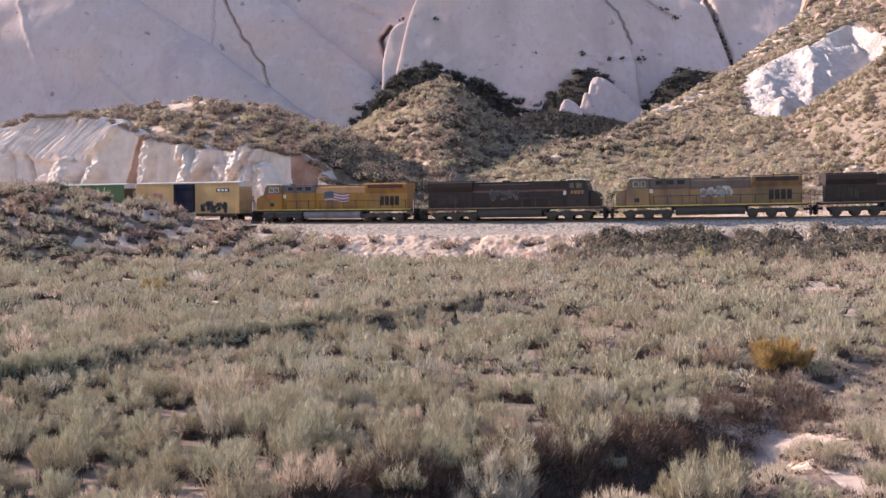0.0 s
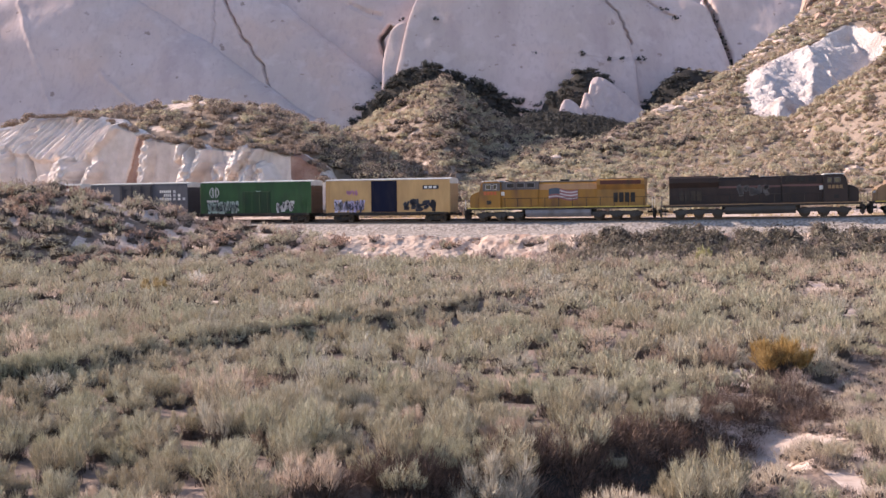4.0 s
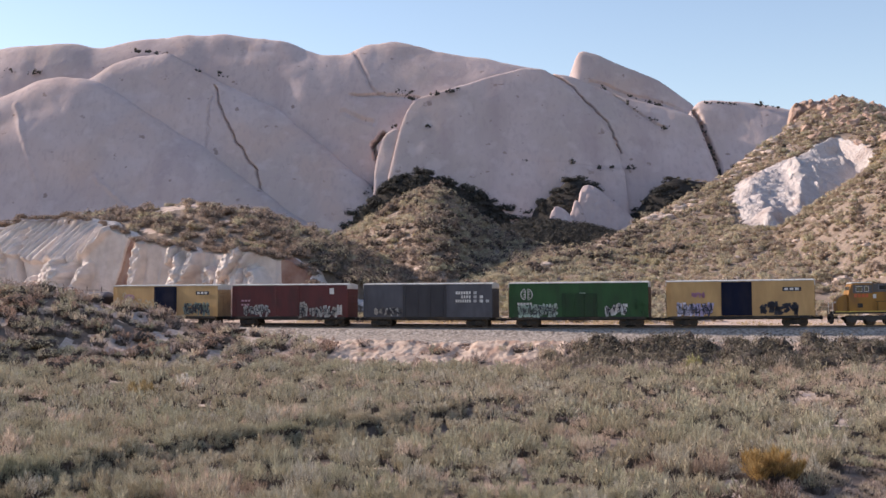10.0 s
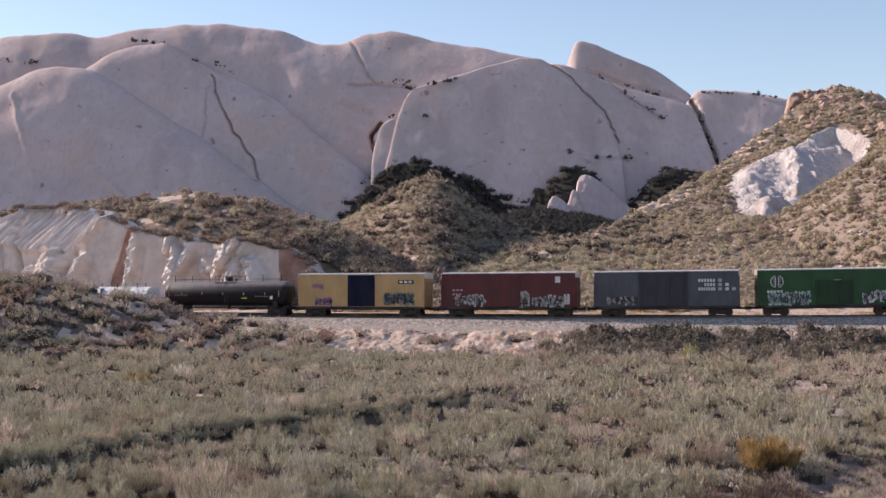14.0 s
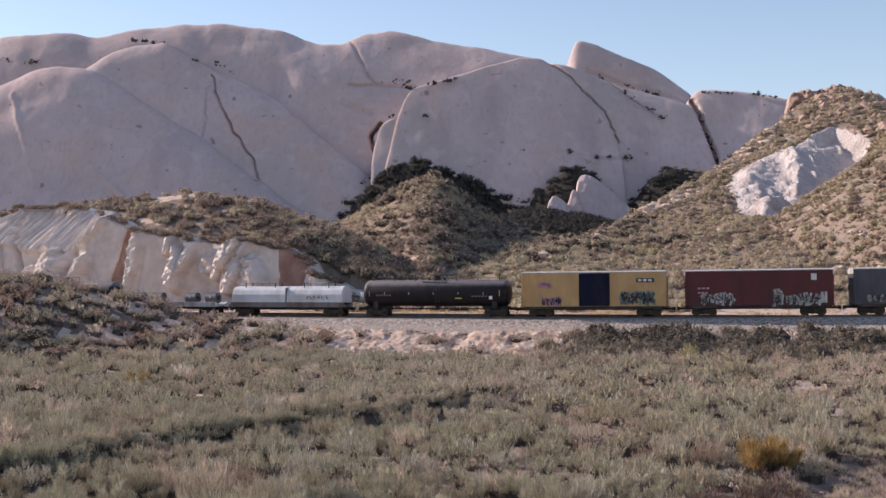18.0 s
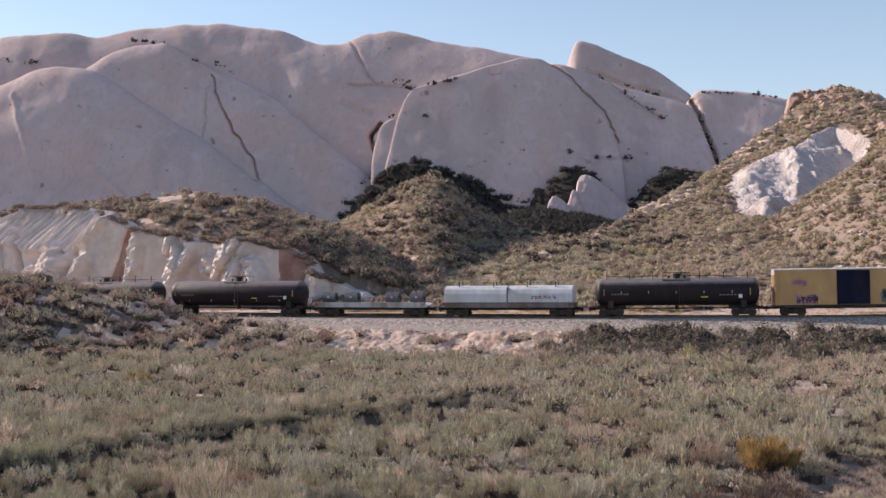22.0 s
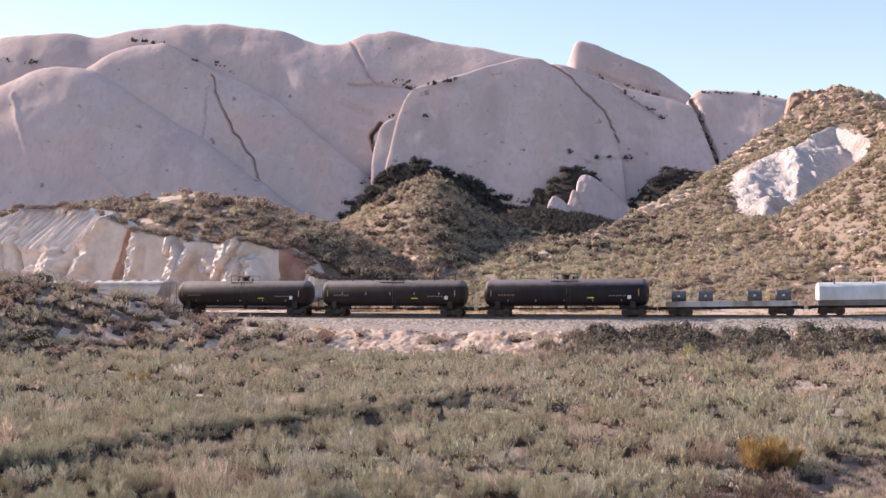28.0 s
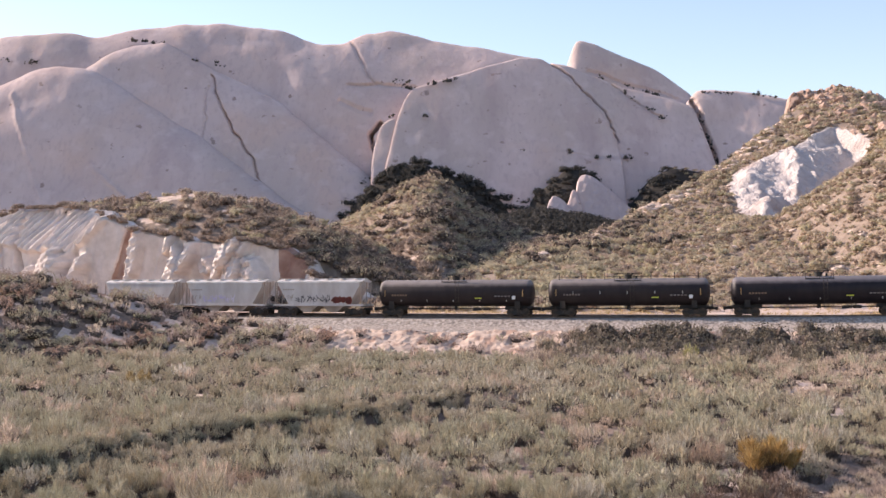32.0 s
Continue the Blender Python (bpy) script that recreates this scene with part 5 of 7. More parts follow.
P_CABWHITE = paint("pale_grey_cab_roof", (0.62, 0.60, 0.58), (0.42, 0.40, 0.38), 0.5)
P_TRUCK = paint("dusty_grey_truck", (0.058, 0.054, 0.054), (0.05, 0.045, 0.042), 0.75)
P_BLACK = paint("black_undercarriage", (0.024, 0.022, 0.022), (0.06, 0.045, 0.035), 0.7)
P_FADEDRED = paint("faded_red_band", (0.15, 0.075, 0.07), (0.10, 0.06, 0.055), 0.6)
P_ENDTAN = paint("weathered_tan_car_end", (0.36, 0.235, 0.125), (0.15, 0.095, 0.065), 0.7, (0.42, 0.66))
P_RED = paint("red_stripe", (0.30, 0.06, 0.045), (0.17, 0.05, 0.04), 0.5)
P_STRIPE = paint("yellow_sill_stripe", (0.62, 0.45, 0.10), (0.40, 0.28, 0.08), 0.5)
P_BOXTAN = paint("faded_yellow_boxcar_paint", (0.54, 0.335, 0.15), (0.40, 0.24, 0.11), 0.6, (0.45, 0.75))
P_NAVY = paint("navy_door_paint", (0.011, 0.014, 0.034), (0.02, 0.02, 0.035), 0.85, spec=0.12)
P_GREEN = paint("green_boxcar_paint", (0.034, 0.092, 0.038), (0.03, 0.06, 0.032), 0.6, spec=0.2)
P_GREENDOOR = paint("dark_green_door_paint", (0.024, 0.062, 0.028), (0.025, 0.046, 0.027), 0.6, spec=0.2)
P_SLATEDOOR = paint("dark_slate_door_paint", (0.058, 0.056, 0.064), (0.046, 0.044, 0.052), 0.65, spec=0.2)
P_SLATE = paint("slate_blue_boxcar_paint", (0.098, 0.098, 0.115), (0.07, 0.068, 0.08), 0.65, spec=0.2)
P_OXIDE = paint("oxide_red_boxcar_paint", (0.115, 0.026, 0.027), (0.075, 0.024, 0.025), 0.6)
P_ENDRUST = paint("rusty_car_end", (0.105, 0.062, 0.042), (0.065, 0.04, 0.03), 0.8)
P_ROOF = paint("galvanised_roof", (0.5, 0.48, 0.455), (0.36, 0.32, 0.285), 0.42)
P_TANK = paint("black_tank_paint", (0.018, 0.014, 0.018), (0.028, 0.022, 0.024), 0.5, (0.45, 0.8), 0.2)
P_TANKBROWN = paint("brown_black_tank_paint", (0.026, 0.019, 0.021), (0.038, 0.029, 0.028), 0.55, (0.45, 0.8), 0.2)


def sunlit_dust_top(m, z0, z1, colour):
    """Pale colour on the upper part of a shell: settled dust, and sunlight put into it."""
    nt = m.node_tree
    bsdf = nt.nodes["Principled BSDF"]
    src = bsdf.inputs["Base Color"].links[0].from_socket
    tc, sp, n, add, r, x = (nt.nodes.new("ShaderNode" + k) for k in ("TexCoord", "SeparateXYZ", "TexNoise", "Math", "MapRange", "Mix"))
    n.inputs["Scale"].default_value = 1.1
    add.operation = "MULTIPLY_ADD"
    add.inputs[1].default_value = 0.3
    r.inputs["From Min"].default_value, r.inputs["From Max"].default_value = z0 + 0.15, z1 + 0.15
    r.inputs["To Max"].default_value = 0.85
    x.data_type = "RGBA"
    x.inputs["B"].default_value = (*colour, 1)
    nt.links.new(tc.outputs["Object"], sp.inputs[0])
    nt.links.new(tc.outputs["Object"], n.inputs["Vector"])
    nt.links.new(n.outputs["Fac"], add.inputs[0])
    nt.links.new(sp.outputs["Z"], add.inputs[2])
    nt.links.new(add.outputs[0], r.inputs["Value"])
    nt.links.new(r.outputs[0], x.inputs["Factor"])
    nt.links.new(src, x.inputs["A"])
    nt.links.new(x.outputs["Result"], bsdf.inputs["Base Color"])


# Tank tops lightened for the sun on them as well as for dust.
sunlit_dust_top(P_TANK, 3.5, 3.95, (0.21, 0.185, 0.19))
sunlit_dust_top(P_TANKBROWN, 3.45, 3.95, (0.25, 0.215, 0.205))
P_HOOD = paint("pale_grey_coil_hood", (0.62, 0.63, 0.66), (0.48, 0.47, 0.47), 0.5)
P_PALESILL = paint("pale_coil_car_sill", (0.46, 0.46, 0.48), (0.24, 0.20, 0.18), 0.6)
P_SILL = paint("rusty_grey_car_sill", (0.20, 0.175, 0.175), (0.13, 0.095, 0.08), 0.6)
P_COIL = shade("rolled_steel", (0.13, 0.13, 0.145), (0.09, 0.09, 0.10), 3, 0.5, 0.5)
P_HOPPER = paint("pale_grey_hopper_paint", (0.57, 0.525, 0.505), (0.43, 0.37, 0.34), 0.6, (0.45, 0.75))
P_HOPEND = paint("dusty_hopper_end", (0.40, 0.335, 0.29), (0.26, 0.205, 0.17), 0.8)
P_WHITE = paint("white_marking", (0.70, 0.69, 0.68), (0.50, 0.47, 0.45), 0.6)
P_GLASS = shade("dark_cab_glass", (0.02, 0.025, 0.03), (0.03, 0.03, 0.035), 2, 0.08, spec=0.6)
P_LAV = paint("lavender_spray_paint", (0.50, 0.44, 0.66), (0.62, 0.58, 0.70), 0.6)
P_PALE = paint("pale_spray_paint", (0.42, 0.50, 0.44), (0.34, 0.44, 0.38), 0.6)
P_TEAL = paint("teal_spray_paint", (0.17, 0.24, 0.22), (0.24, 0.27, 0.22), 0.6)
P_INK = paint("black_spray_paint", (0.03, 0.03, 0.045), (0.05, 0.05, 0.06), 0.6)
P_PINK = paint("pink_spray_paint", (0.46, 0.22, 0.32), (0.48, 0.28, 0.30), 0.6)
P_FLAGRED = paint("faded_flag_red", (0.27, 0.10, 0.11), (0.24, 0.10, 0.10), 0.6)
P_FLAGWHITE = paint("faded_flag_white", (0.50, 0.45, 0.47), (0.40, 0.34, 0.32), 0.6)
P_FLAGBLUE = paint("faded_flag_blue", (0.06, 0.085, 0.12), (0.09, 0.10, 0.12), 0.6)
P_PEACH = paint("faded_peach_paint", (0.42, 0.24, 0.13), (0.34, 0.19, 0.10), 0.5)
P_GRILLE = paint("dark_red_brown_grille", (0.10, 0.035, 0.025), (0.06, 0.03, 0.02), 0.7)
P_BLUE = paint("blue_marking", (0.07, 0.08, 0.15), (0.09, 0.09, 0.14), 0.6)
P_ORANGE = paint("orange_red_number", (0.55, 0.12, 0.05), (0.45, 0.12, 0.06), 0.6)
P_LIME = paint("lime_marking", (0.50, 0.52, 0.06), (0.40, 0.40, 0.08), 0.6)
P_WHEEL = shade("worn_wheel_steel", (0.09, 0.065, 0.05), (0.05, 0.04, 0.035), 6, 0.5, 0.5)


# ---- the train: shapes ----
def boxes(*items, bevel=0.015):
    """One bmesh of boxes, each (x0, x1, y0, y1, z0, z1)."""
    bm = bmesh.new()
    for x0, x1, y0, y1, z0, z1 in items:
        r = bmesh.ops.create_cube(bm, size=1.0)
        bmesh.ops.scale(bm, vec=(x1 - x0, y1 - y0, z1 - z0), verts=r["verts"])
        bmesh.ops.translate(bm, vec=((x0 + x1) / 2, (y0 + y1) / 2, (z0 + z1) / 2), verts=r["verts"])
    if bevel:
        bmesh.ops.bevel(bm, geom=bm.edges[:], offset=bevel, segments=1, affect="EDGES")
    return bm


def rod(bm, a, b, radius, segments=8):
    """A round bar from a to b, added to bm."""
    a, b = Vector(a), Vector(b)
    m = Matrix.Translation((a + b) / 2) @ (b - a).to_track_quat("Z", "Y").to_matrix().to_4x4()
    bmesh.ops.create_cone(bm, cap_ends=True, segments=segments, radius1=radius, radius2=radius, depth=(b - a).length, matrix=m)
    return bm


def prism(outline, y0, y1, bevel=0.0):
    """An (x, z) outline drawn out from y0 to y1."""
    bm = bmesh.new()
    a = [bm.verts.new((x, y0, z)) for x, z in outline]
    b = [bm.verts.new((x, y1, z)) for x, z in outline]
    bm.faces.new(a), bm.faces.new(b[::-1])
    for i in range(len(a)):
        j = (i + 1) % len(a)
        bm.faces.new((a[i], b[i], b[j], a[j]))
    bmesh.ops.recalc_face_normals(bm, faces=bm.faces[:])
    if bevel:
        bmesh.ops.bevel(bm, geom=bm.edges[:], offset=bevel, segments=2, affect="EDGES")
    return bm


def prism_x(outline, x0, x1, bevel=0.0):
    """A (y, z) outline drawn out along the car from x0 to x1."""
    bm = prism(outline, x0, x1, bevel)
    for v in bm.verts:
        v.co = Vector((v.co.y, v.co.x, v.co.z))
    bmesh.ops.recalc_face_normals(bm, faces=bm.faces[:])
    return bm


def mesh_of(name, bm, mat):
    me = bpy.data.meshes.new(name)
    bm.to_mesh(me)
    bm.free()
    me.materials.append(mat)
    return me


def shared(name, me, parent, m=None):
    """A part that shares its mesh with others of its kind."""
    ob = new(name, me)
    ob.parent = parent
    if m is not None:
        ob.matrix_basis = m
    return ob


def wheelset_mesh(radius):
    bm = bmesh.new()
    rod(bm, (0, -1.05, 0), (0, 1.05, 0), 0.085, 10)
    for y in (-0.753, 0.753):
        o = 0.06 if y > 0 else -0.06
        rod(bm, (0, y - 0.065, 0), (0, y + 0.065, 0), radius, 24)
        rod(bm, (0, y - o - 0.015, 0), (0, y - o + 0.015, 0), radius + 0.03, 24)
        rod(bm, (0, y + o * 1.1, 0), (0, y + o * 1.3, 0), radius * 0.42, 14)
    return mesh_of("wheelset", bm, P_WHEEL)


def freight_truck_mesh():
    bm = boxes((-0.22, 0.22, -1.15, 1.15, 0.45, 0.72), bevel=0.03)
    for y in (-1.02, 1.02):
        side = prism([(-1.12, 0.62), (-1.12, 0.40), (-0.72, 0.36), (-0.42, 0.18), (0.42, 0.18), (0.72, 0.36), (1.12, 0.40), (1.12, 0.62),
                      (0.62, 0.66), (0.35, 0.78), (-0.35, 0.78), (-0.62, 0.66)], y - 0.07, y + 0.07, 0.02)
        join_bm(bm, side)
        for x in (-0.89, 0.89):
            rod(bm, (x, y - 0.14, 0.457), (x, y + 0.14, 0.457), 0.15, 10)
        for x in (-0.13, 0, 0.13):
            rod(bm, (x, y - 0.11, 0.22), (x, y - 0.11, 0.48), 0.055, 8)
    return mesh_of("truck", bm, P_BLACK)


def loco_truck_mesh():
    bm = boxes((-2.5, 2.5, -0.5, 0.5, 0.55, 0.8), bevel=0.03)
    for y in (-1.12, 1.12):
        side = prism([(-2.75, 0.95), (-2.75, 0.62), (-2.45, 0.42), (-1.7, 0.42), (-1.4, 0.62), (-0.7, 0.62), (-0.4, 0.42), (0.4, 0.42), (0.7, 0.62),
                      (1.4, 0.62), (1.7, 0.42), (2.45, 0.42), (2.75, 0.62), (2.75, 0.95), (1.0, 1.02), (-1.0, 1.02)], y - 0.09, y + 0.09, 0.02)
        join_bm(bm, side)
        for x in (-2.05, 0, 2.05):
            rod(bm, (x, y - 0.17, 0.53), (x, y + 0.17, 0.53), 0.2, 10)
        for x in (-1.05, 1.05):
            rod(bm, (x, y * 1.06, 0.55), (x, y * 1.06, 0.95), 0.12, 8)
        for x in (-2.6, -1.0, 1.0, 2.6):
            rod(bm, (x - 0.25, y * 1.08, 0.78), (x + 0.25, y * 1.08, 0.78), 0.08, 8)
    return mesh_of("truck", bm, P_TRUCK)


WHEEL_S, WHEEL_L = wheelset_mesh(0.457), wheelset_mesh(0.533)
TRUCK_S, TRUCK_L = freight_truck_mesh(), loco_truck_mesh()
COUPLER = mesh_of("coupler", join_bm(boxes((-0.75, 0.0, -0.11, 0.11, 0.74, 1.0), (-0.02, 0.32, -0.19, 0.19, 0.68, 1.06), bevel=0.03),
                                     rod(bmesh.new(), (0.2, -0.3, 0.45), (0.2, -0.12, 0.75), 0.03)), P_BLACK)
turning = []


def running_gear(car, truck_x, half, loco=False):
    """Trucks with their wheelsets, and a coupler at each end."""
    for x in (-truck_x, truck_x):
        t = shared("truck", TRUCK_L if loco else TRUCK_S, car, pose(x, 0, 0))
        for dx in ((-2.05, 0, 2.05) if loco else (-0.89, 0.89)):
            w = shared("wheelset", WHEEL_L if loco else WHEEL_S, t, pose(dx, 0, 0.533 if loco else 0.457))
            turning.append((w, dx, 0.533 if loco else 0.457))
    shared("coupler", COUPLER, car, pose(half - 0.35, 0, 0))
    shared("coupler", COUPLER, car, pose(-half + 0.35, 0, 0, 0, 0, 180))


def ladder_bm(x, y, z0, z1, width=0.4, rungs=None, axis="x"):
    bm = bmesh.new()
    rungs = rungs or max(2, int((z1 - z0) / 0.36))
    a, b = ((-width / 2, 0), (width / 2, 0)) if axis == "x" else ((0, -width / 2), (0, width / 2))
    for dx, dy in (a, b):
        rod(bm, (x + dx, y + dy, z0), (x + dx, y + dy, z1), 0.022, 6)
    for k in range(rungs):
        z = z0 + (k + 0.5) * (z1 - z0) / rungs
        rod(bm, (x + a[0], y + a[1], z), (x + b[0], y + b[1], z), 0.016, 6)
    return bm


def strokes(rng, x0, x1, z0, z1, y, letters, thick=0.1, deep=0.006):
    """Bold tangled strokes that fill a strip, as sprayed marks do."""
    bm = bmesh.new()
    step = (x1 - x0) / letters
    for k in range(letters):
        cx = x0 + (k + 0.5) * step
        for _ in range(rng.randint(6, 9)):
            px, pz = cx + rng.uniform(-0.34, 0.34) * step, rng.uniform(z0 + 0.1, z1 - 0.1)
            ln = rng.uniform(0.3, 0.8) * (z1 - z0)
            ang = rng.choice([0, 90, 90, 70, 110, 35, 145]) + rng.uniform(-12, 12)
            if abs(ang - 90) > 40:
                ln = min(ln, step * 0.75)
            m = pose(px, y, min(max(pz, z0 + ln * 0.35), z1 - ln * 0.35), 0, -ang, 0) @ Matrix.Diagonal((ln, deep, thick * rng.uniform(0.7, 1.5), 1))
            bmesh.ops.create_cube(bm, size=1.0, matrix=m)
    return bm


def bars(x0, x1, z, height, y, count, gap=0.3, deep=0.006):
    """A line of small plain bars."""
    w = (x1 - x0) / count
    return boxes(*[(x0 + k * w, x0 + (k + 1 - gap) * w, y - deep / 2, y + deep / 2, z, z + height) for k in range(count)], bevel=0)


def thing(name, label, category, group="train"):
    return tagged(new(name), label, category, group)


def locomotive(label, hood, roof, flag, worn, rear):
    """A six-axle diesel; its cab points along +x."""
    car = thing("locomotive", label, "locomotive", "locomotives")
    running_gear(car, 6.75, 11.25, loco=True)
    part("underframe", boxes((-10.7, 10.7, -1.45, 1.45, 1.28, 1.56), (-4.2, 4.2, -0.9, 0.9, 0.95, 1.3)), P_BLACK, car)
    part("fuel_tank", prism_x([(-1.38, 1.28), (-1.45, 0.85), (-1.2, 0.42), (1.2, 0.42), (1.45, 0.85), (1.38, 1.28)], -3.9, 3.7, 0.04), P_TANKGREY if not worn else P_TRUCK, car)
    for y in (-1.47, 1.47):
        part("sill_stripe", boxes((-10.6, 10.6, y - 0.012, y + 0.012, 1.47, 1.58), bevel=0), P_STRIPE if worn < 2 else P_YELLOW_OLD, car)
    # hoods
    part("engine_hood", prism_x([(-0.98, 1.56), (-0.98, 4.15), (-0.8, 4.42), (0.8, 4.42), (0.98, 4.15), (0.98, 1.56)], -4.6, 2.2, 0.02), hood, car)
    if worn:
        for y in (-1.0, 1.0):
            part("faded_band", boxes((-4.55, 2.15, y - 0.014, y + 0.014, 3.32, 3.55), bevel=0), P_FADEDRED, car, "faded red band along the hood")
            part("faded_band", boxes((2.25, 6.55, y * 1.155 - 0.014, y * 1.155 + 0.014, 3.36, 3.6), bevel=0), P_FADEDRED, car, "faded red band along the cabinet")
    for y in (-0.995, 0.995):
        part("upper_panel", boxes((-4.55, 2.15, y - 0.012, y + 0.012, 3.55, 4.2), bevel=0), P_PEACH if worn == 0 else roof, car)
    hood_roof = part("hood_roof", boxes((-4.5, 2.1, -0.84, 0.84, 4.42, 4.53)), roof if worn else P_HOODBROWN, car)
    # Pale strips added for the sun glare on the hood roof.
    for x0, x1 in ((-4.3, -2.2), (-0.1, 1.9)):
        part("roof_hatch", boxes((x0, x1, -0.78, 0.78, 4.53, 4.57)), P_ROOF, hood_roof, "pale strip for sun glare on the hood roof")
    part("exhaust_stack", boxes((-1.2, -0.2, -0.3, 0.3, 4.5, 4.72)), P_BLACK, hood_roof)
    part("radiator_section", prism_x([(-1.05, 1.56), (-1.05, 3.45), (-1.5, 4.0), (-1.5, 4.52), (-1.3, 4.66), (1.3, 4.66), (1.5, 4.52), (1.5, 4.0), (1.05, 3.45), (1.05, 1.56)],
                                     -10.0, -4.6, 0.02), rear, car)
    part("radiator_roof", boxes((-10.05, -4.7, -1.32, 1.32, 4.66, 4.72)), roof if worn else P_HOODBROWN, car)
    for y in (-1.51, 1.51):
        part("radiator_grille", boxes((-9.6, -5.0, y - 0.02, y + 0.02, 4.04, 4.5), bevel=0.0), P_GRILLE if worn == 0 else P_SOOT, car)
    for y in (-1.07, 1.07):
        for x in (-8.9, -8.25, -7.6, -6.95):
            part("louvre_panel", boxes((x, x + 0.5, y - 0.03, y + 0.03, 2.0, 3.1)), P_BLACK, car)
    part("equipment_cabinet", prism_x([(-1.15, 1.56), (-1.15, 4.3), (-0.95, 4.5), (0.95, 4.5), (1.15, 4.3), (1.15, 1.56)], 2.2, 6.6, 0.02), hood, car)
    part("cabinet_roof", boxes((2.15, 6.55, -1.2, 1.2, 3.62, 4.56)), roof, car)
    for y in (-1.21, 1.21):
        for x in (2.6, 3.8, 5.0):
            p = part("vent_box", boxes((x, x + 0.95, y - 0.035, y + 0.035, 3.82, 4.4)), P_TANKGREY if not worn else roof, car)
            part("vent_grille", boxes((x + 0.07, x + 0.88, y - 0.05, y + 0.05, 3.88, 4.34), bevel=0), P_BLACK, p)
        part("cabinet_door", boxes((2.3, 3.1, y * 0.955 - 0.02, y * 0.955 + 0.02, 1.75, 3.4)), hood, car)
    # doors along the engine
    for y in (-0.99, 0.99):
        for x in (-4.3, -3.3, -2.3, -1.3, -0.3, 0.7):
            part("hood_door", boxes((x, x + 0.9, y - 0.015, y + 0.015, 1.8, 3.9), bevel=0.01), hood, car)
    # cab and nose
    cab = part("cab", prism([(6.6, 1.56), (6.6, 4.45), (6.85, 4.62), (8.55, 4.62), (8.9, 4.4), (9.2, 3.35), (9.2, 1.56)], -1.5, 1.5, 0.05), hood, car)
    # The pale roof colour also carries sun glare.
    part("cab_roof", boxes((6.65, 8.85, -1.42, 1.42, 4.55, 4.70), bevel=0.05), P_CABWHITE, cab)
    part("nose", prism([(9.2, 1.56), (9.2, 3.42), (9.6, 3.36), (10.25, 3.02), (10.35, 2.8), (10.35, 1.56)], -1.2, 1.2, 0.08), hood, car)
    for y in (-1.5, 1.5):
        part("window_band", boxes((6.64, 8.72, y - 0.012, y + 0.012, 3.5, 4.42), bevel=0), roof, cab, "dark band round the cab windows")
        for x0, x1 in ((7.02, 7.5), (7.72, 8.4)):
            f = part("window_frame", boxes((x0, x1, y - 0.03, y + 0.03, 3.68, 4.26)), P_CABWHITE if worn < 2 else P_HOODGREY, cab)
            part("window_pane", boxes((x0 + 0.05, x1 - 0.05, y - 0.04, y + 0.04, 3.73, 4.21), bevel=0), P_GLASS, f)
        part("number_marking", bars(7.1, 8.7, 3.05, 0.38, y * 1.006, 4, 0.25), P_ORANGE if worn == 0 else P_YELLOW_OLD, cab)
        part("cab_emblem", boxes((6.2, 6.62, y * 0.775 - 0.01, y * 0.775 + 0.01, 2.95, 3.4), bevel=0), P_WHITE, cab)
        part("battery_box_door", boxes((7.7, 8.25, y * 1.0 - 0.02, y * 1.0 + 0.02, 1.95, 2.4)), P_BLACK, cab)
    for y in (-0.65, 0.65):
        part("windshield", boxes((8.98, 9.06, y - 0.55, y + 0.55, 3.55, 4.25), bevel=0.02), P_GLASS, cab)
    for y in (-0.3, 0.3):
        part("headlight", rod(bmesh.new(), (10.3, y, 2.55), (10.42, y, 2.55), 0.12, 12), P_WHITE, car)
    part("horn", rod(bmesh.new(), (5.6, 0, 4.6), (6.3, 0, 4.75), 0.06), P_BLACK, car)
    # flag or worn emblem on the hood
    for y in (-1.012, 1.012):
        if flag:
            flagm = new("flag")
            flagm.parent = car
            wave = [0.0, 0.10, 0.16, 0.12, 0.02, -0.06, -0.08, -0.02, 0.08]
            for k in range(7):
                for q in range(8):
                    x0, x1 = 1.0 - q * 0.42, 1.0 - (q + 1) * 0.42
                    z0, z1 = 2.45 + k * 0.17 - q * 0.02, 2.45 + k * 0.17 - (q + 1) * 0.02
                    if q < 3 and k >= 3:
                        mat, name = P_FLAGBLUE, "flag_canton"
                    else:
                        mat, name = (P_FLAGRED if k % 2 == 0 else P_FLAGWHITE), "flag_stripe"
                    part(name, prism([(x1, z1 + wave[q + 1]), (x1, z1 + wave[q + 1] + 0.17), (x0, z0 + wave[q] + 0.17), (x0, z0 + wave[q])], y - 0.012, y + 0.012), mat, flagm)
        else:
            part("worn_emblem", strokes(random_state(int(y * 10) + worn), -2.6, 0.9, 2.5, 3.6, y, 5, 0.35), P_ROOF if worn == 1 else P_HOODGREY, car, "half washed-off pale emblem")
    # handrails and steps
    for y in (-1.42, 1.42):
        for x in (-9.9, -8.2, -6.6, -5.0, -3.4, -1.8, -0.2, 1.4, 3.0, 4.6, 6.1):
            part("rail_post", rod(bmesh.new(), (x, y, 1.56), (x, y, 2.6), 0.034, 6), P_BLACK, car)
        part("handrail", rod(bmesh.new(), (-10.4, y, 2.6), (6.3, y, 2.6), 0.026, 6), P_BLACK, car)
        for x in (-10.85, 10.85):
            part("steps", ladder_bm(x - math.copysign(0.15, x), y * 0.93, 0.35, 1.56, 0.55, 4), P_BLACK, car)
            part("end_post", rod(bmesh.new(), (x, y * 0.9, 1.3), (x, y * 0.9, 2.6), 0.03, 6), P_WHITE if not worn else P_HOODGREY, car)
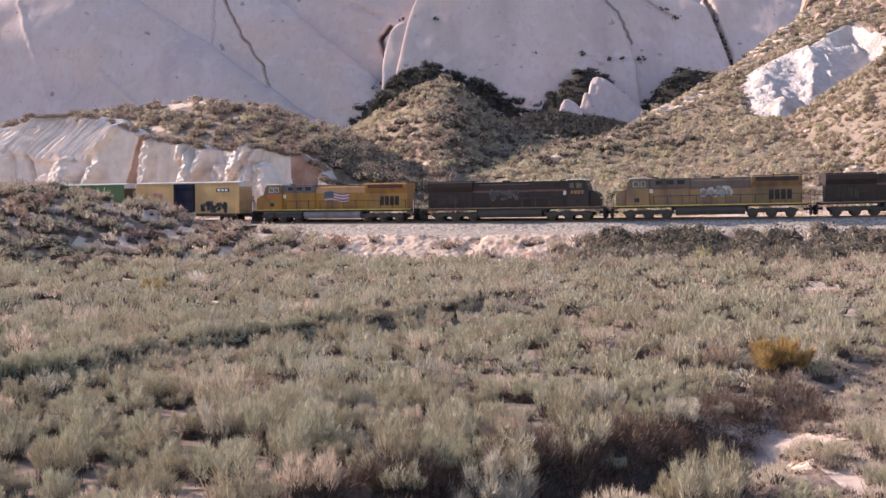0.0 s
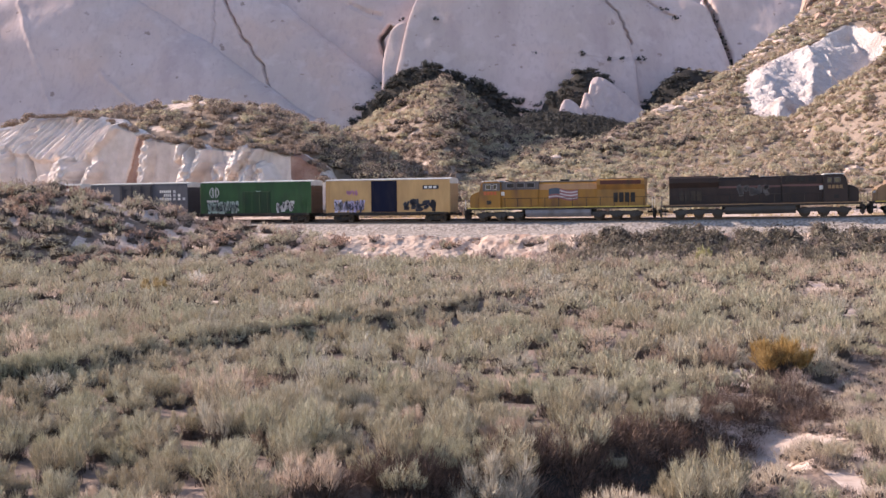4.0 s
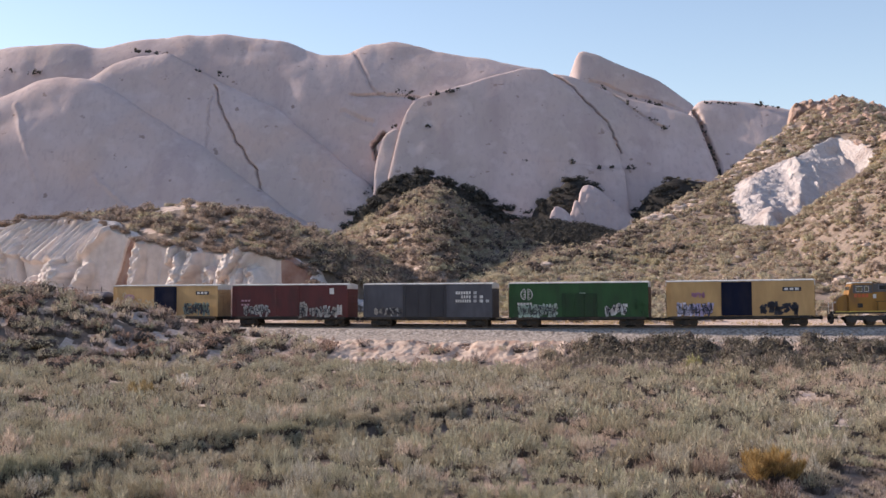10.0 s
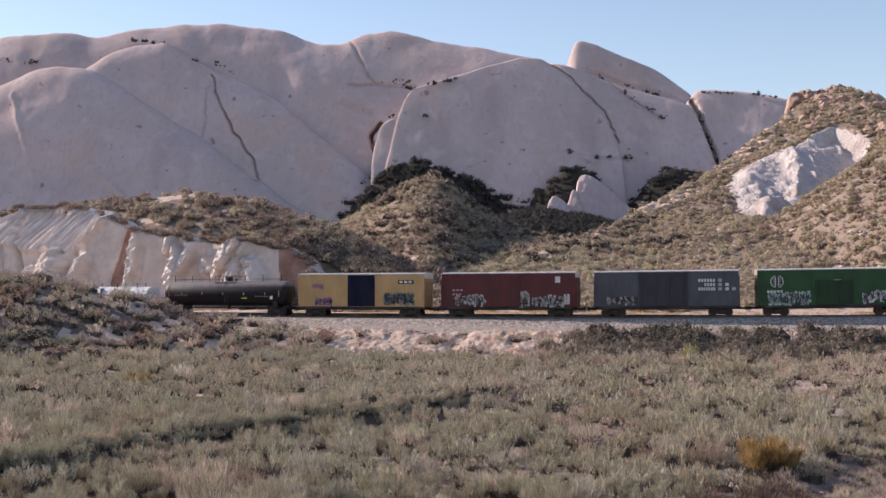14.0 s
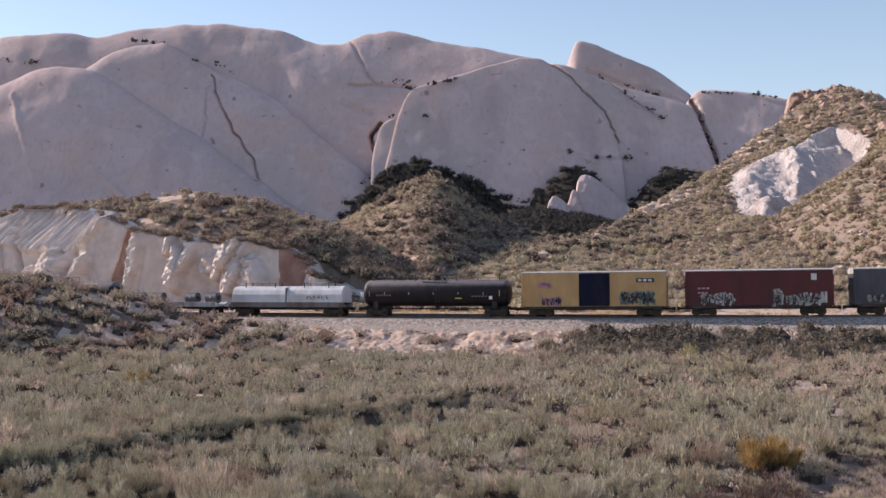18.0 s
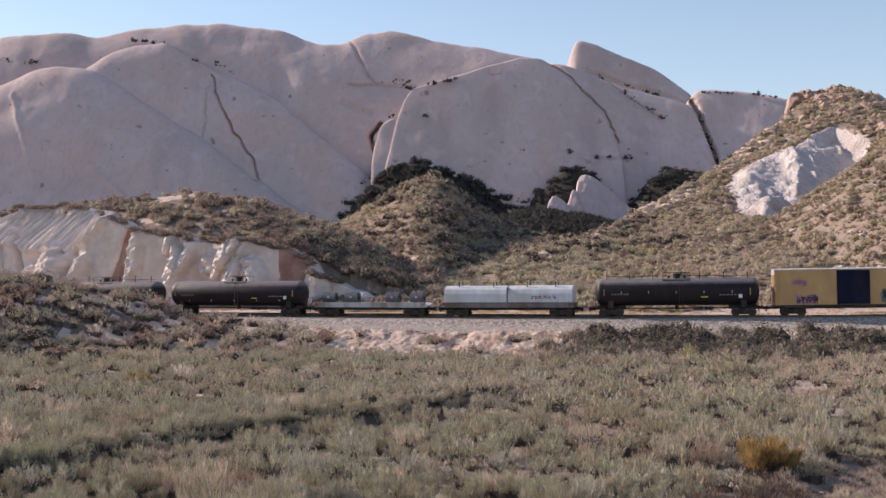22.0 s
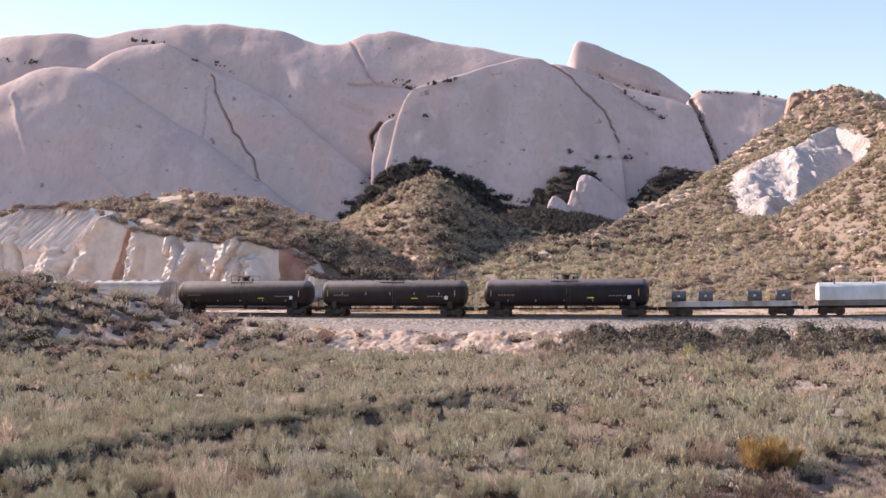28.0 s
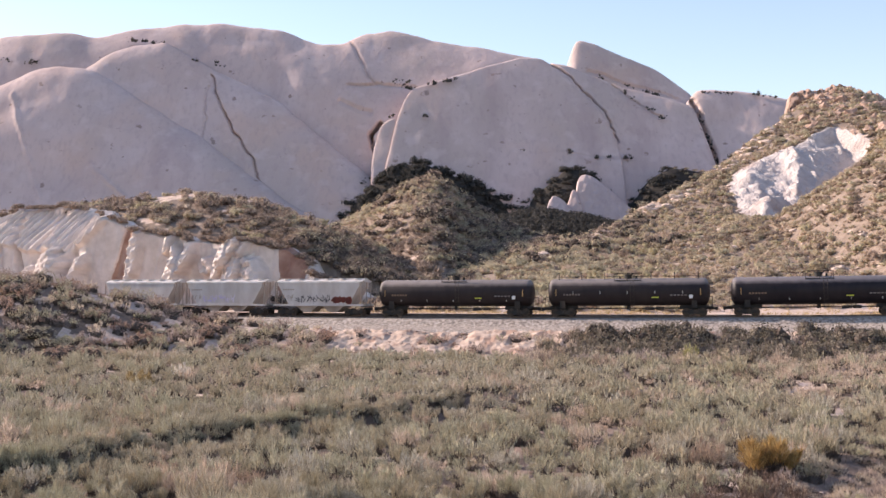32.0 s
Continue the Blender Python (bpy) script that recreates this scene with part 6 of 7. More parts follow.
    for x in (-10.9, 10.9):
        for a, b in ((-1.28, -0.3), (1.28, 0.3)):
            part("end_rail", rod(bmesh.new(), (x, a, 2.5), (x, b, 2.3), 0.022, 6), P_HOODGREY, car)
        part("pilot_plow", prism_x([(-1.4, 1.3), (-1.4, 0.35), (-0.3, 0.16), (0.3, 0.16), (1.4, 0.35), (1.4, 1.3)], x - 0.12, x + 0.02, 0.02), P_BLACK, car)
    return car


def random_state(seed):
    return np.random.RandomState(abs(seed) + 3)


def boxcar(label, paint_mat, length, door, ribs=0, plug=False, end_mat=None, door_top=4.92):
    """A high box car; returns the thing."""
    car = thing("boxcar", label, "boxcar", "boxcars")
    h = length / 2
    running_gear(car, h - 2.05, h + 0.98)
    part("body", boxes((-h, h, -1.46, 1.46, 1.12, 5.02), bevel=0.04), paint_mat, car)
    roof = part("roof", prism_x([(-1.5, 4.98), (-1.5, 5.06), (-0.4, 5.2), (0.4, 5.2), (1.5, 5.06), (1.5, 4.98)], -h - 0.02, h + 0.02), P_ROOF, car)
    for x in np.arange(-h + 0.6, h, 1.2):
        part("roof_seam", prism_x([(-1.5, 5.0), (-1.5, 5.075), (-0.4, 5.22), (0.4, 5.22), (1.5, 5.075), (1.5, 5.0)], x, x + 0.08), P_ROOF, roof)
    for y in (-1.43, 1.43):
        part("side_sill", boxes((-h + 0.3, h - 0.3, y - 0.07, y + 0.07, 0.86, 1.16)), P_BLACK, car)
    part("centre_sill", boxes((-h, h, -0.35, 0.35, 0.75, 1.12)), P_BLACK, car)
    for sgn in (-1, 1):
        e = part("end_wall", boxes((sgn * h - 0.05, sgn * h + 0.05, -1.44, 1.44, 1.12, 4.98), bevel=0.02), end_mat or P_ENDRUST, car)
        for z in np.arange(1.5, 4.3, 0.42):
            part("end_rib", boxes((sgn * h - 0.1, sgn * h + 0.1, -1.3, 1.3, z, z + 0.16), bevel=0.02), end_mat or P_ENDRUST, e)
        part("end_cap", boxes((sgn * h - 0.06, sgn * h + 0.08, -1.45, 1.45, 4.5, 5.0)), P_ROOF, e)
        part("end_platform", boxes((sgn * (h + 0.12) - 0.16, sgn * (h + 0.12) + 0.16, -1.3, 1.3, 1.05, 1.13)), P_BLACK, e)
        part("brake_wheel", rod(bmesh.new(), (sgn * (h + 0.14), 0.6, 3.0), (sgn * (h + 0.18), 0.6, 3.0), 0.28, 14), P_BLACK, e) if sgn < 0 else None
    for y in (-1.49, 1.49):
        for x in (-h + 0.28, h - 0.28):
            part("ladder", ladder_bm(x, y * 1.025, 1.0, 2.6 if x > 0 else 4.9, 0.42), paint_mat, car)
        if ribs:
            for x in np.arange(-h + 0.5, h - 0.3, ribs):
                if not door[0] - 0.1 < x < door[1] + 0.1:
                    part("side_post", boxes((x, x + 0.16, y - 0.055, y + 0.055, 1.15, 4.9), bevel=0.012), paint_mat, car)
        d = part("door", boxes((door[0], door[1], y - 0.05, y + 0.05, 1.2, door_top), bevel=0.02), door[2], car)
        for x in (np.linspace(door[0] + 0.35, door[1] - 0.35, 4) if plug else (door[0] + 0.3, door[1] - 0.3)):
            part("door_rod", rod(bmesh.new(), (x, y * 1.05, 1.2), (x, y * 1.05, door_top - 0.1), 0.035, 6), door[2], d)
        part("door_track", boxes((door[0] - (0 if plug else 2.6), door[1] + 0.05, y * 1.02 - 0.04, y * 1.02 + 0.04, 1.06, 1.14)), P_BLACK, car)
        for z in (1.6, 2.9, door_top - 0.5):
            part("door_bar", boxes((door[0] + 0.05, door[1] - 0.05, y * 1.04 - 0.02, y * 1.04 + 0.02, z, z + 0.09), bevel=0), door[2], d)
    return car


def marks(car, items):
    """Sprayed marks, bars and plates on both sides: (kind, x0, x1, z0, z1, count, material, name)."""
    for kind, x0, x1, z0, z1, count, mat, name in items:
        y = -1.515
        if kind == "spray":
            wide = "letters" in name
            part(name, strokes(random_state(int(x0 * 7 + z0 * 31 + count)), x0, x1, z0, z1, y, count, 0.30 if wide else 0.16), mat, car)
            if wide and mat is not P_INK:
                step = (x1 - x0) / count
                for k in range(count):
                    part("letter_outline", strokes(random_state(int(x0 * 7 + z0 * 31 + count) + 50 + k), x0 + k * step, x0 + (k + 1) * step, z0 + 0.1, z1 - 0.1, y - 0.006, 1, 0.07), P_INK, car)
        elif kind == "bars":
            part(name, bars(x0, x1, z0, z1 - z0, y - 0.008, count), mat, car)
        else:
            part(name, boxes((x0, x1, y - 0.006, y + 0.006, z0, z1), bevel=0), mat, car)


def tank_car(label, mat, length, railing, seed):
    car = thing("tank_car", label, "tank car", "tank cars")
    h = length / 2
    running_gear(car, h - 1.75, h + 0.85)
    r, zc = 1.55, 2.76
    bm = bmesh.new()
    rings, seg = [], 40
    prof = [(-h, 0.05), (-h + 0.05, 0.55), (-h + 0.18, 1.0), (-h + 0.4, 1.33), (-h + 0.68, 1.5), (-h + 0.95, r), (h - 0.95, r), (h - 0.68, 1.5), (h - 0.4, 1.33),
            (h - 0.18, 1.0), (h - 0.05, 0.55), (h, 0.05)]
    for x, rad in prof:
        x = math.copysign(h - (h - abs(x)) * 0.72, x)
        rings.append([bm.verts.new((x, rad * math.cos(k * 2 * math.pi / seg), zc + rad * math.sin(k * 2 * math.pi / seg))) for k in range(seg)])
    for a, b in zip(rings, rings[1:]):
        for k in range(seg):
            bm.faces.new((a[k], a[(k + 1) % seg], b[(k + 1) % seg], b[k]))
    bm.faces.new(rings[0]), bm.faces.new(rings[-1])
    bmesh.ops.recalc_face_normals(bm, faces=bm.faces[:])
    shell = part("tank", bm, mat, car, smooth_faces=True)
    for x in (-h + 0.97, -h / 2 + 0.2, 0.0, h / 2 - 0.2, h - 0.97):
        b = bmesh.new()
        bmesh.ops.create_cone(b, cap_ends=False, segments=40, radius1=r + 0.012, radius2=r + 0.012, depth=0.07, matrix=pose(x, 0, zc, 0, 90, 0))
        part("weld_band", b, mat, shell)
    for sgn in (-1, 1):
        part("end_platform", boxes((sgn * (h - 0.1) - 0.45, sgn * (h - 0.1) + 0.45, -1.45, 1.45, 1.02, 1.12)), P_BLACK, car)
        part("stub_sill", boxes((sgn * (h - 1.8) - 1.6, sgn * (h - 1.8) + 1.6, -0.35, 0.35, 0.78, 1.25)), P_BLACK, car)
        part("saddle", prism_x([(-1.2, 0.95), (-1.3, 1.8), (-0.9, 1.5), (0, 1.25), (0.9, 1.5), (1.3, 1.8), (1.2, 0.95)], sgn * (h - 1.75) - 0.3, sgn * (h - 1.75) + 0.3), P_BLACK, car)
        for y in (-1.4, 1.4):
            part("grab_rail", rod(rod(bmesh.new(), (sgn * (h + 0.2), y, 1.1), (sgn * (h + 0.2), y, 2.2), 0.025, 6), (sgn * (h + 0.2), y, 2.2), (sgn * (h - 0.7), y, 2.2), 0.025, 6), P_BLACK, car)
            part("ladder", ladder_bm(sgn * (h - 0.3), y * 1.0, 0.4, 1.1, 0.4, 2), P_BLACK, car)
        part("side_marker", boxes((sgn * (h - 1.05) - 0.04, sgn * (h - 1.05) + 0.04, -1.58, -1.54, zc - 0.4, zc + 0.35), bevel=0), P_BOXTAN, car)
    # manway, platform and top rails
    m = part("manway", rod(bmesh.new(), (0, 0, zc + r - 0.1), (0, 0, zc + r + 0.42), 0.42, 18), P_BLACK, car)
    part("manway_lid", rod(rod(bmesh.new(), (0, 0, zc + r + 0.42), (0, 0, zc + r + 0.5), 0.48, 18), (0.4, -0.3, zc + r + 0.3), (0.6, -0.3, zc + r + 0.62), 0.06), P_BLACK, m)
    part("valve", rod(bmesh.new(), (0.9, 0.2, zc + r - 0.1), (0.9, 0.2, zc + r + 0.3), 0.12, 10), P_BLACK, car)
    part("valve", rod(bmesh.new(), (-0.9, -0.2, zc + r - 0.1), (-0.9, -0.2, zc + r + 0.25), 0.1, 10), P_BLACK, car)
    for y in (-0.95, 0.95):
        plat = part("top_platform", boxes((-1.5, 1.5, y * 0.763 - 0.225, y * 0.763 + 0.225, zc + 1.3, zc + 1.36)), P_BLACK, car)
        for x in (-1.5, 0.0, 1.5):
            part("rail_post", rod(bmesh.new(), (x, y, zc + 1.2), (x, y, zc + 2.15), 0.025, 6), P_BLACK, plat)
        part("platform_rail", rod(bmesh.new(), (-1.5, y, zc + 2.15), (1.5, y, zc + 2.15), 0.025, 6), P_BLACK, plat)
        part("side_ladder", ladder_bm(0.55, y * 1.705, 0.75, zc + 1.3, 0.42, 8), P_BLACK, car)
    if railing:
        n = 6
        for k in range(n + 1):
            x = -h + 1.3 + k * (2 * h - 2.6) / n
            if abs(x) > 1.7:
                part("safety_post", rod(bmesh.new(), (x, -0.5, zc + 1.42), (x, -0.5, zc + 2.25), 0.05, 6), P_BLACK, car)
        for y in (-0.5, 0.5):
            part("safety_rail", rod(bmesh.new(), (-h + 1.3, y, zc + 1.78), (h - 1.3, y, zc + 1.78), 0.022, 5), P_BLACK, car)
    part("outlet_valve", rod(bmesh.new(), (0, 0, zc - r - 0.45), (0, 0, zc - r + 0.1), 0.2, 12), P_BLACK, car)
    part("brake_rigging", join_bm(boxes((h - 7.2, h - 6.2, -0.9, -0.3, 0.7, 1.05), (-h + 3.4, h - 3.4, -0.06, 0.06, 0.85, 0.98)), rod(bmesh.new(), (h - 6.0, -0.6, 0.9), (h - 5.1, -0.6, 0.9), 0.18, 10)), P_BLACK, car)
    rs = random_state(seed)
    for k in range(5):
        x = -h + 3.0 + k * (2 * h - 6.0) / 4
        zr = zc - (0.2 if railing else 1.0)
        yr = -math.sqrt(r * r - (zr + 0.15 - zc) ** 2) - 0.02
        part("reflector", boxes((x - 0.035, x + 0.035, yr - 0.02, yr + 0.02, zr, zr + 0.3), bevel=0), P_ROOF, car)
    part("marking", bars(-h + 1.9, -h + 3.9, zc - 0.35, 0.2, -1.57, 6), P_SILL if seed % 2 else P_YELLOW_OLD, car)
    part("marking", bars(h - 4.4, h - 2.4, zc - 0.45, 0.14, -1.57, 5), P_SILL, car)
    part("placard", boxes((h - 2.3, h - 1.9, -1.60, -1.56, zc - 0.75, zc - 0.35), bevel=0), P_WHITE, car)
    part("plate", boxes((2.7, 3.5, -1.58, -1.555, zc - 0.68, zc - 0.54), bevel=0), P_LIME, car)
    return car


def coil_hood_bm(x0, x1, y=1.42, z0=1.62, z1=3.62):
    pts = [(-y, z0), (-y, z0 + 1.0), (-y * 0.86, z1 - 0.45), (-y * 0.55, z1 - 0.12), (0, z1), (y * 0.55, z1 - 0.12), (y * 0.86, z1 - 0.45), (y, z0 + 1.0), (y, z0)]
    return prism_x(pts, x0, x1, 0.05)


def coil_base(label, half, sill=None):
    sill = sill or P_SILL
    car = thing("coil_car", label, "coil car", "coil cars")
    running_gear(car, half - 1.6, half + 0.9)
    part("underframe", boxes((-half, half, -0.5, 0.5, 0.75, 1.2)), P_BLACK, car)
    part("trough", prism_x([(-1.46, 1.62), (-1.46, 1.05), (1.46, 1.05), (1.46, 1.62), (1.3, 1.62), (0.4, 1.3), (-0.4, 1.3), (-1.3, 1.62)], -half, half), sill, car)
    for y in (-1.48, 1.48):
        for x in np.arange(-half + 0.4, half, 1.05):
            part("stake_pocket", boxes((x, x + 0.16, y - 0.03, y + 0.03, 1.08, 1.55), bevel=0.01), sill, car)
        part("top_chord", boxes((-half, half, y * 0.985 - 0.05, y * 0.985 + 0.05, 1.56, 1.66)), sill, car)
    for sgn in (-1, 1):
        part("end_platform", boxes((sgn * (half + 0.1) - 0.4, sgn * (half + 0.1) + 0.4, -1.3, 1.3, 1.0, 1.08)), P_BLACK, car)
        for y in (-1.5, 1.5):
            part("ladder", ladder_bm(sgn * (half - 0.25), y, 0.4, 1.6, 0.4, 3), P_BLACK, car)
    return car


def covered_coil_car():
    car = coil_base("coil car with two pale grey hoods over its load", 7.75)
    for x0, x1 in ((-7.6, -0.06), (0.06, 7.6)):
        hd = part("coil_hood", coil_hood_bm(x0, x1), P_HOOD, car, "pale grey rounded steel hood")
        for x in (x0 + 1.7, x1 - 1.7) if x0 < 0 else (x0 + 2.2, x1 - 2.0):
            for y in (-0.85, 0.85):
                part("lifting_bracket", rod(bmesh.new(), (x, y, 3.3), (x, y, 4.05), 0.06, 6), P_BLACK, hd)
        for y in (-0.85, 0.85):
            part("hood_rail", rod(bmesh.new(), (x0 + 1.7, y, 3.98), (x1 - 2.0, y, 3.98), 0.018, 5), P_SILL, hd)
        xm = (x0 + x1) / 2
        part("lifting_lug", boxes((xm - 0.3, xm + 0.3, -0.08, 0.08, 4.0, 4.12), (xm - 0.24, xm - 0.14, -0.06, 0.06, 3.5, 4.05), (xm + 0.14, xm + 0.24, -0.06, 0.06, 3.5, 4.05), bevel=0.01), P_ROOF, hd)
    part("hood_joint", boxes((-0.08, 0.08, -1.44, 1.44, 1.62, 3.4)), P_SILL, car)
    part("marking", strokes(random_state(5), 2.6, 5.8, 2.0, 2.5, -1.43, 6, 0.05), P_SILL, car)
    return car


loads = []


def open_coil_car():
    car = coil_base("open coil car with rolls of sheet steel in its trough", 7.1, P_PALESILL)
    return car


def steel_coil(x):
    bm = bmesh.new()
    r0, r1, half, seg = 0.30, 0.70, 0.80, 28
    rings = []
    for px, rad in ((-half, r0), (-half, r1 - 0.03), (-half + 0.03, r1), (half - 0.03, r1), (half, r1 - 0.03), (half, r0)):
        rings.append([bm.verts.new((px, rad * math.cos(k * 2 * math.pi / seg), rad * math.sin(k * 2 * math.pi / seg))) for k in range(seg)])
    for a, b in zip(rings, rings[1:] + rings[:1]):
        for k in range(seg):
            bm.faces.new((a[k], a[(k + 1) % seg], b[(k + 1) % seg], b[k]))
    bmesh.ops.recalc_face_normals(bm, faces=bm.faces[:])
    c = thing("steel_coil", "roll of grey sheet steel in a coil car trough", "steel coil", "steel coils")
    part("roll", bm, P_COIL, c)
    loads.append((c, x))
    t = bmesh.new()
    bmesh.ops.create_cone(t, cap_ends=False, segments=28, radius1=0.708, radius2=0.708, depth=0.06, matrix=pose(0, 0, 0, 0, 90, 0))
    part("strap", t, P_BLACK, c)
    part("tag", boxes((-0.12, 0.12, -0.73, -0.70, 0.0, 0.22), bevel=0), P_WHITE, c)


def hopper_car(label, seed):
    car = thing("hopper_car", label, "hopper car", "hopper cars")
    h = 5.75
    running_gear(car, 4.55, 6.5)
    part("body", prism([(-h + 1.75, 1.3), (-h + 0.35, 3.6), (-h + 0.35, 4.12), (h - 0.35, 4.12), (h - 0.35, 3.6), (h - 1.75, 1.3)], -1.5, 1.5, 0.03), P_HOPPER, car)
    roof = part("roof", prism_x([(-1.5, 4.1), (-1.5, 4.2), (-0.5, 4.42), (0.5, 4.42), (1.5, 4.2), (1.5, 4.1)], -h, h, 0.02), P_HOPPER, car)
    part("roof_walk", boxes((-h, h, -0.35, 0.35, 4.40, 4.56)), P_HOPPER, roof)
    for x in np.linspace(-h + 1.0, h - 1.0, 6):
        part("hatch", rod(bmesh.new(), (x, -0.62, 4.38), (x, -0.62, 4.55), 0.36, 14), P_HOPPER, roof)
    for y in (-1.52, 1.52):
        part("side_sill", boxes((-h - 0.2, h + 0.2, y - 0.05, y + 0.05, 1.2, 1.42)), P_HOPPER, car)
        part("top_chord", boxes((-h + 0.2, h - 0.2, y - 0.04, y + 0.04, 4.0, 4.14)), P_WHITE, car)
    for sgn in (-1, 1):
        for y in (-1.35, 0, 1.35):
            part("end_post", boxes((sgn * (h - 0.05) - 0.05, sgn * (h - 0.05) + 0.05, y - 0.05, y + 0.05, 1.2, 4.12), bevel=0.01), P_HOPEND, car)
        part("end_platform", boxes((sgn * (h + 0.1) - 0.3, sgn * (h + 0.1) + 0.3, -1.45, 1.45, 1.12, 1.2)), P_BLACK, car)
        part("ladder", ladder_bm(sgn * (h + 0.12), -1.1, 1.2, 4.3, 0.42, axis="y"), P_HOPEND, car)
        part("hopper_bay", prism([(sgn * 0.2, 1.3), (sgn * 3.4, 1.3), (sgn * 2.2, 0.45), (sgn * 1.3, 0.45)], -1.1, 1.1), P_HOPEND, car)
    rs = random_state(seed)
    part("sprayed_marks", strokes(rs, -3.2, 1.6, 1.6, 2.5, -1.515, 6, 0.06), P_INK if seed % 2 else P_LAV, car)
    part("sprayed_tag", strokes(rs, -5.0, -3.4, 1.9, 2.6, -1.515, 3, 0.05), P_HOPEND, car)
    part("marking", bars(-4.8, -3.2, 3.1, 0.2, -1.515, 5), P_HOPEND, car)
    if seed == 1:
        part("sprayed_block", strokes(rs, 1.9, 4.3, 1.5, 2.2, -1.517, 4, 0.5), P_RED, car, "red sprayed block")
    return car


# ---- the train: its make-up, from the head ----
SPEED = 7.056
train = []


def couple(car, s, flip=False):
    train.append((car, s, flip))
    return car


couple(locomotive("soot-darkened brown diesel locomotive with cab forward", P_SOOT, P_SOOT, False, 2, P_SOOT), 164.6)
couple(locomotive("weathered yellow diesel locomotive with a faded emblem", P_YELLOW_OLD, P_HOODBROWN, False, 1, P_YELLOW_DIRTY), 142.1, True)
couple(locomotive("soot-darkened brown diesel locomotive with a faded emblem", P_SOOT, P_SOOT, False, 3, P_SOOT), 119.5)
couple(locomotive("bright yellow diesel locomotive with a flag on its hood", P_YELLOW, P_HOODGREY, True, 0, P_YELLOW_DIM), 96.75, True)

c = couple(boxcar("faded yellow boxcar with a dark blue door and sprayed marks", P_BOXTAN, 16.0, (-2.0, 1.3, P_NAVY), 0, False, P_ENDTAN), 76.0)
marks(c, [("spray", -6.9, -2.9, 1.25, 2.6, 6, P_LAV, "sprayed_letters"), ("spray", -6.8, -3.0, 1.3, 2.5, 6, P_BLUE, "sprayed_outline"),
          ("spray", 2.1, 6.2, 1.35, 2.6, 5, P_INK, "sprayed_letters"), ("spray", -5.2, -3.7, 3.2, 3.9, 3, P_PINK, "sprayed_scribble"),
          ("plate", 4.6, 6.6, 3.85, 4.3, 1, P_INK, "reporting_plate"), ("bars", 4.8, 6.5, 3.95, 4.22, 3, P_WHITE, "reporting_mark"),
          ("bars", -1.7, -0.1, 4.1, 4.3, 5, P_WHITE, "door_marking"), ("spray", -0.2, 0.6, 1.7, 2.5, 2, P_WHITE, "door_tag")])
c = couple(boxcar("dark green boxcar with a plug door and pale sprayed marks", P_GREEN, 16.0, (-1.8, 2.2, P_GREENDOOR), 0, True, None, 3.85), 58.0)
emb = bmesh.new()
for k in range(28):
    a = k * 2 * math.pi / 28
    if abs(math.sin(a)) < 0.97:
        bmesh.ops.create_cube(emb, size=1.0, matrix=pose(-5.9 + 0.66 * math.cos(a), -1.515, 3.75 + 0.66 * math.sin(a), 0, -math.degrees(a), 0) @ Matrix.Diagonal((0.09, 0.006, 0.17, 1)))
for dx in (-0.16, 0.16):
    bmesh.ops.create_cube(emb, size=1.0, matrix=pose(-5.9 + dx, -1.515, 3.75) @ Matrix.Diagonal((0.09, 0.006, 1.1, 1)))
    for dz in (-0.3, 0, 0.3):
        bmesh.ops.create_cube(emb, size=1.0, matrix=pose(-5.9 + dx * 1.8, -1.515, 3.75 + dz) @ Matrix.Diagonal((0.2, 0.006, 0.09, 1)))
part("round_emblem", emb, P_WHITE, c)
marks(c, [("spray", -6.9, -2.4, 1.2, 2.6, 8, P_PALE, "sprayed_letters"), ("spray", -6.6, -2.8, 1.3, 2.3, 6, P_TEAL, "sprayed_outline"),
          ("spray", -1.6, 2.0, 1.3, 2.3, 5, P_PALE, "sprayed_tag"), ("spray", 3.2, 5.6, 1.3, 2.6, 4, P_WHITE, "sprayed_letters"),
          ("bars", 0.2, 1.2, 3.5, 3.9, 1, P_PALE, "door_plate"), ("bars", -7.0, -5.2, 2.55, 2.8, 5, P_WHITE, "reporting_mark"), ("spray", 6.3, 7.4, 1.4, 3.0, 2, P_GREEN, "faded_marks")])
c = couple(boxcar("slate grey boxcar with wide doors and white square markings", P_SLATE, 16.0, (-3.0, 2.4, P_SLATEDOOR), 0, True, P_SLATEDOOR), 40.0)
marks(c, [("bars", 3.6, 5.5, 3.82, 4.16, 6, P_WHITE, "lettering_bar"), ("bars", 4.25, 5.5, 3.34, 3.68, 4, P_WHITE, "lettering_bar"), ("bars", 3.6, 5.5, 2.86, 3.20, 7, P_WHITE, "lettering_bar"),
          ("plate", 5.75, 6.15, 3.82, 4.16, 1, P_PALESILL, "square_mark"), ("plate", 5.75, 6.15, 3.34, 3.68, 1, P_PALESILL, "square_mark"), ("plate", 5.75, 6.15, 2.86, 3.20, 1, P_PALESILL, "square_mark"),
          ("plate", 6.5, 6.9, 3.34, 3.68, 1, P_WHITE, "square_mark"), ("plate", 6.5, 6.9, 2.86, 3.20, 1, P_WHITE, "square_mark"), ("plate", 7.25, 7.65, 2.86, 3.20, 1, P_PALESILL, "square_mark"),
          ("spray", -5.8, -1.0, 1.3, 2.3, 7, P_HOODGREY, "faded_letters"), ("spray", -6.6, -3.2, 1.3, 2.2, 6, P_ROOF, "faded_spray"), ("spray", -2.7, 1.6, 1.3, 2.0, 7, P_BLUE, "faded_spray"), ("bars", 0.2, 1.0, 2.9, 3.1, 2, P_WHITE, "door_plate")])
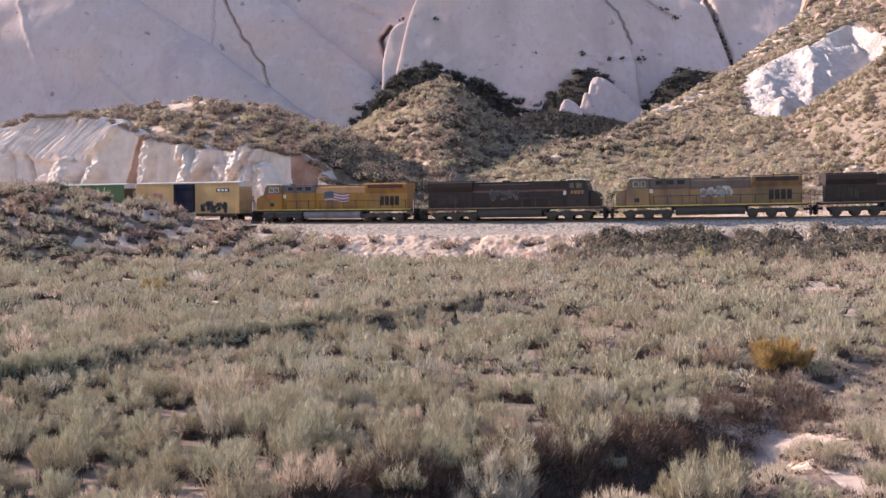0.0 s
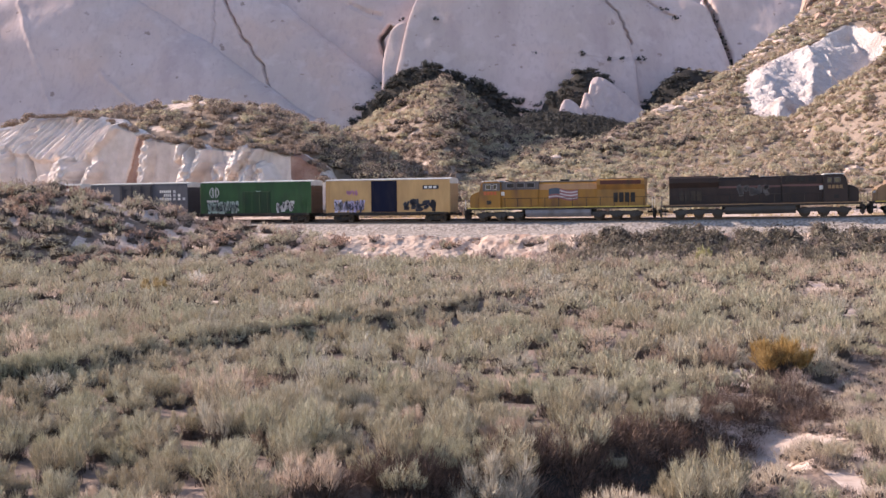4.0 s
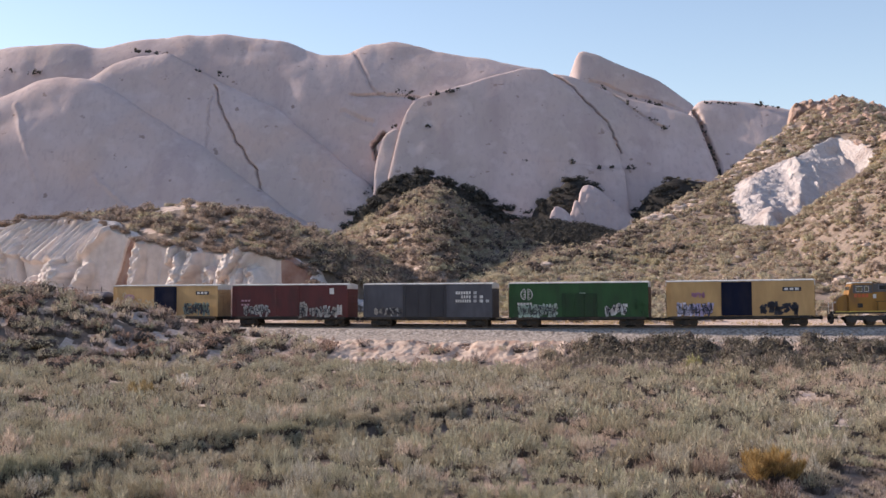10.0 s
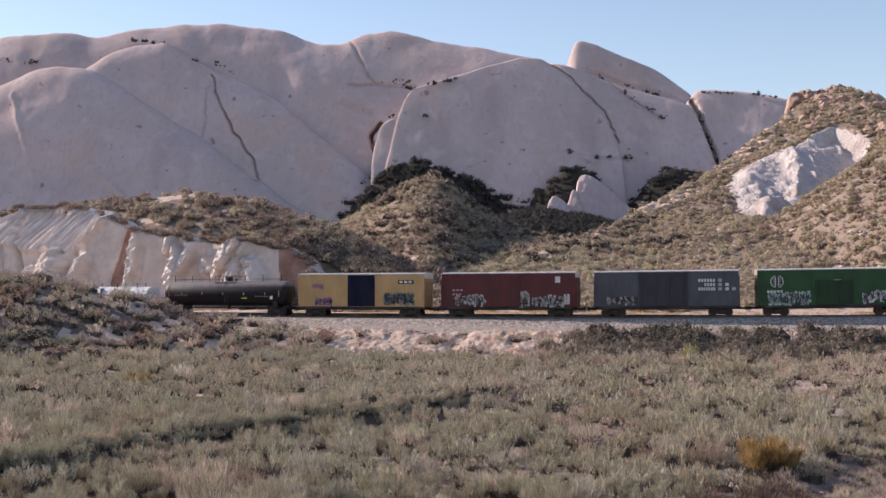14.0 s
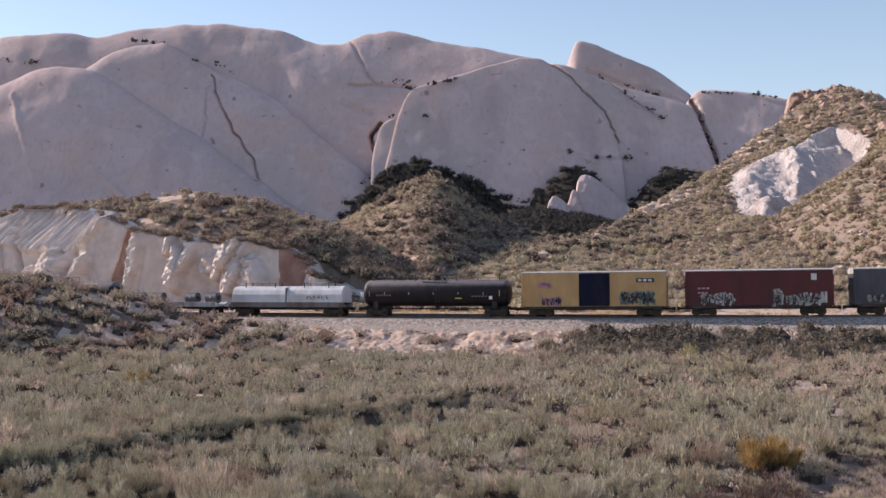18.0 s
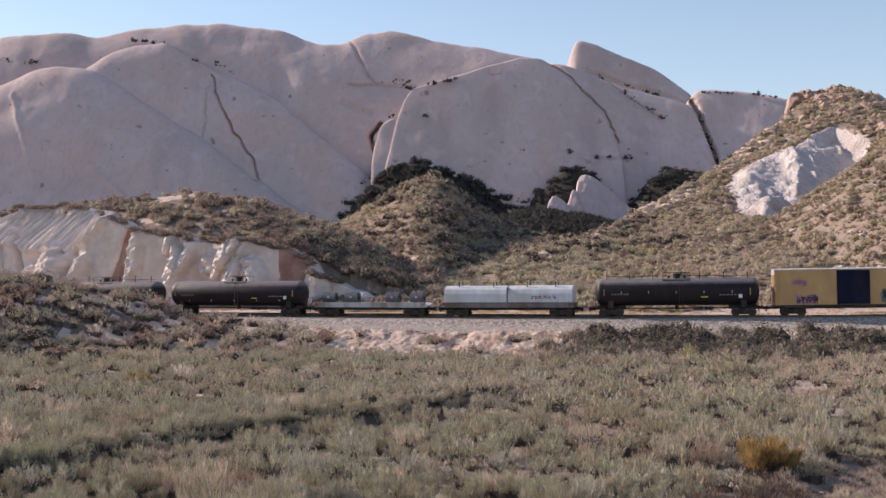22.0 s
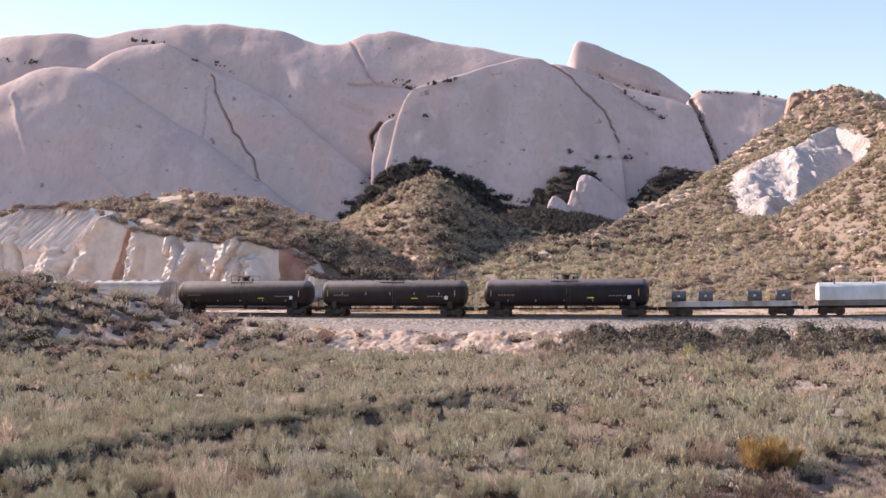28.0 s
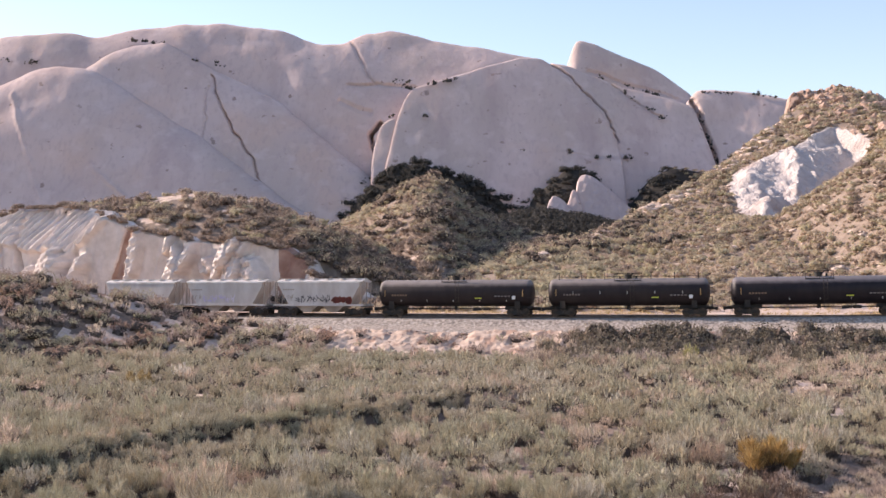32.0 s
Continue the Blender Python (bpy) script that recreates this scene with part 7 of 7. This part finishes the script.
c = couple(boxcar("dark red boxcar with sprayed letters along its foot", P_OXIDE, 15.9, (-2.0, 1.5, P_OXIDE), 0, False, P_OXIDE), 21.9)
marks(c, [("spray", -6.2, -2.6, 1.2, 2.5, 6, P_ROOF, "sprayed_letters"), ("spray", -1.6, 2.6, 1.15, 2.8, 6, P_ROOF, "sprayed_letters"), ("spray", -1.4, 2.4, 1.2, 2.5, 6, P_INK, "sprayed_outline"),
          ("spray", 3.0, 7.0, 1.2, 2.4, 7, P_ROOF, "sprayed_letters"), ("plate", 5.6, 6.2, 3.9, 4.6, 1, P_WHITE, "white_plate"), ("bars", -6.6, -5.2, 3.0, 3.2, 3, P_PINK, "reporting_mark"),
          ("bars", -6.6, -5.4, 2.5, 2.7, 3, P_PINK, "reporting_mark"), ("bars", 6.6, 7.4, 1.4, 2.6, 2, P_ROOF, "reporting_mark")])
c = couple(boxcar("faded yellow boxcar with a dark blue door and teal sprayed marks", P_BOXTAN, 16.4, (-1.6, 1.9, P_NAVY), 0, False, P_ENDTAN), 3.6)
marks(c, [("spray", 3.0, 7.0, 1.35, 2.8, 6, P_TEAL, "sprayed_letters"), ("spray", 3.2, 6.8, 1.5, 2.7, 5, P_INK, "sprayed_outline"), ("spray", -5.9, -3.6, 1.2, 2.2, 5, P_PINK, "sprayed_letters"),
          ("spray", -6.4, -4.8, 3.2, 3.9, 3, P_PINK, "sprayed_scribble"), ("plate", 4.9, 6.9, 3.85, 4.3, 1, P_INK, "reporting_plate"), ("bars", 5.1, 6.8, 3.95, 4.22, 3, P_WHITE, "reporting_mark"),
          ("spray", -0.9, 0.6, 1.6, 2.4, 3, P_WHITE, "door_tag"), ("bars", -1.3, 0.2, 4.2, 4.35, 5, P_WHITE, "door_marking")])
couple(tank_car("black tank car with safety rails along its top", P_TANK, 18.2, True, 1), -15.3)
couple(covered_coil_car(), -34.6)
c = couple(open_coil_car(), -51.7)
for x in (-5.65, -2.7, 2.65, 5.75):
    steel_coil(x)
couple(tank_car("long black tank car with a top platform", P_TANK, 19.1, False, 2), -70.3)
couple(tank_car("brownish black tank car with safety rails along its top", P_TANKBROWN, 18.3, True, 3), -91.3)
couple(tank_car("black tank car streaked with dust", P_TANKBROWN, 18.9, False, 4), -111.7)
couple(hopper_car("pale grey covered hopper car with a red sprayed block", 1), -128.9)
couple(hopper_car("pale grey covered hopper car with lavender sprayed letters", 2), -142.1)
couple(hopper_car("dusty pale grey covered hopper car", 4), -155.1)


tie_bm = bmesh.new()
bmesh.ops.create_cube(tie_bm, size=1.0, matrix=Matrix.Diagonal((0.23, 2.59, 0.2, 1)))
TIE = mesh_of("tie", tie_bm, M_TIE)
for k in range(300):
    s = -70 + k * 0.5
    tx, ty = along(s)
    shared("tie", TIE, track, pose(float(tx), float(ty), float(rail_z(s)) - 0.272, 0, 0, -math.degrees(TH0 - KAP * s)))


def car_pose(s, flip=False):
    """Pose of a car whose middle is s metres along the arc."""
    x, y = along(s)
    rise = math.degrees(math.atan(float(rail_z(s + 6) - rail_z(s - 6)) / 12))
    return pose(float(x), float(y), float(rail_z(s + 6) + rail_z(s - 6)) / 2, 0, rise if flip else -rise, -math.degrees(TH0 - KAP * s) + (180 if flip else 0))


def motions():
    for ob, s, flip in train:
        walk(ob, [(t, car_pose(s + SPEED * (t - 16), flip)) for t in range(33)])
    for ob, x in loads:
        walk(ob, [(t, car_pose(-51.7 + SPEED * (t - 16)) @ pose(x, 0, 2.16)) for t in range(33)])
    for w, dx, r in turning:
        ob = w.parent.parent
        sense = -1 if ob.matrix_basis.to_euler().z > 1.5 or ob.matrix_basis.to_euler().z < -1.6 else 1
        walk(w, [(t / 10, pose(dx, 0, r, 0, sense * math.degrees(7.02 * t / 10 / r), 0)) for t in range(321)])


motions()
